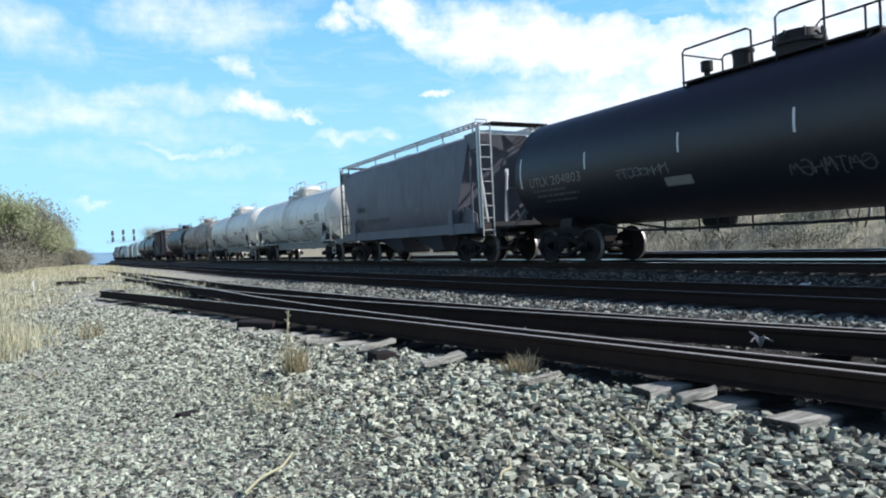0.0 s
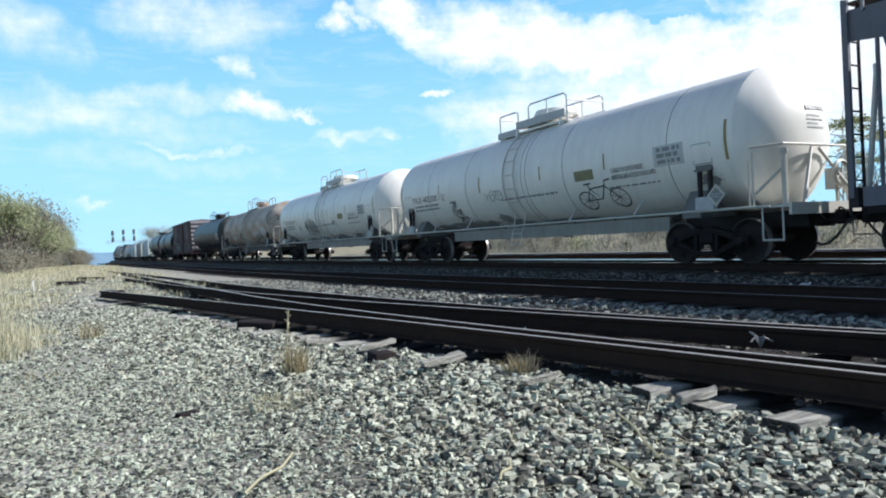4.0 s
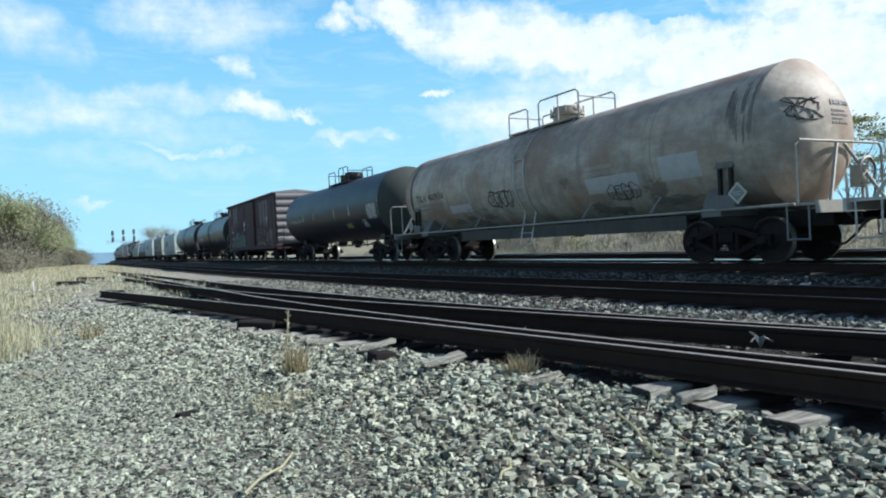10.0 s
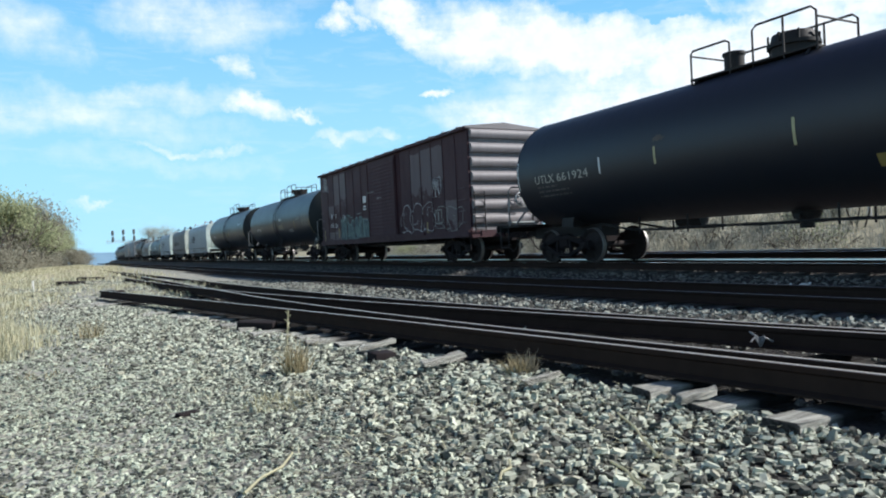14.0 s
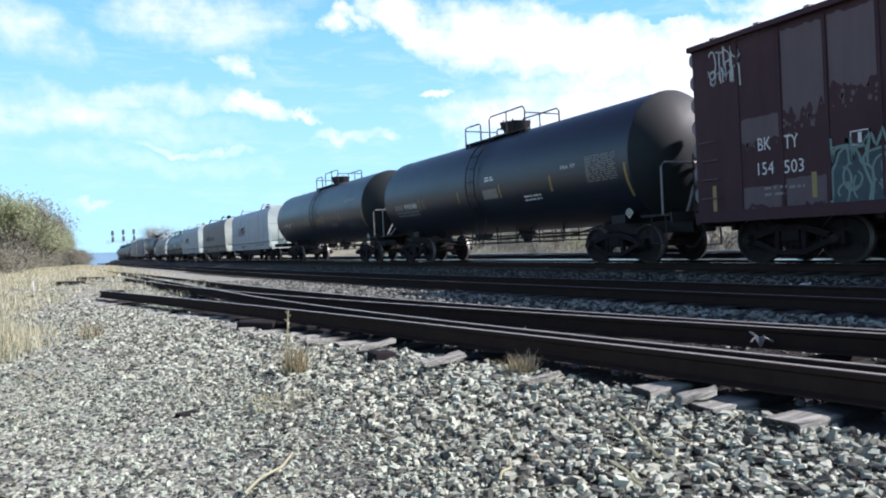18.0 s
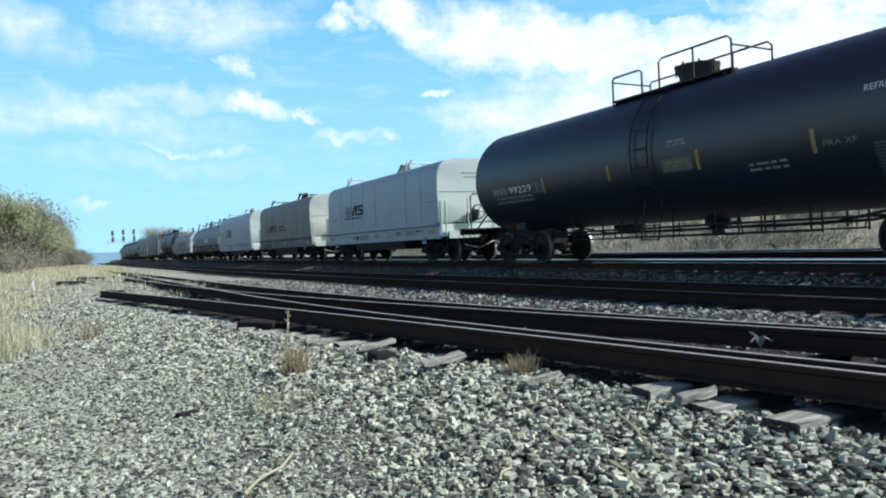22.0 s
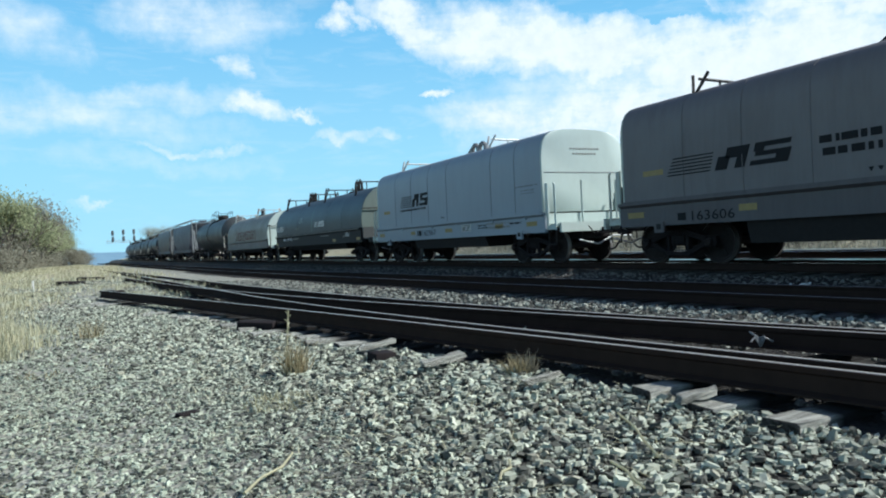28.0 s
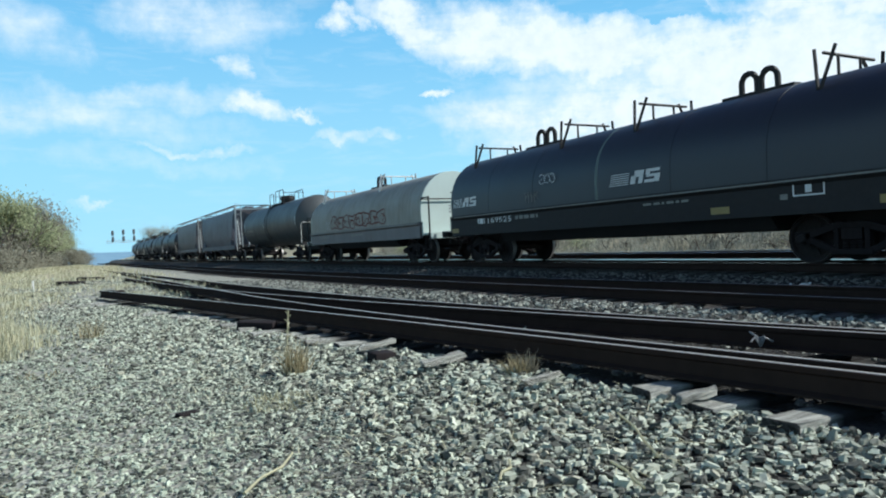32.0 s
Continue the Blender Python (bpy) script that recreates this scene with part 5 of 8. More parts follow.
def belly_dirt(car, R, cz, seed):
    """Grey-brown road dirt along the lower flank."""
    rnd = random.Random(seed)
    for k in range(12):
        smudge(rnd.uniform(-7.0, 6.8), rnd.uniform(1.12, 1.34), rnd.uniform(0.6, 1.4), rnd.uniform(0.06, 0.15), R, cz, M["smudge"], car, seed + k)


def head_marks(car, half, R, cz, mat, seed, deep=DISH):
    """Small lettering on the leading tank head."""
    rnd = random.Random(seed)
    d = R * deep
    bm = B()
    for z, n, h in ((0.52, 8, 0.09), (0.36, 5, 0.035), (0.28, 6, 0.035), (0.20, 4, 0.035), (0.12, 6, 0.035)):
        for k in range(n):
            x = -0.05 + 0.095 * k
            r2 = (x * x + z * z) / (R * R)
            y = -half + d * (1 - dish(math.sqrt(r2))) - 0.010
            w = rnd.uniform(0.05, 0.08)
            box(bm, (x, y, cz + z), (w, 0.006, h), Matrix.Rotation(-math.atan(2.1 * d * z / R ** 2), 3, "X") @ Matrix.Rotation(math.atan(2.1 * d * x / R ** 2), 3, "Z"))
    tagged(part("head_lettering", bm, mat, car), kind="stuff")


CARS = []


def place(car, near, far, detail=True):
    CARS.append((car, (near + far) / 2))
    return car


def build_tanks():
    R, cz = 1.56, 2.54
    c = place(tank_car("black tank car with white side marks and graffiti", 8.35, R, cz, M["black_tank"], M["fitting"], dict(BLACK, bonnet=1.5, hoop=1.75, dome=(2.55, -1.7), hatch=0.2, ladder=-3.0, noladder=True)), -98.05, -81.35)
    lettering("UTLX 204803", 7.36, 2.13, 0.25, 2.15, R, cz, M["dull_mark"], c)
    bars([(7.3, 5.9, 1.98, 0.06), (7.2, 5.4, 1.84, 0.06), (6.9, 5.6, 1.70, 0.05)], R, cz, M["faint_mark"], c, seed=3)
    ticks([(7.78, 2.15, 3.0), (5.0, 2.39, 2.82), (2.0, 2.40, 2.82), (-0.65, 2.38, 2.83)], R, cz, M["white_mark"], c, 0.055)
    tag_mark(3.97, 2.37, 2.0, 2.24, R, cz, M["grey_mark"], c, 4, 0.018, 8)
    tag_mark(-0.4, -1.9, 1.6, 1.9, R, cz, M["faint_mark"], c, 5, 0.03, 7)
    bm = B()
    patch(bm, 2.54, 1.79, 1.72, 1.94, R, cz)
    part("stencil_panel", bm, M["dull_mark"], c)

    R, cz = 1.5, 2.54
    c = place(tank_car("clean white tank car with black numbers", 8.1, R, cz, M["white_tank"], M["white_tank"], WHITE), -65.1, -48.9)
    white_marks(c, 8.1, R, cz, "TILX 402205", 11)
    belly_dirt(c, R, cz, 500)
    tag_mark(3.92, 3.55, 1.84, 2.12, R, cz, M["graf_black"], c, 6, 0.024, 3)
    tag_mark(4.0, 3.4, 1.56, 1.88, R, cz, M["graf_black"], c, 26, 0.024, 5)
    tag_mark(3.85, 3.25, 1.38, 1.62, R, cz, M["graf_black"], c, 36, 0.024, 5)
    tag_mark(1.6, 0.7, 1.9, 2.25, R, cz, M["grey_mark"], c, 16, 0.025, 4)
    # a bicycle sprayed on the tank
    bm = B()
    for k, yy in enumerate((-2.95, -4.1)):
        stroke(bm, ring(yy, 1.62, 0.30, 0.22, 22), 0.03, R, cz, 0.008 + 0.0006 * k)
        for j in range(4):
            a = 0.4 + j * math.pi / 4
            stroke(bm, [(yy + 0.28 * math.cos(a), 1.62 + 0.2 * math.sin(a)), (yy, 1.62), (yy - 0.28 * math.cos(a), 1.62 - 0.2 * math.sin(a))], 0.012, R, cz, 0.0095 + 0.0004 * j)
    for k, pts in enumerate((((-2.95, 1.62), (-3.2, 1.9), (-3.75, 1.93), (-4.1, 1.62)), ((-3.2, 1.9), (-3.5, 1.63), (-2.95, 1.62)), ((-3.5, 1.63), (-3.75, 1.93), (-3.8, 2.05), (-4.0, 2.08)), ((-3.2, 1.9), (-3.15, 2.02), (-3.02, 2.02), (-3.3, 2.03)))):
        stroke(bm, list(pts), 0.034, R, cz, 0.012 + 0.0005 * k)
    tagged(part("graffiti", bm, M["graf_black"], c), kind="stuff")
    smudge(-6.85, 1.75, 0.32, 0.2, R, cz, M["smudge"], c, 61)
    smudge(1.2, 1.35, 0.5, 0.22, R, cz, M["smudge"], c, 62)
    head_marks(c, 8.22, R, cz, M["pale_grey"], 1)
    c = place(tank_car("white tank car with scattered graffiti and black numbers", 8.05, R, cz, M["white_tank"], M["white_tank"], WHITE), -47.0, -30.9)
    white_marks(c, 8.05, R, cz, "TILX 402164", 21)
    belly_dirt(c, R, cz, 540)
    tag_mark(2.68, 0.95, 1.45, 2.35, R, cz, M["graf_black"], c, 7, 0.040, 8)
    tag_mark(2.2, 0.9, 1.6, 2.15, R, cz, M["graf_black"], c, 27, 0.030, 6)
    smudge(3.85, 1.95, 0.14, 0.24, R, cz, M["smudge"], c, 63)
    smudge(-1.95, 2.02, 0.28, 0.16, R, cz, M["smudge"], c, 64)
    smudge(6.9, 1.55, 0.5, 0.25, R, cz, M["smudge"], c, 65)
    head_marks(c, 8.17, R, cz, M["pale_grey"], 2)

    c = place(tank_car("dirty rust-streaked beige tank car with graffiti", 8.1, R, cz, M["dirty_tank"], M["dirty_tank"], DIRTY), -28.8, -12.6)
    lettering("TILX 400936", 6.9, 2.25, 0.24, 2.1, R, cz, M["black_mark"], c)
    bars([(6.8, 4.9, 2.06, 0.08), (6.8, 5.0, 1.92, 0.08)], R, cz, M["grey_mark"], c, seed=31)
    ticks([(7.8, 2.1, 2.9)], R, cz, M["graf_red"], c, 0.08)
    for y0, y1, z0, z1 in ((-5.1, -6.2, 1.85, 2.40), (-2.6, -4.4, 1.76, 2.18), (4.6, 3.2, 1.7, 2.0)):
        bm = B()
        patch(bm, y0, y1, z0, z1, R, cz)
        part("stencil_panel", bm, M["graf_white"], c)
    bars([(-5.6, -6.15, 2.05, 0.28), (-2.7, -4.2, 1.86, 0.1)], R, cz, M["pale_fitting"], c, seed=32)
    throw_up(1.95, 0.75, 1.75, 2.2, R, cz, None, M["graf_black"], c, 9, 4, 0.045, 2)
    lettering("CARBON DIOXIDE", -2.6, 2.34, 0.095, 1.05, R, cz, M["graf_white"], c)
    lettering("REFRIGERATED LIQUID", -2.6, 2.20, 0.095, 1.4, R, cz, M["graf_white"], c)
    tag_mark(3.6, 2.3, 1.5, 1.8, R, cz, M["dull_mark"], c, 19, 0.03, 6)
    throw_up(-3.3, -4.3, 1.55, 1.9, R, cz, None, M["graf_black"], c, 29, 4, 0.03, 2)
    for k, (a, b_, d, e, m) in enumerate(((-4.5, -5.2, 1.5, 1.9, "dirt"), (-1.6, -2.0, 2.0, 2.3, "dirt"))):
        smudge((a + b_) / 2, (d + e) / 2, (a - b_) * 0.6, (e - d) * 0.65, R, cz, M[m], c, 300 + k)
    rnd = random.Random(45)
    for k in range(8):
        smudge(rnd.uniform(-7.0, 6.6), rnd.uniform(1.15, 1.5), rnd.uniform(0.5, 1.2), rnd.uniform(0.10, 0.22), R, cz, M["soot_shade"], c, 320 + k)
    # dark dribbles down the shell behind the leading head, and a band by the trailing head
    for k in range(14):
        smudge(-7.2 + rnd.uniform(-0.3, 0.3), rnd.uniform(2.3, 3.3), rnd.uniform(0.03, 0.07), rnd.uniform(0.25, 0.6), R, cz, M["soot_shade"], c, 360 + k)
    bm = B()
    patch(bm, 7.40, 7.24, 2.1, 3.9, R, cz, 0.004, 10)
    part("dark_band", bm, M["smear"], c)
    for k in range(5):
        smudge(7.32 + rnd.uniform(-0.1, 0.1), rnd.uniform(1.7, 2.5), rnd.uniform(0.04, 0.10), rnd.uniform(0.2, 0.5), R, cz, M["smear"], c, 380 + k)
    head_marks(c, 8.22, R, cz, M["grey_mark"], 3)
    bm = B()
    rnd = random.Random(44)
    d = R * DISH
    for k in range(9):
        a = 2 * math.pi * k / 9
        pts = []
        for i in range(7):
            b_ = a + i * 0.5
            x, z = -0.72 + 0.28 * math.cos(b_ * 1.3 + k) + 0.1 * math.sin(3 * b_), 0.38 + 0.22 * math.sin(b_ + 0.5 * k)
            r2 = (x * x + z * z) / (R * R)
            pts.append((x, -8.22 + d * (1 - dish(math.sqrt(r2))) - 0.008, cz + z))
        pipe(bm, pts, 0.009, 4)
    part("graffiti", bm, M["graf_black"], c)

    R, cz = 1.55, 2.55
    c = place(tank_car("black tank car with yellow and white marks", 7.45, R, cz, M["black_tank"], M["fitting"], dict(BLACK, norelief=True, bonnet=0.9, hatch=-0.5, dome=(1.5, -1.4), railup=0.68, noladder=True, nose=0.38, deep=0.56, headmat=M["lit_head"])), -10.6, 4.3)
    lettering("UTLX 661924", 6.3, 2.2, 0.22, 2.2, R, cz, M["bright_stencil"], c)
    smudge(1.75, 2.78, 0.20, 0.10, R, cz, M["smear"], c, 47)
    bars([(6.25, 5.4, 2.08, 0.05), (6.25, 4.9, 1.96, 0.05), (6.25, 4.9, 1.84, 0.05)], R, cz, M["faint_mark"], c, seed=41)
    ticks([(7.1, 2.1, 2.9), (3.66, 2.22, 2.62), (-3.5, 2.2, 2.62)], R, cz, M["white_mark"], c, 0.06)
    ticks([(1.86, 2.24, 2.62), (-1.45, 2.16, 2.66), (-6.94, 2.01, 2.9)], R, cz, M["pale_yellow"], c, 0.06)
    bars([(-5.7, -6.72, 2.52 - 0.058 * k, 0.030) for k in range(11)], R, cz, M["white_mark"], c, seed=42)
    bm = B()
    patch(bm, -2.75, -3.45, 1.62, 1.87, R, cz)
    part("stencil_panel", bm, M["yellow"], c)
    frame_mark(-4.87, -5.34, 1.62, 1.92, R, cz, M["white_mark"], c, 0.03)
    head_marks(c, 7.83, R, cz, M["yellow"], 5, 0.56)

    for near, far, word, seed, label in ((23.35, 38.15, "99248", 51, "glossy black tank car with yellow reflector strips"), (39.9, 55.0, "99229", 61, "black tank car with a white stencilled number")):
        h, R, cz = (far - near) / 2, 1.59, 2.54
        c = place(tank_car(label, h, R, cz, M["black_gloss"], M["fitting"], dict(BLACK, nose=0.22, railup=0.64, bowl=True, headmat=M["gloss_head"])), near, far)
        bm = B()
        for k in range(4):
            patch(bm, h - 1.25 - 0.185 * k, h - 1.38 - 0.185 * k, 2.05, 2.25, R, cz)
        part("owner_mark", bm, M["dull_mark"], c)
        lettering(word, h - 2.1, 2.05, 0.20, 1.1, R, cz, M["white_mark"], c)
        bars([(h - 1.35, h - 3.2, 1.92, 0.06), (h - 1.35, h - 3.2, 1.80, 0.06)], R, cz, M["dull_mark"], c, seed=seed)
        ticks([(h - (3.75 if word == "99229" else 3.4), 1.95, 2.38), (1.2 if word == "99229" else 1.07, 2.0, 2.38), (-1.46, 1.98, 2.40), (-3.95, 1.97, 2.40), (-h + 0.62, 1.6, 2.45)], R, cz, M["yellow"], c, 0.08)
        a = h - (3.30 if word == "99229" else 3.55)
        frame_mark(a, a - 0.30, 1.99, 2.27, R, cz, M["dull_mark"], c, 0.02)
        bm = B()
        patch(bm, -0.5, -1.32, 2.0, 2.3, R, cz)
        worn = word == "99229"
        ob = part("stencil_panel", bm, M["faint_mark"] if worn else M["dull_mark"], c)
        bars([(-0.56, -1.26, 2.06, 0.08), (-0.56, -1.26, 2.18, 0.06)], R, cz, M["yellow"], c, seed=seed + 3)
        shift, drop = (0.5, 0.68) if worn else (0.0, 0.0)
        bars([(-5.42 + shift, -6.5 + shift, 2.66 - drop - 0.055 * k, 0.030) for k in range(9 if worn else 12)], R, cz, M["faint_mark"] if worn else M["dull_mark"], c, seed=seed + 1)
        if worn:
            lettering("REFRIGERANT GAS", -4.85, 2.84, 0.11, 1.25, R, cz, M["white_mark"], c)
        placard(-6.3, 1.22, c, -1.02, 0.13)
        bars([(-0.7, -1.2, 2.62, 0.05), (-0.7, -1.2, 2.54, 0.05), (-2.6, -3.4, 1.9, 0.05), (-2.6, -3.4, 1.8, 0.05)], R, cz, M["grey_mark"] if worn else M["white_mark"], c, seed=seed + 2)
        lettering("FRA XP", -4.12 if worn else -4.46, 2.06 if worn else 2.48, 0.10, 0.58, R, cz, M["dull_mark"] if worn else M["white_mark"], c)
        head_marks(c, h + 0.22, R, cz, M["white_mark"], seed)


build_tanks()


def bonnet_tank(near, far, label, shell):
    """A plain tank car seen from afar."""
    h = (far - near) / 2
    c = place(tank_car(label, h, 1.45, 2.48, shell, M["fitting"], dict(BLACK, handmat=M["pale_fitting"])), near, far)
    ticks([(h - 0.8, 2.2, 2.7), (0.9, 2.2, 2.6), (-h + 0.8, 2.2, 2.7)], 1.45, 2.48, M["white_mark"], c)
    bars([(h - 1.4, h - 3.4, 2.1, 0.2), (h - 1.4, h - 3.2, 1.9, 0.06)], 1.45, 2.48, M["dull_mark"], c, seed=int(near))
    return c


bonnet_tank(133.2, 148.1, "dull dark green-grey tank car", M["grey_tank"])
for k in range(5):
    bonnet_tank(188.8 + 15.8 * k, 188.8 + 15.8 * k + 14.0, "grey tank car far back in the train" if k % 2 else "dark tank car far back in the train", M["grey_tank"] if k % 2 else M["black_tank"])


# ---- covered hoppers ----
def hopper_car(label, half, shell, near, far, marks=True):
    car = tagged(new("hopper_car"), label, "hopper car", "cars of the train")
    body = half - 0.62
    # side sheets bulge and tuck in below; the ends slope in towards the outlets
    side = [(1.34, 1.28), (1.47, 1.62), (1.525, 2.0), (1.545, 2.5), (1.54, 3.1), (1.49, 3.7), (1.36, 4.10), (0.95, 4.28)]
    side = [(-x, z) for x, z in side] + [(0, 4.36)] + side[::-1]
    bm = B()
    rows = []
    for y in (-body, -body / 3, body / 3, body):
        rows.append([bm.verts.new((x, y - (math.copysign(max(0, 3.45 - z) * 0.46 + max(0, z - 4.0) * 0.5, y) if abs(y) == body else 0), z)) for x, z in side])
    n = len(side)
    for a, b_ in zip(rows, rows[1:]):
        for k in range(n):
            quadface(bm, (a[k], b_[k], b_[(k + 1) % n], a[(k + 1) % n]), True)
    bm.faces.new(rows[0])
    bm.faces.new(rows[-1][::-1])
    part("body", bm, shell, car)
    for s in (-1, 1):
        for k in range(1, 7):
            y = -body + 2 * body * k / 7
            bm = B()
            pts = [(1.50, 1.85), (1.532, 2.1), (1.552, 2.5), (1.546, 3.1), (1.50, 3.6)]
            prism(bm, [(s * a, b_) for a, b_ in pts] + [(s * (a - 0.03), b_) for a, b_ in pts[::-1]], y - 0.014, y + 0.014)
            part("side_seam", bm, shell, car)
        # shear plates from roof and sill to the end frame
        for x in (-1, 1):
            vs = [(s * (body - 0.3), 4.22), (s * (half - 0.03), 4.26), (s * (half - 0.03), 3.74), (s * (body - 0.05), 3.66)]
            lo = [(s * (body - 1.0), 1.28), (s * (half - 0.5), 1.28), (s * (half - 0.55), 1.62), (s * (body - 0.7), 1.9)]
            for q, xx in ((vs, 1.40), (lo, 1.28)):
                bm = B()
                f0 = [bm.verts.new((x * xx, a, b_)) for a, b_ in q]
                f1 = [bm.verts.new((x * (xx - 0.03), a, b_)) for a, b_ in q]
                bm.faces.new(f0)
                bm.faces.new(f1[::-1])
                for k in range(4):
                    bm.faces.new((f0[k], f0[(k + 1) % 4], f1[(k + 1) % 4], f1[k]))
                part("shear_plate", bm, shell, car)
            # plate added on the sun side only, to shade the sloping end sheet
            if x > 0:
                wing = B()
                prism(wing, [(1.36, 2.1), (1.40, 2.1), (1.40, 4.2), (1.36, 4.2)], s * (body - 0.62), s * (half - 0.10))
                part("shade_wing", wing, shell, car)
            part("end_pipe", rod(B(), (x * 1.44, s * (half - 0.52), 1.12), (x * 1.44, s * (half - 0.52), 3.66), 0.035, 8), shell, car)
        part("end_header", box(B(), (0, s * (half - 0.02), 4.2), (2.7, 0.05, 0.12)), M["galvanised"] if s < 0 else shell, car)
        bm = B()
        box(bm, (s * 1.47, 0, 1.14), (0.14, 2 * half - 0.5, 0.32))
        box(bm, (s * 1.53, 0, 1.30), (0.05, 2 * half - 1.2, 0.05))
        part("side_sill", bm, shell, car)
        for yy in (-half + 1.8, half - 1.8):
            bm = B()
            box(bm, (s * 1.53, yy, 1.50), (0.10, 0.30, 0.62))
            part("stiffener", bm, shell, car)
            bm = B()
            box(bm, (s * 1.50, yy, 1.16), (0.12, 0.36, 0.42))
            part("jacking_pad", bevelled(bm, 0.012, 1), shell, car)
            bm = B()
            prism(bm, [(s * 1.40, 1.28), (s * 1.56, 1.28), (s * 1.50, 1.80), (s * 1.40, 1.80)], yy - 0.30, yy - 0.27)
            part("gusset", bm, shell, car)
        # end frame: corner posts, ladder, sloping brace
        for x in (-1, 1):
            post = B()
            box(post, (x * 1.43, s * (half - 0.02), 2.78), (0.07, 0.09, 3.3))
            part("corner_post", post, M["galvanised"] if s < 0 else shell, car)
            bm = B()
            for a in (1.40, 0.98):
                rod(bm, (x * a, s * (half + 0.04), 0.85), (x * a, s * (half + 0.04), 4.45), 0.028, 6)
            for k in range(9):
                rod(bm, (x * 1.40, s * (half + 0.04), 1.05 + 0.39 * k), (x * 0.98, s * (half + 0.04), 1.05 + 0.39 * k), 0.018, 5)
            part("ladder", bm, M["galvanised"] if s < 0 else M["fitting"], car)
            bm = B()
            rod(bm, (-1.12 if x < 0 else -0.42, s * (half - 0.12), 1.28), (-1.2 if x < 0 else -0.14, s * (half - 0.36), 3.2 if x < 0 else 2.95), 0.045, 8)
            box(bm, (-1.2 if x < 0 else -0.14, s * (half - 0.37), 3.2 if x < 0 else 2.95), (0.13, 0.06, 0.22))
            part("end_strut", bm, M["galvanised"], car)
        bm = B()
        box(bm, (0, s * (half - 0.05), 1.14), (2.9, 0.14, 0.34))
        box(bm, (0, s * (half - 0.35), 1.02), (0.6, 1.6, 0.30))
        part("end_sill", bm, M["fitting"], car)
        bm = B()
        box(bm, (0.85, s * (half - 0.35), 1.42), (0.3, 0.35, 0.28))
        part("brake_cylinder", bm, M["fitting"], car)
    # open roof walk round the hatches: edge bars, cross bars and legs
    for x in (-1, 1):
        bm = B()
        for a in (1.04, 1.26, 1.48):
            box(bm, (x * a, 0, 4.50), (0.03, 2 * half, 0.035))
        n = int(2 * half / 0.32)
        for k in range(n + 1):
            box(bm, (x * 1.26, -half + 0.02 + k * (2 * half - 0.04) / n, 4.505), (0.44, 0.03, 0.02))
        part("roof_walk", bm, M["grab"], car)
        for k in range(7):
            leg = B()
            box(leg, (x * 1.42, -half + 0.3 + k * (2 * half - 0.6) / 6, 4.34), (0.03, 0.05, 0.32))
            part("walk_leg", leg, M["grab"], car)
    for y in (-half + 0.15, half - 0.15):
        part("end_walk", bevelled(box(B(), (0.1, y + math.copysign(0.05, y), 4.50), (2.2, 0.66, 0.03)), 0.006, 1), M["fitting"], car)
    part("roof_grab", pipe(B(), [(-1.42, -half + 0.1, 4.44), (-1.42, -half + 0.1, 4.62), (-1.0, -half + 0.1, 4.62), (-1.0, -half + 0.1, 4.44)], 0.02, 5), M["galvanised"], car)
    for k in range(4):
        bm = B()
        y = -body + 1.2 + k * (2 * body - 2.4) / 3
        box(bm, (0, y, 4.42), (0.7, 1.4, 0.14))
        bevelled(bm, 0.02, 1)
        part("hatch_cover", bm, shell, car)
    bm = B()
    box(bm, (0, 0, 0.98), (0.55, 2 * half - 1.2, 0.30))
    part("centre_sill", bm, M["fitting"], car)
    for y in (-1.75, 1.75):
        bm = B()
        lo = [bm.verts.new((a * 0.55, y + b_ * 0.45, 0.42)) for a, b_ in ((-1, -1), (1, -1), (1, 1), (-1, 1))]
        hi = [bm.verts.new((a * 1.35, y + b_ * 1.45, 1.25)) for a, b_ in ((-1, -1), (1, -1), (1, 1), (-1, 1))]
        for k in range(4):
            bm.faces.new((lo[k], lo[(k + 1) % 4], hi[(k + 1) % 4], hi[k]))
        bm.faces.new(lo[::-1])
        h = part("outlet_hopper", bm, shell, car)
        part("outlet_gate", box(B(), (0, y, 0.40), (1.3, 0.7, 0.10)), M["fitting"], h)
    if marks:
        frame_mark(-1.75, -2.2, 1.82, 2.02, -1.55, 0, M["grey_mark"], car, 0.025)
        lettering("NAHX", 4.05, 2.22, 0.22, 0.95, -1.56, 0, M["black_mark"], car)
        tag_mark(4.3, 3.3, 1.55, 1.95, -1.55, 0, M["graf_black"], car, 207, 0.03, 6)
        tag_mark(2.9, 0.6, 1.65, 1.85, -1.55, 0, M["graf_black"], car, 208, 0.03, 9)
        bars([(3.9, 2.9, 2.08, 0.05), (3.9, 3.0, 1.98, 0.05)], -1.55, 0, M["grey_mark"], car, seed=7)
    running_gear(car, half - 1.45, half + 0.25)
    place(car, near, far)


hopper_car("dark grey covered hopper car with galvanised end ladders", 6.35, M["hopper"], -79.5, -66.8)
hopper_car("dark grey covered hopper car", 8.2, M["hopper"], 150.7, 167.1, False)
hopper_car("brown-grey covered hopper car", 8.0, M["coil_brown"], 169.6, 185.6, False)


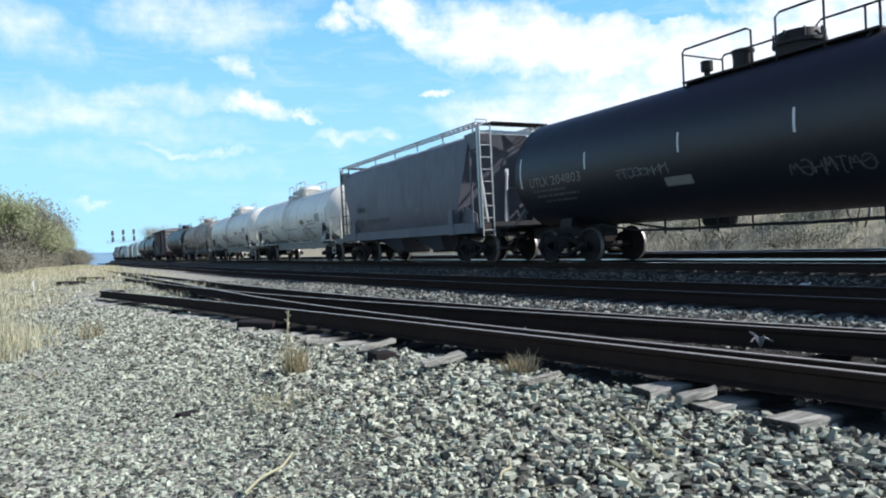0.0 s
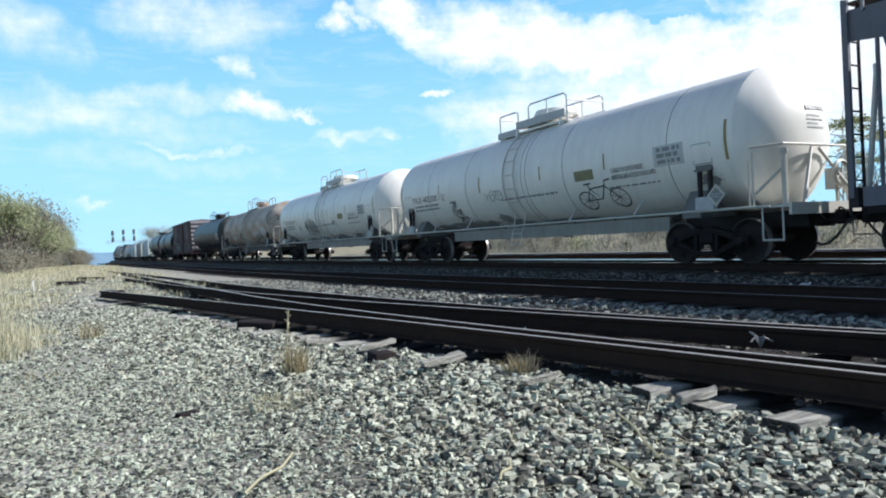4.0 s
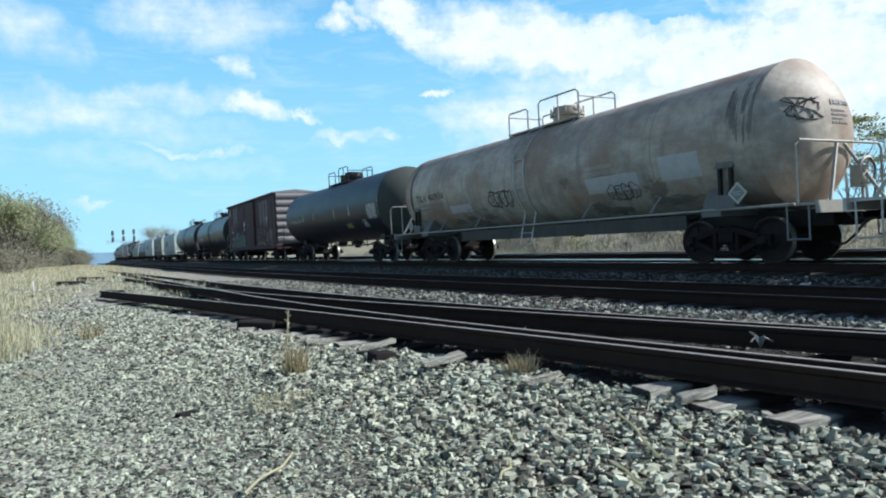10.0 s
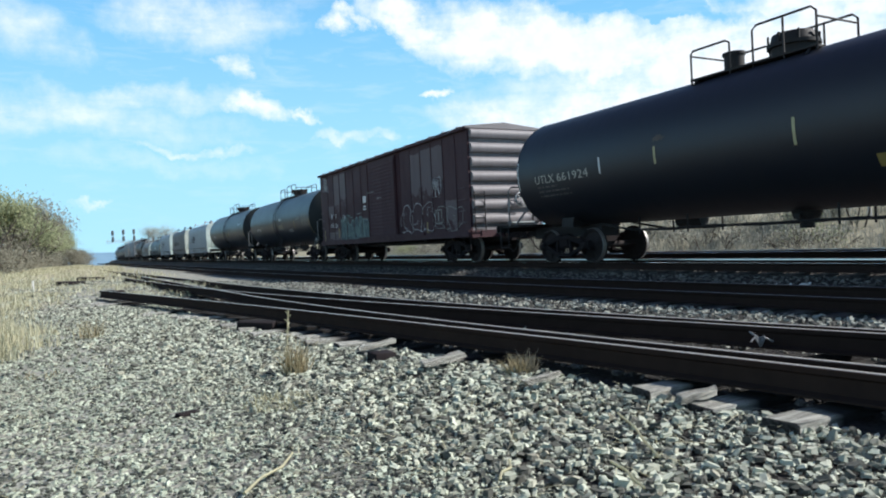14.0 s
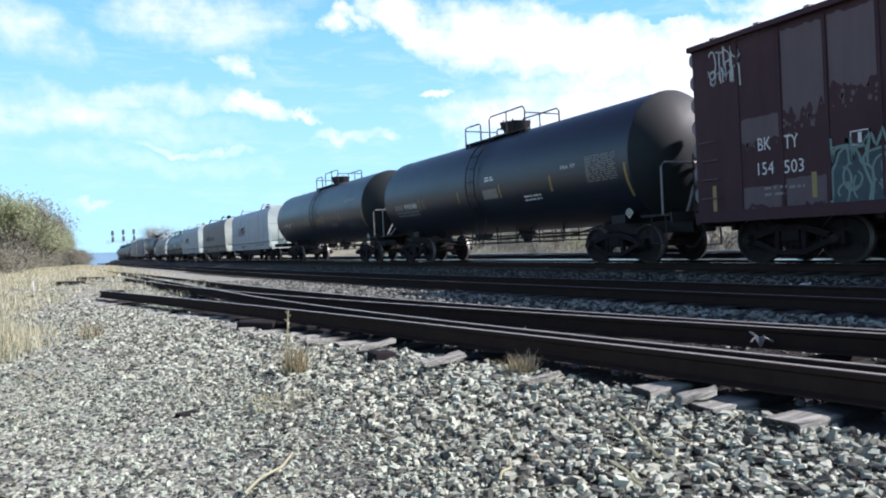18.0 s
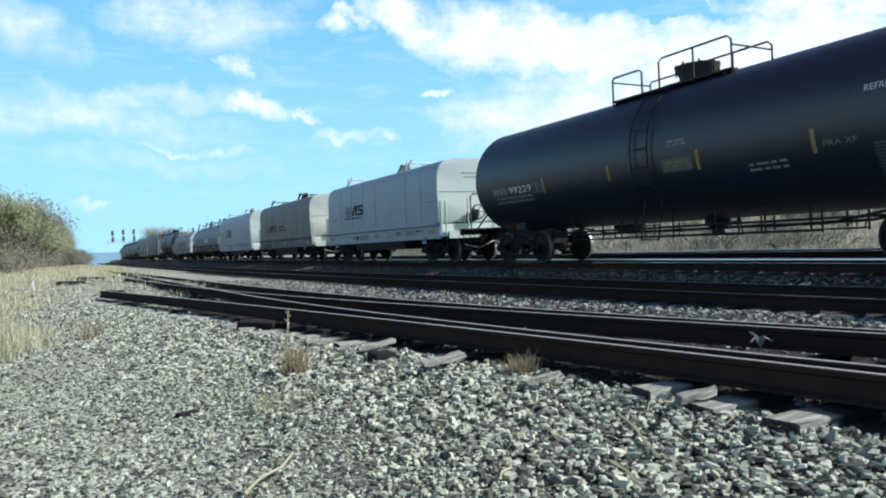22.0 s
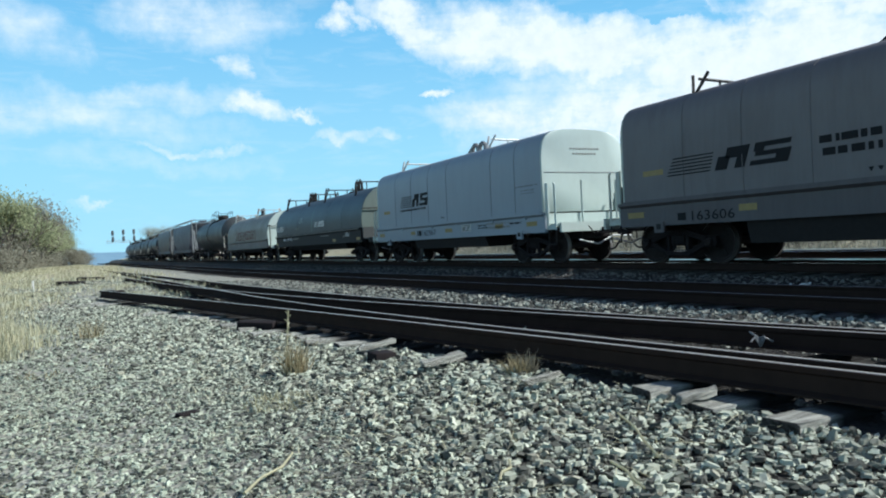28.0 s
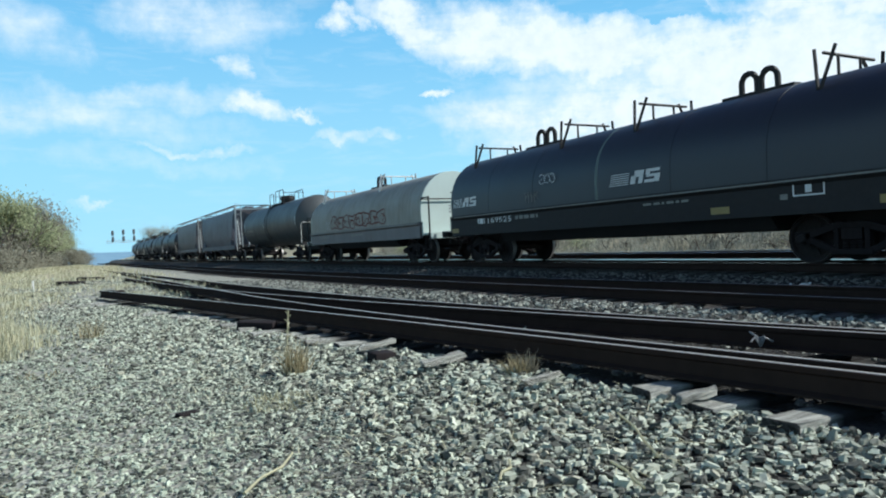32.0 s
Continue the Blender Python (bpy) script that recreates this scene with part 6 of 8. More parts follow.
# ---- boxcar ----
def boxcar():
    half, W, lo, hi = 7.55, 1.44, 0.95, 4.46
    car = tagged(new("boxcar"), "weathered red-brown boxcar with faded patches and graffiti", "boxcar", "cars of the train")
    for s in (-1, 1):
        bm = B()
        box(bm, (s * (W - 0.04), 0, (lo + hi) / 2), (0.08, 2 * half, hi - lo))
        part("side_wall", bm, M["boxcar"], car)
        rib = B()
        prism(rib, [(0, lo + 0.14), (-0.022, lo + 0.2), (-0.022, hi - 0.1), (0, hi - 0.08)], -0.022, 0.022)
        rib = mesh_of("side_post", bevelled(rib, 0.006, 1), M["boxcar"])
        for y in (-6.72, -5.84, -4.96, -4.08, -3.2, -2.25, -2.08, 1.12, 1.93, 2.90, 3.85, 4.73, 5.60, 6.49):
            put("side_post", rib, car, pose(s * W, y, 0, 0, 0, 0 if s < 0 else 180))
        bm = B()
        box(bm, (s * (W + 0.02), 0, lo + 0.02), (0.16, 2 * half, 0.22))
        part("side_sill", bm, M["boxcar"], car)
        bm = B()
        box(bm, (s * (W + 0.04), 0, hi - 0.02), (0.20, 2 * half + 0.04, 0.10))
        part("top_chord", bm, M["boxcar"], car)
        # sliding door with pressed corrugations
        bm = B()
        box(bm, (s * (W + 0.04), -0.5, 2.68), (0.07, 2.92, 3.25))
        door = part("door", bm, M["boxcar"], car)
        bm = B()
        prism(bm, [(0, -0.055), (-0.016, -0.035), (-0.016, 0.025), (0, 0.045)], -1.30, 1.30)
        fold = mesh_of("corrugation", bm, M["boxcar"])
        for k in range(21):
            put("corrugation", fold, door, pose(s * (W + 0.075), -0.5, 1.20 + 0.143 * k, 0, 0, 0 if s < 0 else 180))
        for y in (-1.9, 0.9):
            part("door_rod", rod(B(), (s * (W + 0.09), y, 1.15), (s * (W + 0.09), y, 4.25), 0.020, 6), M["boxcar"], door)
        part("door_track", box(B(), (s * (W + 0.10), -1.2, lo + 0.12), (0.10, 6.4, 0.10)), M["boxcar"], car)
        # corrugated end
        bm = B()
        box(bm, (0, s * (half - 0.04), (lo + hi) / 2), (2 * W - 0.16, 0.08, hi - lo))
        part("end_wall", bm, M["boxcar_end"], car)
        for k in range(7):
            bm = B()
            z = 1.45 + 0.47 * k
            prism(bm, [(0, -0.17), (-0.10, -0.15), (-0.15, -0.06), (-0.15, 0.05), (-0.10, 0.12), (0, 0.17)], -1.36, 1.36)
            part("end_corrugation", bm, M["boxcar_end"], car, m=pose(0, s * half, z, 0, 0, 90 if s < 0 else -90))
        bm = B()
        box(bm, (0, s * (half + 0.02), lo), (2.9, 0.12, 0.24))
        part("end_sill", bm, M["boxcar"], car)
        for x in (-1, 1):
            bm = B()
            for a in (1.36, 0.96):
                rod(bm, (x * a, s * (half + 0.16), 1.0), (x * a, s * (half + 0.16), 2.35), 0.02, 5)
            for k in range(4):
                rod(bm, (x * 1.36, s * (half + 0.16), 1.1 + 0.38 * k), (x * 0.96, s * (half + 0.16), 1.1 + 0.38 * k), 0.016, 5)
            part("end_ladder", bm, M["fitting"], car)
            bm = B()
            pipe(bm, [(x * 1.42, s * (half - 0.1), 0.9), (x * 1.42, s * (half - 0.1), 0.42), (x * 1.42, s * (half - 0.5), 0.42), (x * 1.42, s * (half - 0.5), 0.9)], 0.02, 5)
            part("sill_step", bm, M["fitting"], car)
            bm = B()
            for k in range(4):
                rod(bm, (x * (W + 0.08), s * (half - 0.15), 1.35 + 0.38 * k), (x * (W + 0.08), s * (half - 0.58), 1.35 + 0.38 * k), 0.014, 5)
            part("side_grab", bm, M["boxcar_patch"], car)
        part("brake_step", box(B(), (0.35, s * (half + 0.30), 1.28), (0.9, 0.30, 0.04)), M["galvanised"], car)
    bm = B()
    lathe(bm, [(-half - 0.32, 0.24), (-half - 0.30, 0.28), (-half - 0.26, 0.28), (-half - 0.26, 0.24)], 22, 2.05, "y", 0.45)
    for k in range(5):
        a = 2 * math.pi * k / 5
        rod(bm, (0.45, -half - 0.29, 2.05), (0.45 + 0.25 * math.cos(a), -half - 0.29, 2.05 + 0.25 * math.sin(a)), 0.014, 5)
    part("hand_brake_wheel", bm, M["galvanised"], car)
    bm = B()
    prism(bm, [(-1.52, hi - 0.02), (-1.50, hi + 0.05), (0, hi + 0.20), (1.50, hi + 0.05), (1.52, hi - 0.02)], -half - 0.06, half + 0.06)
    part("roof", bm, M["boxcar_end"], car)
    for k in range(15):
        bm = B()
        y = -half + 0.55 + k * (2 * half - 1.1) / 14
        prism(bm, [(-1.50, hi + 0.055), (0, hi + 0.205), (1.50, hi + 0.055), (1.50, hi + 0.095), (0, hi + 0.245), (-1.50, hi + 0.095)], y - 0.05, y + 0.05)
        part("roof_rib", bm, M["boxcar_end"], car)
    part("floor", box(B(), (0, 0, lo + 0.06), (2 * W - 0.2, 2 * half - 0.2, 0.10)), M["fitting"], car)
    part("centre_sill", box(B(), (0, 0, 0.82), (0.6, 2 * half - 1.0, 0.30)), M["fitting"], car)
    for y in (-4.0, -2.0, 0.0, 2.0, 4.0):
        part("cross_bearer", box(B(), (0, y, 0.86), (2.7, 0.12, 0.16)), M["fitting"], car)
    # paint repairs, lettering and spray paint on the near side
    F = -W - 0.001
    for k, (y0, y1, z0, z1) in enumerate(((5.55, 4.78, 2.45, 4.30), (4.68, 3.90, 2.75, 4.32), (6.45, 5.66, 2.28, 2.82), (1.88, 1.26, 1.6, 1.99), (-3.24, -4.04, 2.5, 4.15), (-4.12, -4.92, 2.45, 4.2), (-5.0, -5.8, 2.7, 4.2), (6.45, 5.66, 1.0, 1.5), (-5.9, -6.7, 1.1, 2.2), (5.55, 4.8, 1.0, 1.6))):
        worn_patch(y0, y1, z0, z1, F, 0, M["boxcar_patch"], car, 400 + k, ragged=0.03 if y1 == 1.26 else 0.16)
    lettering("BK", 6.10, 2.16, 0.24, 0.27, F, 0, M["white_mark"], car)
    lettering("TY", 5.56, 2.13, 0.24, 0.27, F, 0, M["white_mark"], car)
    lettering("154", 6.12, 1.70, 0.24, 0.33, F, 0, M["white_mark"], car)
    lettering("503", 5.58, 1.68, 0.24, 0.38, F, 0, M["white_mark"], car)
    bars([(6.0, 5.55, 1.42, 0.05), (5.5, 5.2, 1.40, 0.05), (6.0, 5.5, 1.3, 0.05)], F, 0, M["dull_mark"], car, seed=71)
    throw_up(4.68, 1.15, 0.95, 1.95, F, 0, M["graf_dark_teal"], M["graf_teal"], car, 72, 6, 0.055, 6)
    tag_mark(4.7, 3.1, 1.7, 2.25, F - 0.016, 0, M["graf_teal"], car, 73, 0.05, 5)
    throw_up(-2.3, -5.0, 1.12, 2.15, F, 0, None, M["graf_white"], car, 75, 3, 0.03, 1)
    throw_up(-5.1, -7.0, 1.2, 2.0, F, 0, None, M["dull_mark"], car, 79, 2, 0.03, 2)
    tag_mark(7.15, 6.42, 3.55, 4.32, F, 0, M["graf_white"], car, 76, 0.04, 4)
    tag_mark(7.1, 6.5, 3.6, 3.95, F - 0.008, 0, M["graf_white"], car, 86, 0.035, 5)
    tag_mark(-5.0, -5.65, 2.3, 3.1, F, 0, M["graf_white"], car, 77, 0.03, 3)
    bars([(6.54, 5.76, 4.38, 0.03), (2.6, 2.0, 2.2, 0.04)], F - 0.002, 0, M["dull_mark"], car, seed=74)
    bars([(0.87, 0.2, 3.0, 0.05), (-0.08, -0.6, 2.7, 0.05)], F - 0.108, 0, M["dull_mark"], car, seed=75)
    ticks([(5.02, 1.2, 1.65), (7.13, 1.08, 1.6), (-4.46, 1.1, 1.5), (-4.52, 1.1, 1.14)], F, 0, M["yellow"], car, 0.09)
    for y0, y1, z0, z1 in ((1.75, 1.38, 2.66, 2.95), (1.76, 1.42, 2.34, 2.40), (1.76, 1.42, 2.46, 2.52), (1.05, 0.9, 2.7, 2.9)):
        bm = B()
        patch(bm, y0, y1, z0, z1, F - 0.005, 0, 0.006, 1)
        part("paper_label", bm, M["white_mark"], car)
    frame_mark(4.62 - 0.25, 4.3 - 0.25, 2.0, 2.25, F, 0, M["white_mark"], car, 0.02)
    frame_mark(-5.1, -5.6, 1.4, 1.9, F, 0, M["dull_mark"], car, 0.04)
    running_gear(car, half - 1.75, half + 0.25)
    place(car, 6.9, 22.0)


boxcar()


# ---- coil cars ----
TALL_SIDE = [(1.50, 1.42), (1.497, 2.3), (1.49, 2.98), (1.47, 3.20), (1.42, 3.38), (1.32, 3.53), (1.17, 3.64), (0.97, 3.705), (0.7, 3.735), (0.35, 3.75)]
TALL = [(-x, z) for x, z in TALL_SIDE] + [(0, 3.755)] + TALL_SIDE[::-1]


def round_hood(w, lo, spring, top):
    out = [(-w, lo)]
    for k in range(17):
        a = math.pi * k / 16
        out.append((-w * math.cos(a), spring + (top - spring) * math.sin(a) ** 0.92))
    return out + [(w, lo)]


def lifting_bail(car, y, z, mat, r=0.05, h=0.40, brace=False):
    """A pair of round bails on a foot plate."""
    foot = part("lifting_foot", box(B(), (0, y - 0.1, z + 0.03), (0.5, 1.7, 0.07)), mat, car)
    if brace:
        part("lifting_brace", rod(B(), (0, y + 0.95, z + 0.02), (0, y + 0.42, z + 0.85 * h), r * 0.8, 6), mat, foot)
    for dy in (-0.24, 0.24):
        bm = B()
        pipe(bm, [(0, y + dy - 0.19, z), (0, y + dy - 0.19, z + 0.6 * h)] + [(0, y + dy - 0.19 * math.cos(a), z + h * (0.6 + 0.4 * math.sin(a))) for a in [math.pi * k / 8 for k in range(1, 8)]] + [(0, y + dy + 0.19, z + 0.6 * h), (0, y + dy + 0.19, z)], r, 8)
        part("lifting_bail", bm, mat, foot)


def guide_arm(car, y, z, mat, x=-0.9, deep=0.85):
    """A narrow V on each shoulder of the hood, tied by a bar across it; z: its top."""
    bm = B()
    for s in (-1, 1):
        a = s * abs(x)
        pipe(bm, [(a, y + 0.20, z - 0.04), (a + s * 0.22, y + 0.02, z - deep), (a + s * 0.22, y - 0.02, z - deep), (a, y - 0.20, z - 0.04)], 0.036, 6)
    rod(bm, (x - 0.05, y, z - 0.15), (-x + 0.05, y, z - 0.15), 0.032, 6)
    for s in (-1, 1):
        rod(bm, (s * 0.35, y, z - 0.15), (s * 0.35, y, z - 0.55), 0.028, 6)
    part("guide_arm", bm, mat, car)


def slanted(bm, y0, y1, z0, z1, R, lean, foot, off=0.006):
    """A painted bar whose sides lean; foot: the height at which the lean is nought."""
    vs = [bm.verts.new(wrap(0, 0, y - lean * (z - foot), z, R, 0, off)) for y, z in ((y0, z0), (y1, z0), (y1, z1), (y0, z1))]
    bm.faces.new(vs)


def logo(y0, z0, w, h, R, mat, car):
    """An emblem of leaning stripes beside a block, as plain shapes."""
    bm = B()
    for k in range(6):
        zz = z0 + h * (0.02 + 0.165 * k)
        slanted(bm, y0, y0 - w * (0.40 - 0.006 * k), zz, zz + h * 0.065, R, 0.30 * w / h * 0.25, z0)
    for a, b_, c, d in ((0.44, 0.54, 0.0, 0.62), (0.50, 0.60, 0.50, 1.0), (0.60, 0.68, 0.0, 1.0), (0.72, 1.0, 0.0, 0.22), (0.74, 1.0, 0.40, 0.60), (0.72, 0.98, 0.78, 1.0), (0.72, 0.80, 0.60, 0.78), (0.90, 1.0, 0.22, 0.40)):
        slanted(bm, y0 - w * a, y0 - w * b_, z0 + h * c, z0 + h * d, R, 0.22 * w / h * 0.25, z0)
    return tagged(part("emblem", bm, mat, car), kind="stuff")


def coil_car(label, near, far, shell, endm, sill, number, seed, dark=False, logos=((2.29, 2.13, 2.3, 0.46),), brake=True):
    half = (far - near) / 2
    car = tagged(new("coil_car"), label, "coil car", "cars of the train")
    bm = B()
    prism(bm, TALL, -half + 0.03, half - 0.03, True, False)
    hood = part("hood", bm, shell, car)
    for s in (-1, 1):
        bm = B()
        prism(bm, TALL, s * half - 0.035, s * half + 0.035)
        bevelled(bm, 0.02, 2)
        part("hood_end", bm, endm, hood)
        part("end_joint", box(B(), (0, s * (half + 0.04), 2.53), (2.82, 0.012, 0.022)), M["grey_mark"], hood)
        bm = B()
        for z, w in ((3.20, 1.1), (3.06, 0.9)):
            for k in range(int(w / 0.11)):
                box(bm, (-w / 2 + 0.11 * k + 0.1, s * (half + 0.04), z), (0.07, 0.008, 0.045))
        if dark:
            box(bm, (0.25, s * (half + 0.04), 3.36), (0.95, 0.008, 0.11))
        part("end_lettering", bm, M["dull_mark"] if not dark else M["grey_mark"], hood)
        bm = B()
        box(bm, (0, s * (half + 0.35), 1.06), (2.7, 0.75, 0.06))
        box(bm, (0, s * (half + 0.72), 0.98), (2.95, 0.07, 0.26))
        box(bm, (0, s * (half + 0.05), 1.18), (2.9, 0.10, 0.40))
        part("end_platform", bm, endm, car)
        for x in (-1, 1):
            bm = B()
            for yy in (0.18, 0.50):
                pipe(bm, [(x * 1.46, s * (half + yy), 0.92), (x * 1.46, s * (half + yy), 2.14), (x * 1.46, s * (half + yy - 0.04), 2.2)], 0.03, 6)
            box(bm, (x * 1.47, s * (half + 0.18), 1.75), (0.05, 0.12, 0.9))
            box(bm, (x * 1.47, s * (half + 0.34), 0.98), (0.04, 0.40, 0.10))
            part("corner_post", bm, endm, car)
            part("sill_step", pipe(B(), [(x * 1.46, s * (half + 0.18), 0.93), (x * 1.46, s * (half + 0.18), 0.52), (x * 1.46, s * (half + 0.50), 0.52), (x * 1.46, s * (half + 0.50), 0.93)], 0.02, 5), M["fitting"], car)
            bm = B()
            pipe(bm, [(x * 0.62, s * (half + 0.62), 1.1), (x * 0.62, s * (half + 0.62), 2.25)], 0.028, 6)
            part("grab_post", bm, endm, car)
            if x < 0:
                continue
            gus = B()
            prism(gus, [(x * 1.40, 1.42), (x * 1.12, 1.42), (x * 1.12, 1.75), (x * 1.28, 2.05), (x * 1.40, 2.1)], s * (half + 0.05), s * (half + 0.09))
            part("corner_gusset", gus, M["fitting"], car)
        pipe_ = pipe(B(), [(-1.0, s * (half + 0.9), 0.62), (-0.4, s * (half + 0.95), 0.48), (0.2, s * (half + 0.9), 0.70), (0.9, s * (half + 0.85), 0.66)], 0.022, 5)
        part("uncoupling_lever", pipe_, M["galvanised"], car)
    if brake:
        wy = -(half + 0.42)
        bm = B()
        lathe(bm, [(wy - 0.03, 0.24), (wy - 0.01, 0.28), (wy + 0.03, 0.28), (wy + 0.03, 0.24)], 22, 1.76, "y", -0.06)
        for k in range(5):
            a = 2 * math.pi * k / 5
            rod(bm, (-0.06, wy, 1.76), (-0.06 + 0.25 * math.cos(a), wy, 1.76 + 0.25 * math.sin(a)), 0.016, 5)
        part("hand_brake_wheel", bm, M["fitting"], car)
        part("brake_stand", bevelled(box(box(B(), (-0.14, wy + 0.16, 1.66), (0.24, 0.22, 0.40)), (-0.30, wy + 0.18, 1.56), (0.26, 0.20, 0.34)), 0.03, 2), M["fitting"], car)
    for s in (-1, 1):
        bm = B()
        prism(bm, [(s * 1.40, 0.86), (s * 1.52, 0.86), (s * 1.52, 1.30), (s * 1.60, 1.36), (s * 1.60, 1.42), (s * 1.40, 1.42)], -half - 0.1, half + 0.1)
        part("side_sill", bm, sill, car)
        bm = B()
        box(bm, (s * 1.545, 0, 1.435), (0.08, 2 * half - 0.1, 0.03))
        part("hood_guide", bm, sill, car)
        for yy in (-half + 1.1, half - 1.1):
            bm = B()
            box(bm, (s * 1.53, yy, 0.83), (0.06, 0.26, 0.24))
            pad = part("jacking_pad", bm, sill, car)
            part("socket", box(B(), (s * 1.563, yy, 0.84), (0.012, 0.12, 0.12)), M["fitting"], pad)
        for y in (half - 1.8, half - 3.25, half - 4.65, half - 6.05, -half + 2.6, -half + 1.3):
            bm = B()
            pts = [(p[0] * 1.003 if s * p[0] > 0 else p[0], p[1]) for p in TALL if s * p[0] > 0.4]
            prism(bm, [(s * abs(a) + s * 0.004, b_) for a, b_ in pts] + [(s * abs(a) - s * 0.02, b_) for a, b_ in pts[::-1]], y - 0.007, y + 0.007)
            part("hood_seam", bm, M["coil_seam"] if not dark else shell, hood)
    part("centre_sill", box(B(), (0, 0, 0.80), (0.7, 2 * half + 0.5, 0.34)), M["fitting"], car)
    low = 0.42 if dark else 0.52
    part("trough", prism(B(), [(-1.42, 0.95), (-1.28, low), (1.28, low), (1.42, 0.95)], -half + 3.2, half - 3.2), M["fitting"], car)
    lifting_bail(car, -0.2, 3.75, M["grab"] if not dark else M["fitting"], 0.08, 0.42, True)
    guide_arm(car, half - 1.9, 4.10, M["galvanised"] if not dark else M["fitting"], -0.95, 0.52)
    guide_arm(car, -half + 3.2, 4.10, M["galvanised"] if not dark else M["fitting"], -0.95, 0.52)
    R = -1.50
    for y0, z0, w, h in logos:
        logo(half - y0, z0, w, h, R, M["black_mark"], car)
    bars([(half - 2.26, half - 4.45, 1.99, 0.075)] if not dark else [(half - 4.8, half - 6.1, 2.12, 0.13), (half - 4.85, half - 6.3, 1.90, 0.13)], R, 0, M["black_mark"], car, "road_name", seed)
    R = -1.525
    bars([(half - 3.72, half - 4.05, 1.00, 0.20)] if not dark else [(half - 1.62, half - 1.9, 0.95, 0.16)], R, 0, M["black_mark"], car, "owner_mark", seed)
    lettering(number, half - 4.15 if not dark else half - 2.0, 1.00 if not dark else 0.93, 0.20, 1.05, R, 0, M["black_mark"], car)
    bars([(-half + 2.9, -half + 1.6, 1.20, 0.05), (-half + 2.9, -half + 1.6, 1.08, 0.05)], R, 0, M["grey_mark"], car, seed=seed + 1)
    bars([(-half + 1.25, -half + 0.15, 2.20, 0.035), (-half + 1.0, -half + 0.35, 2.08, 0.022), (-half + 1.0, -half + 0.35, 2.00, 0.022)], -1.50, 0, M["coil_seam"] if not dark else M["faint_mark"], car, seed=seed + 2)
    for y0, w in ((half - 0.15, 0.5), (half - 3.15, 0.40), (half - 5.9, 0.5), (half - 9.1, 0.45), (-half + 0.75, 0.5)):
        bm = B()
        patch(bm, y0, y0 - w, 1.06, 1.06 + 0.13, R, 0, 0.006, 1)
        part("reflector_strip", bm, M["yellow"], car)
    bm = B()
    patch(bm, half - 0.65, half - 1.25, 1.98, 2.1, -1.50, 0, 0.006, 1)
    part("reflector_strip", bm, M["yellow"], car)
    if not dark:
        # a stencilled panel of load data, small plates and brackets along the sill
        bm = B()
        patch(bm, half - 7.05, half - 7.65, 1.04, 1.28, R, 0, 0.006, 1)
        panel = part("stencil_panel", bm, M["pale_grey"], car)
        bars([(half - 7.10, half - 7.60, 1.06 + 0.055 * k, 0.03) for k in range(4)], R - 0.002, 0, M["black_mark"], panel, seed=seed + 5)
        bars([(half - 8.1, half - 8.6, 1.18, 0.035), (half - 8.1, half - 8.7, 1.10, 0.035), (half - 9.9, half - 10.5, 1.16, 0.05)], R, 0, M["black_mark"], car, seed=seed + 6)
        for dy in (0.85, 2.4, 4.9, 6.75, 8.95, 10.7):
            bm = B()
            box(bm, (-1.535, half - dy, 1.33), (0.05, 0.10, 0.16))
            part("hood_bracket", bm, sill, car)
    for dy in (5.6, 5.75):
        bm = B()
        vs = [bm.verts.new((-1.507, half - dy - a, b_)) for a, b_ in ((0, 1.62), (0.10, 1.62), (0.05, 1.54))]
        bm.faces.new(vs)
        part("jack_mark", bm, M["black_mark"], car)
    running_gear(car, half - 1.15, half + 0.75)
    place(car, near, far)


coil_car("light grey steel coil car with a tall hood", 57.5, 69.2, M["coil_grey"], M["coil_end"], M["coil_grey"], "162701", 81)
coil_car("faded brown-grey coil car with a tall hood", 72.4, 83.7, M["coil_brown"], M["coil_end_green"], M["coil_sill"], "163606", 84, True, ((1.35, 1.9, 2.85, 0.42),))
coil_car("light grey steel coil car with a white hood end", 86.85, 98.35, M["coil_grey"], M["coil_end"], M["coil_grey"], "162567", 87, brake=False)


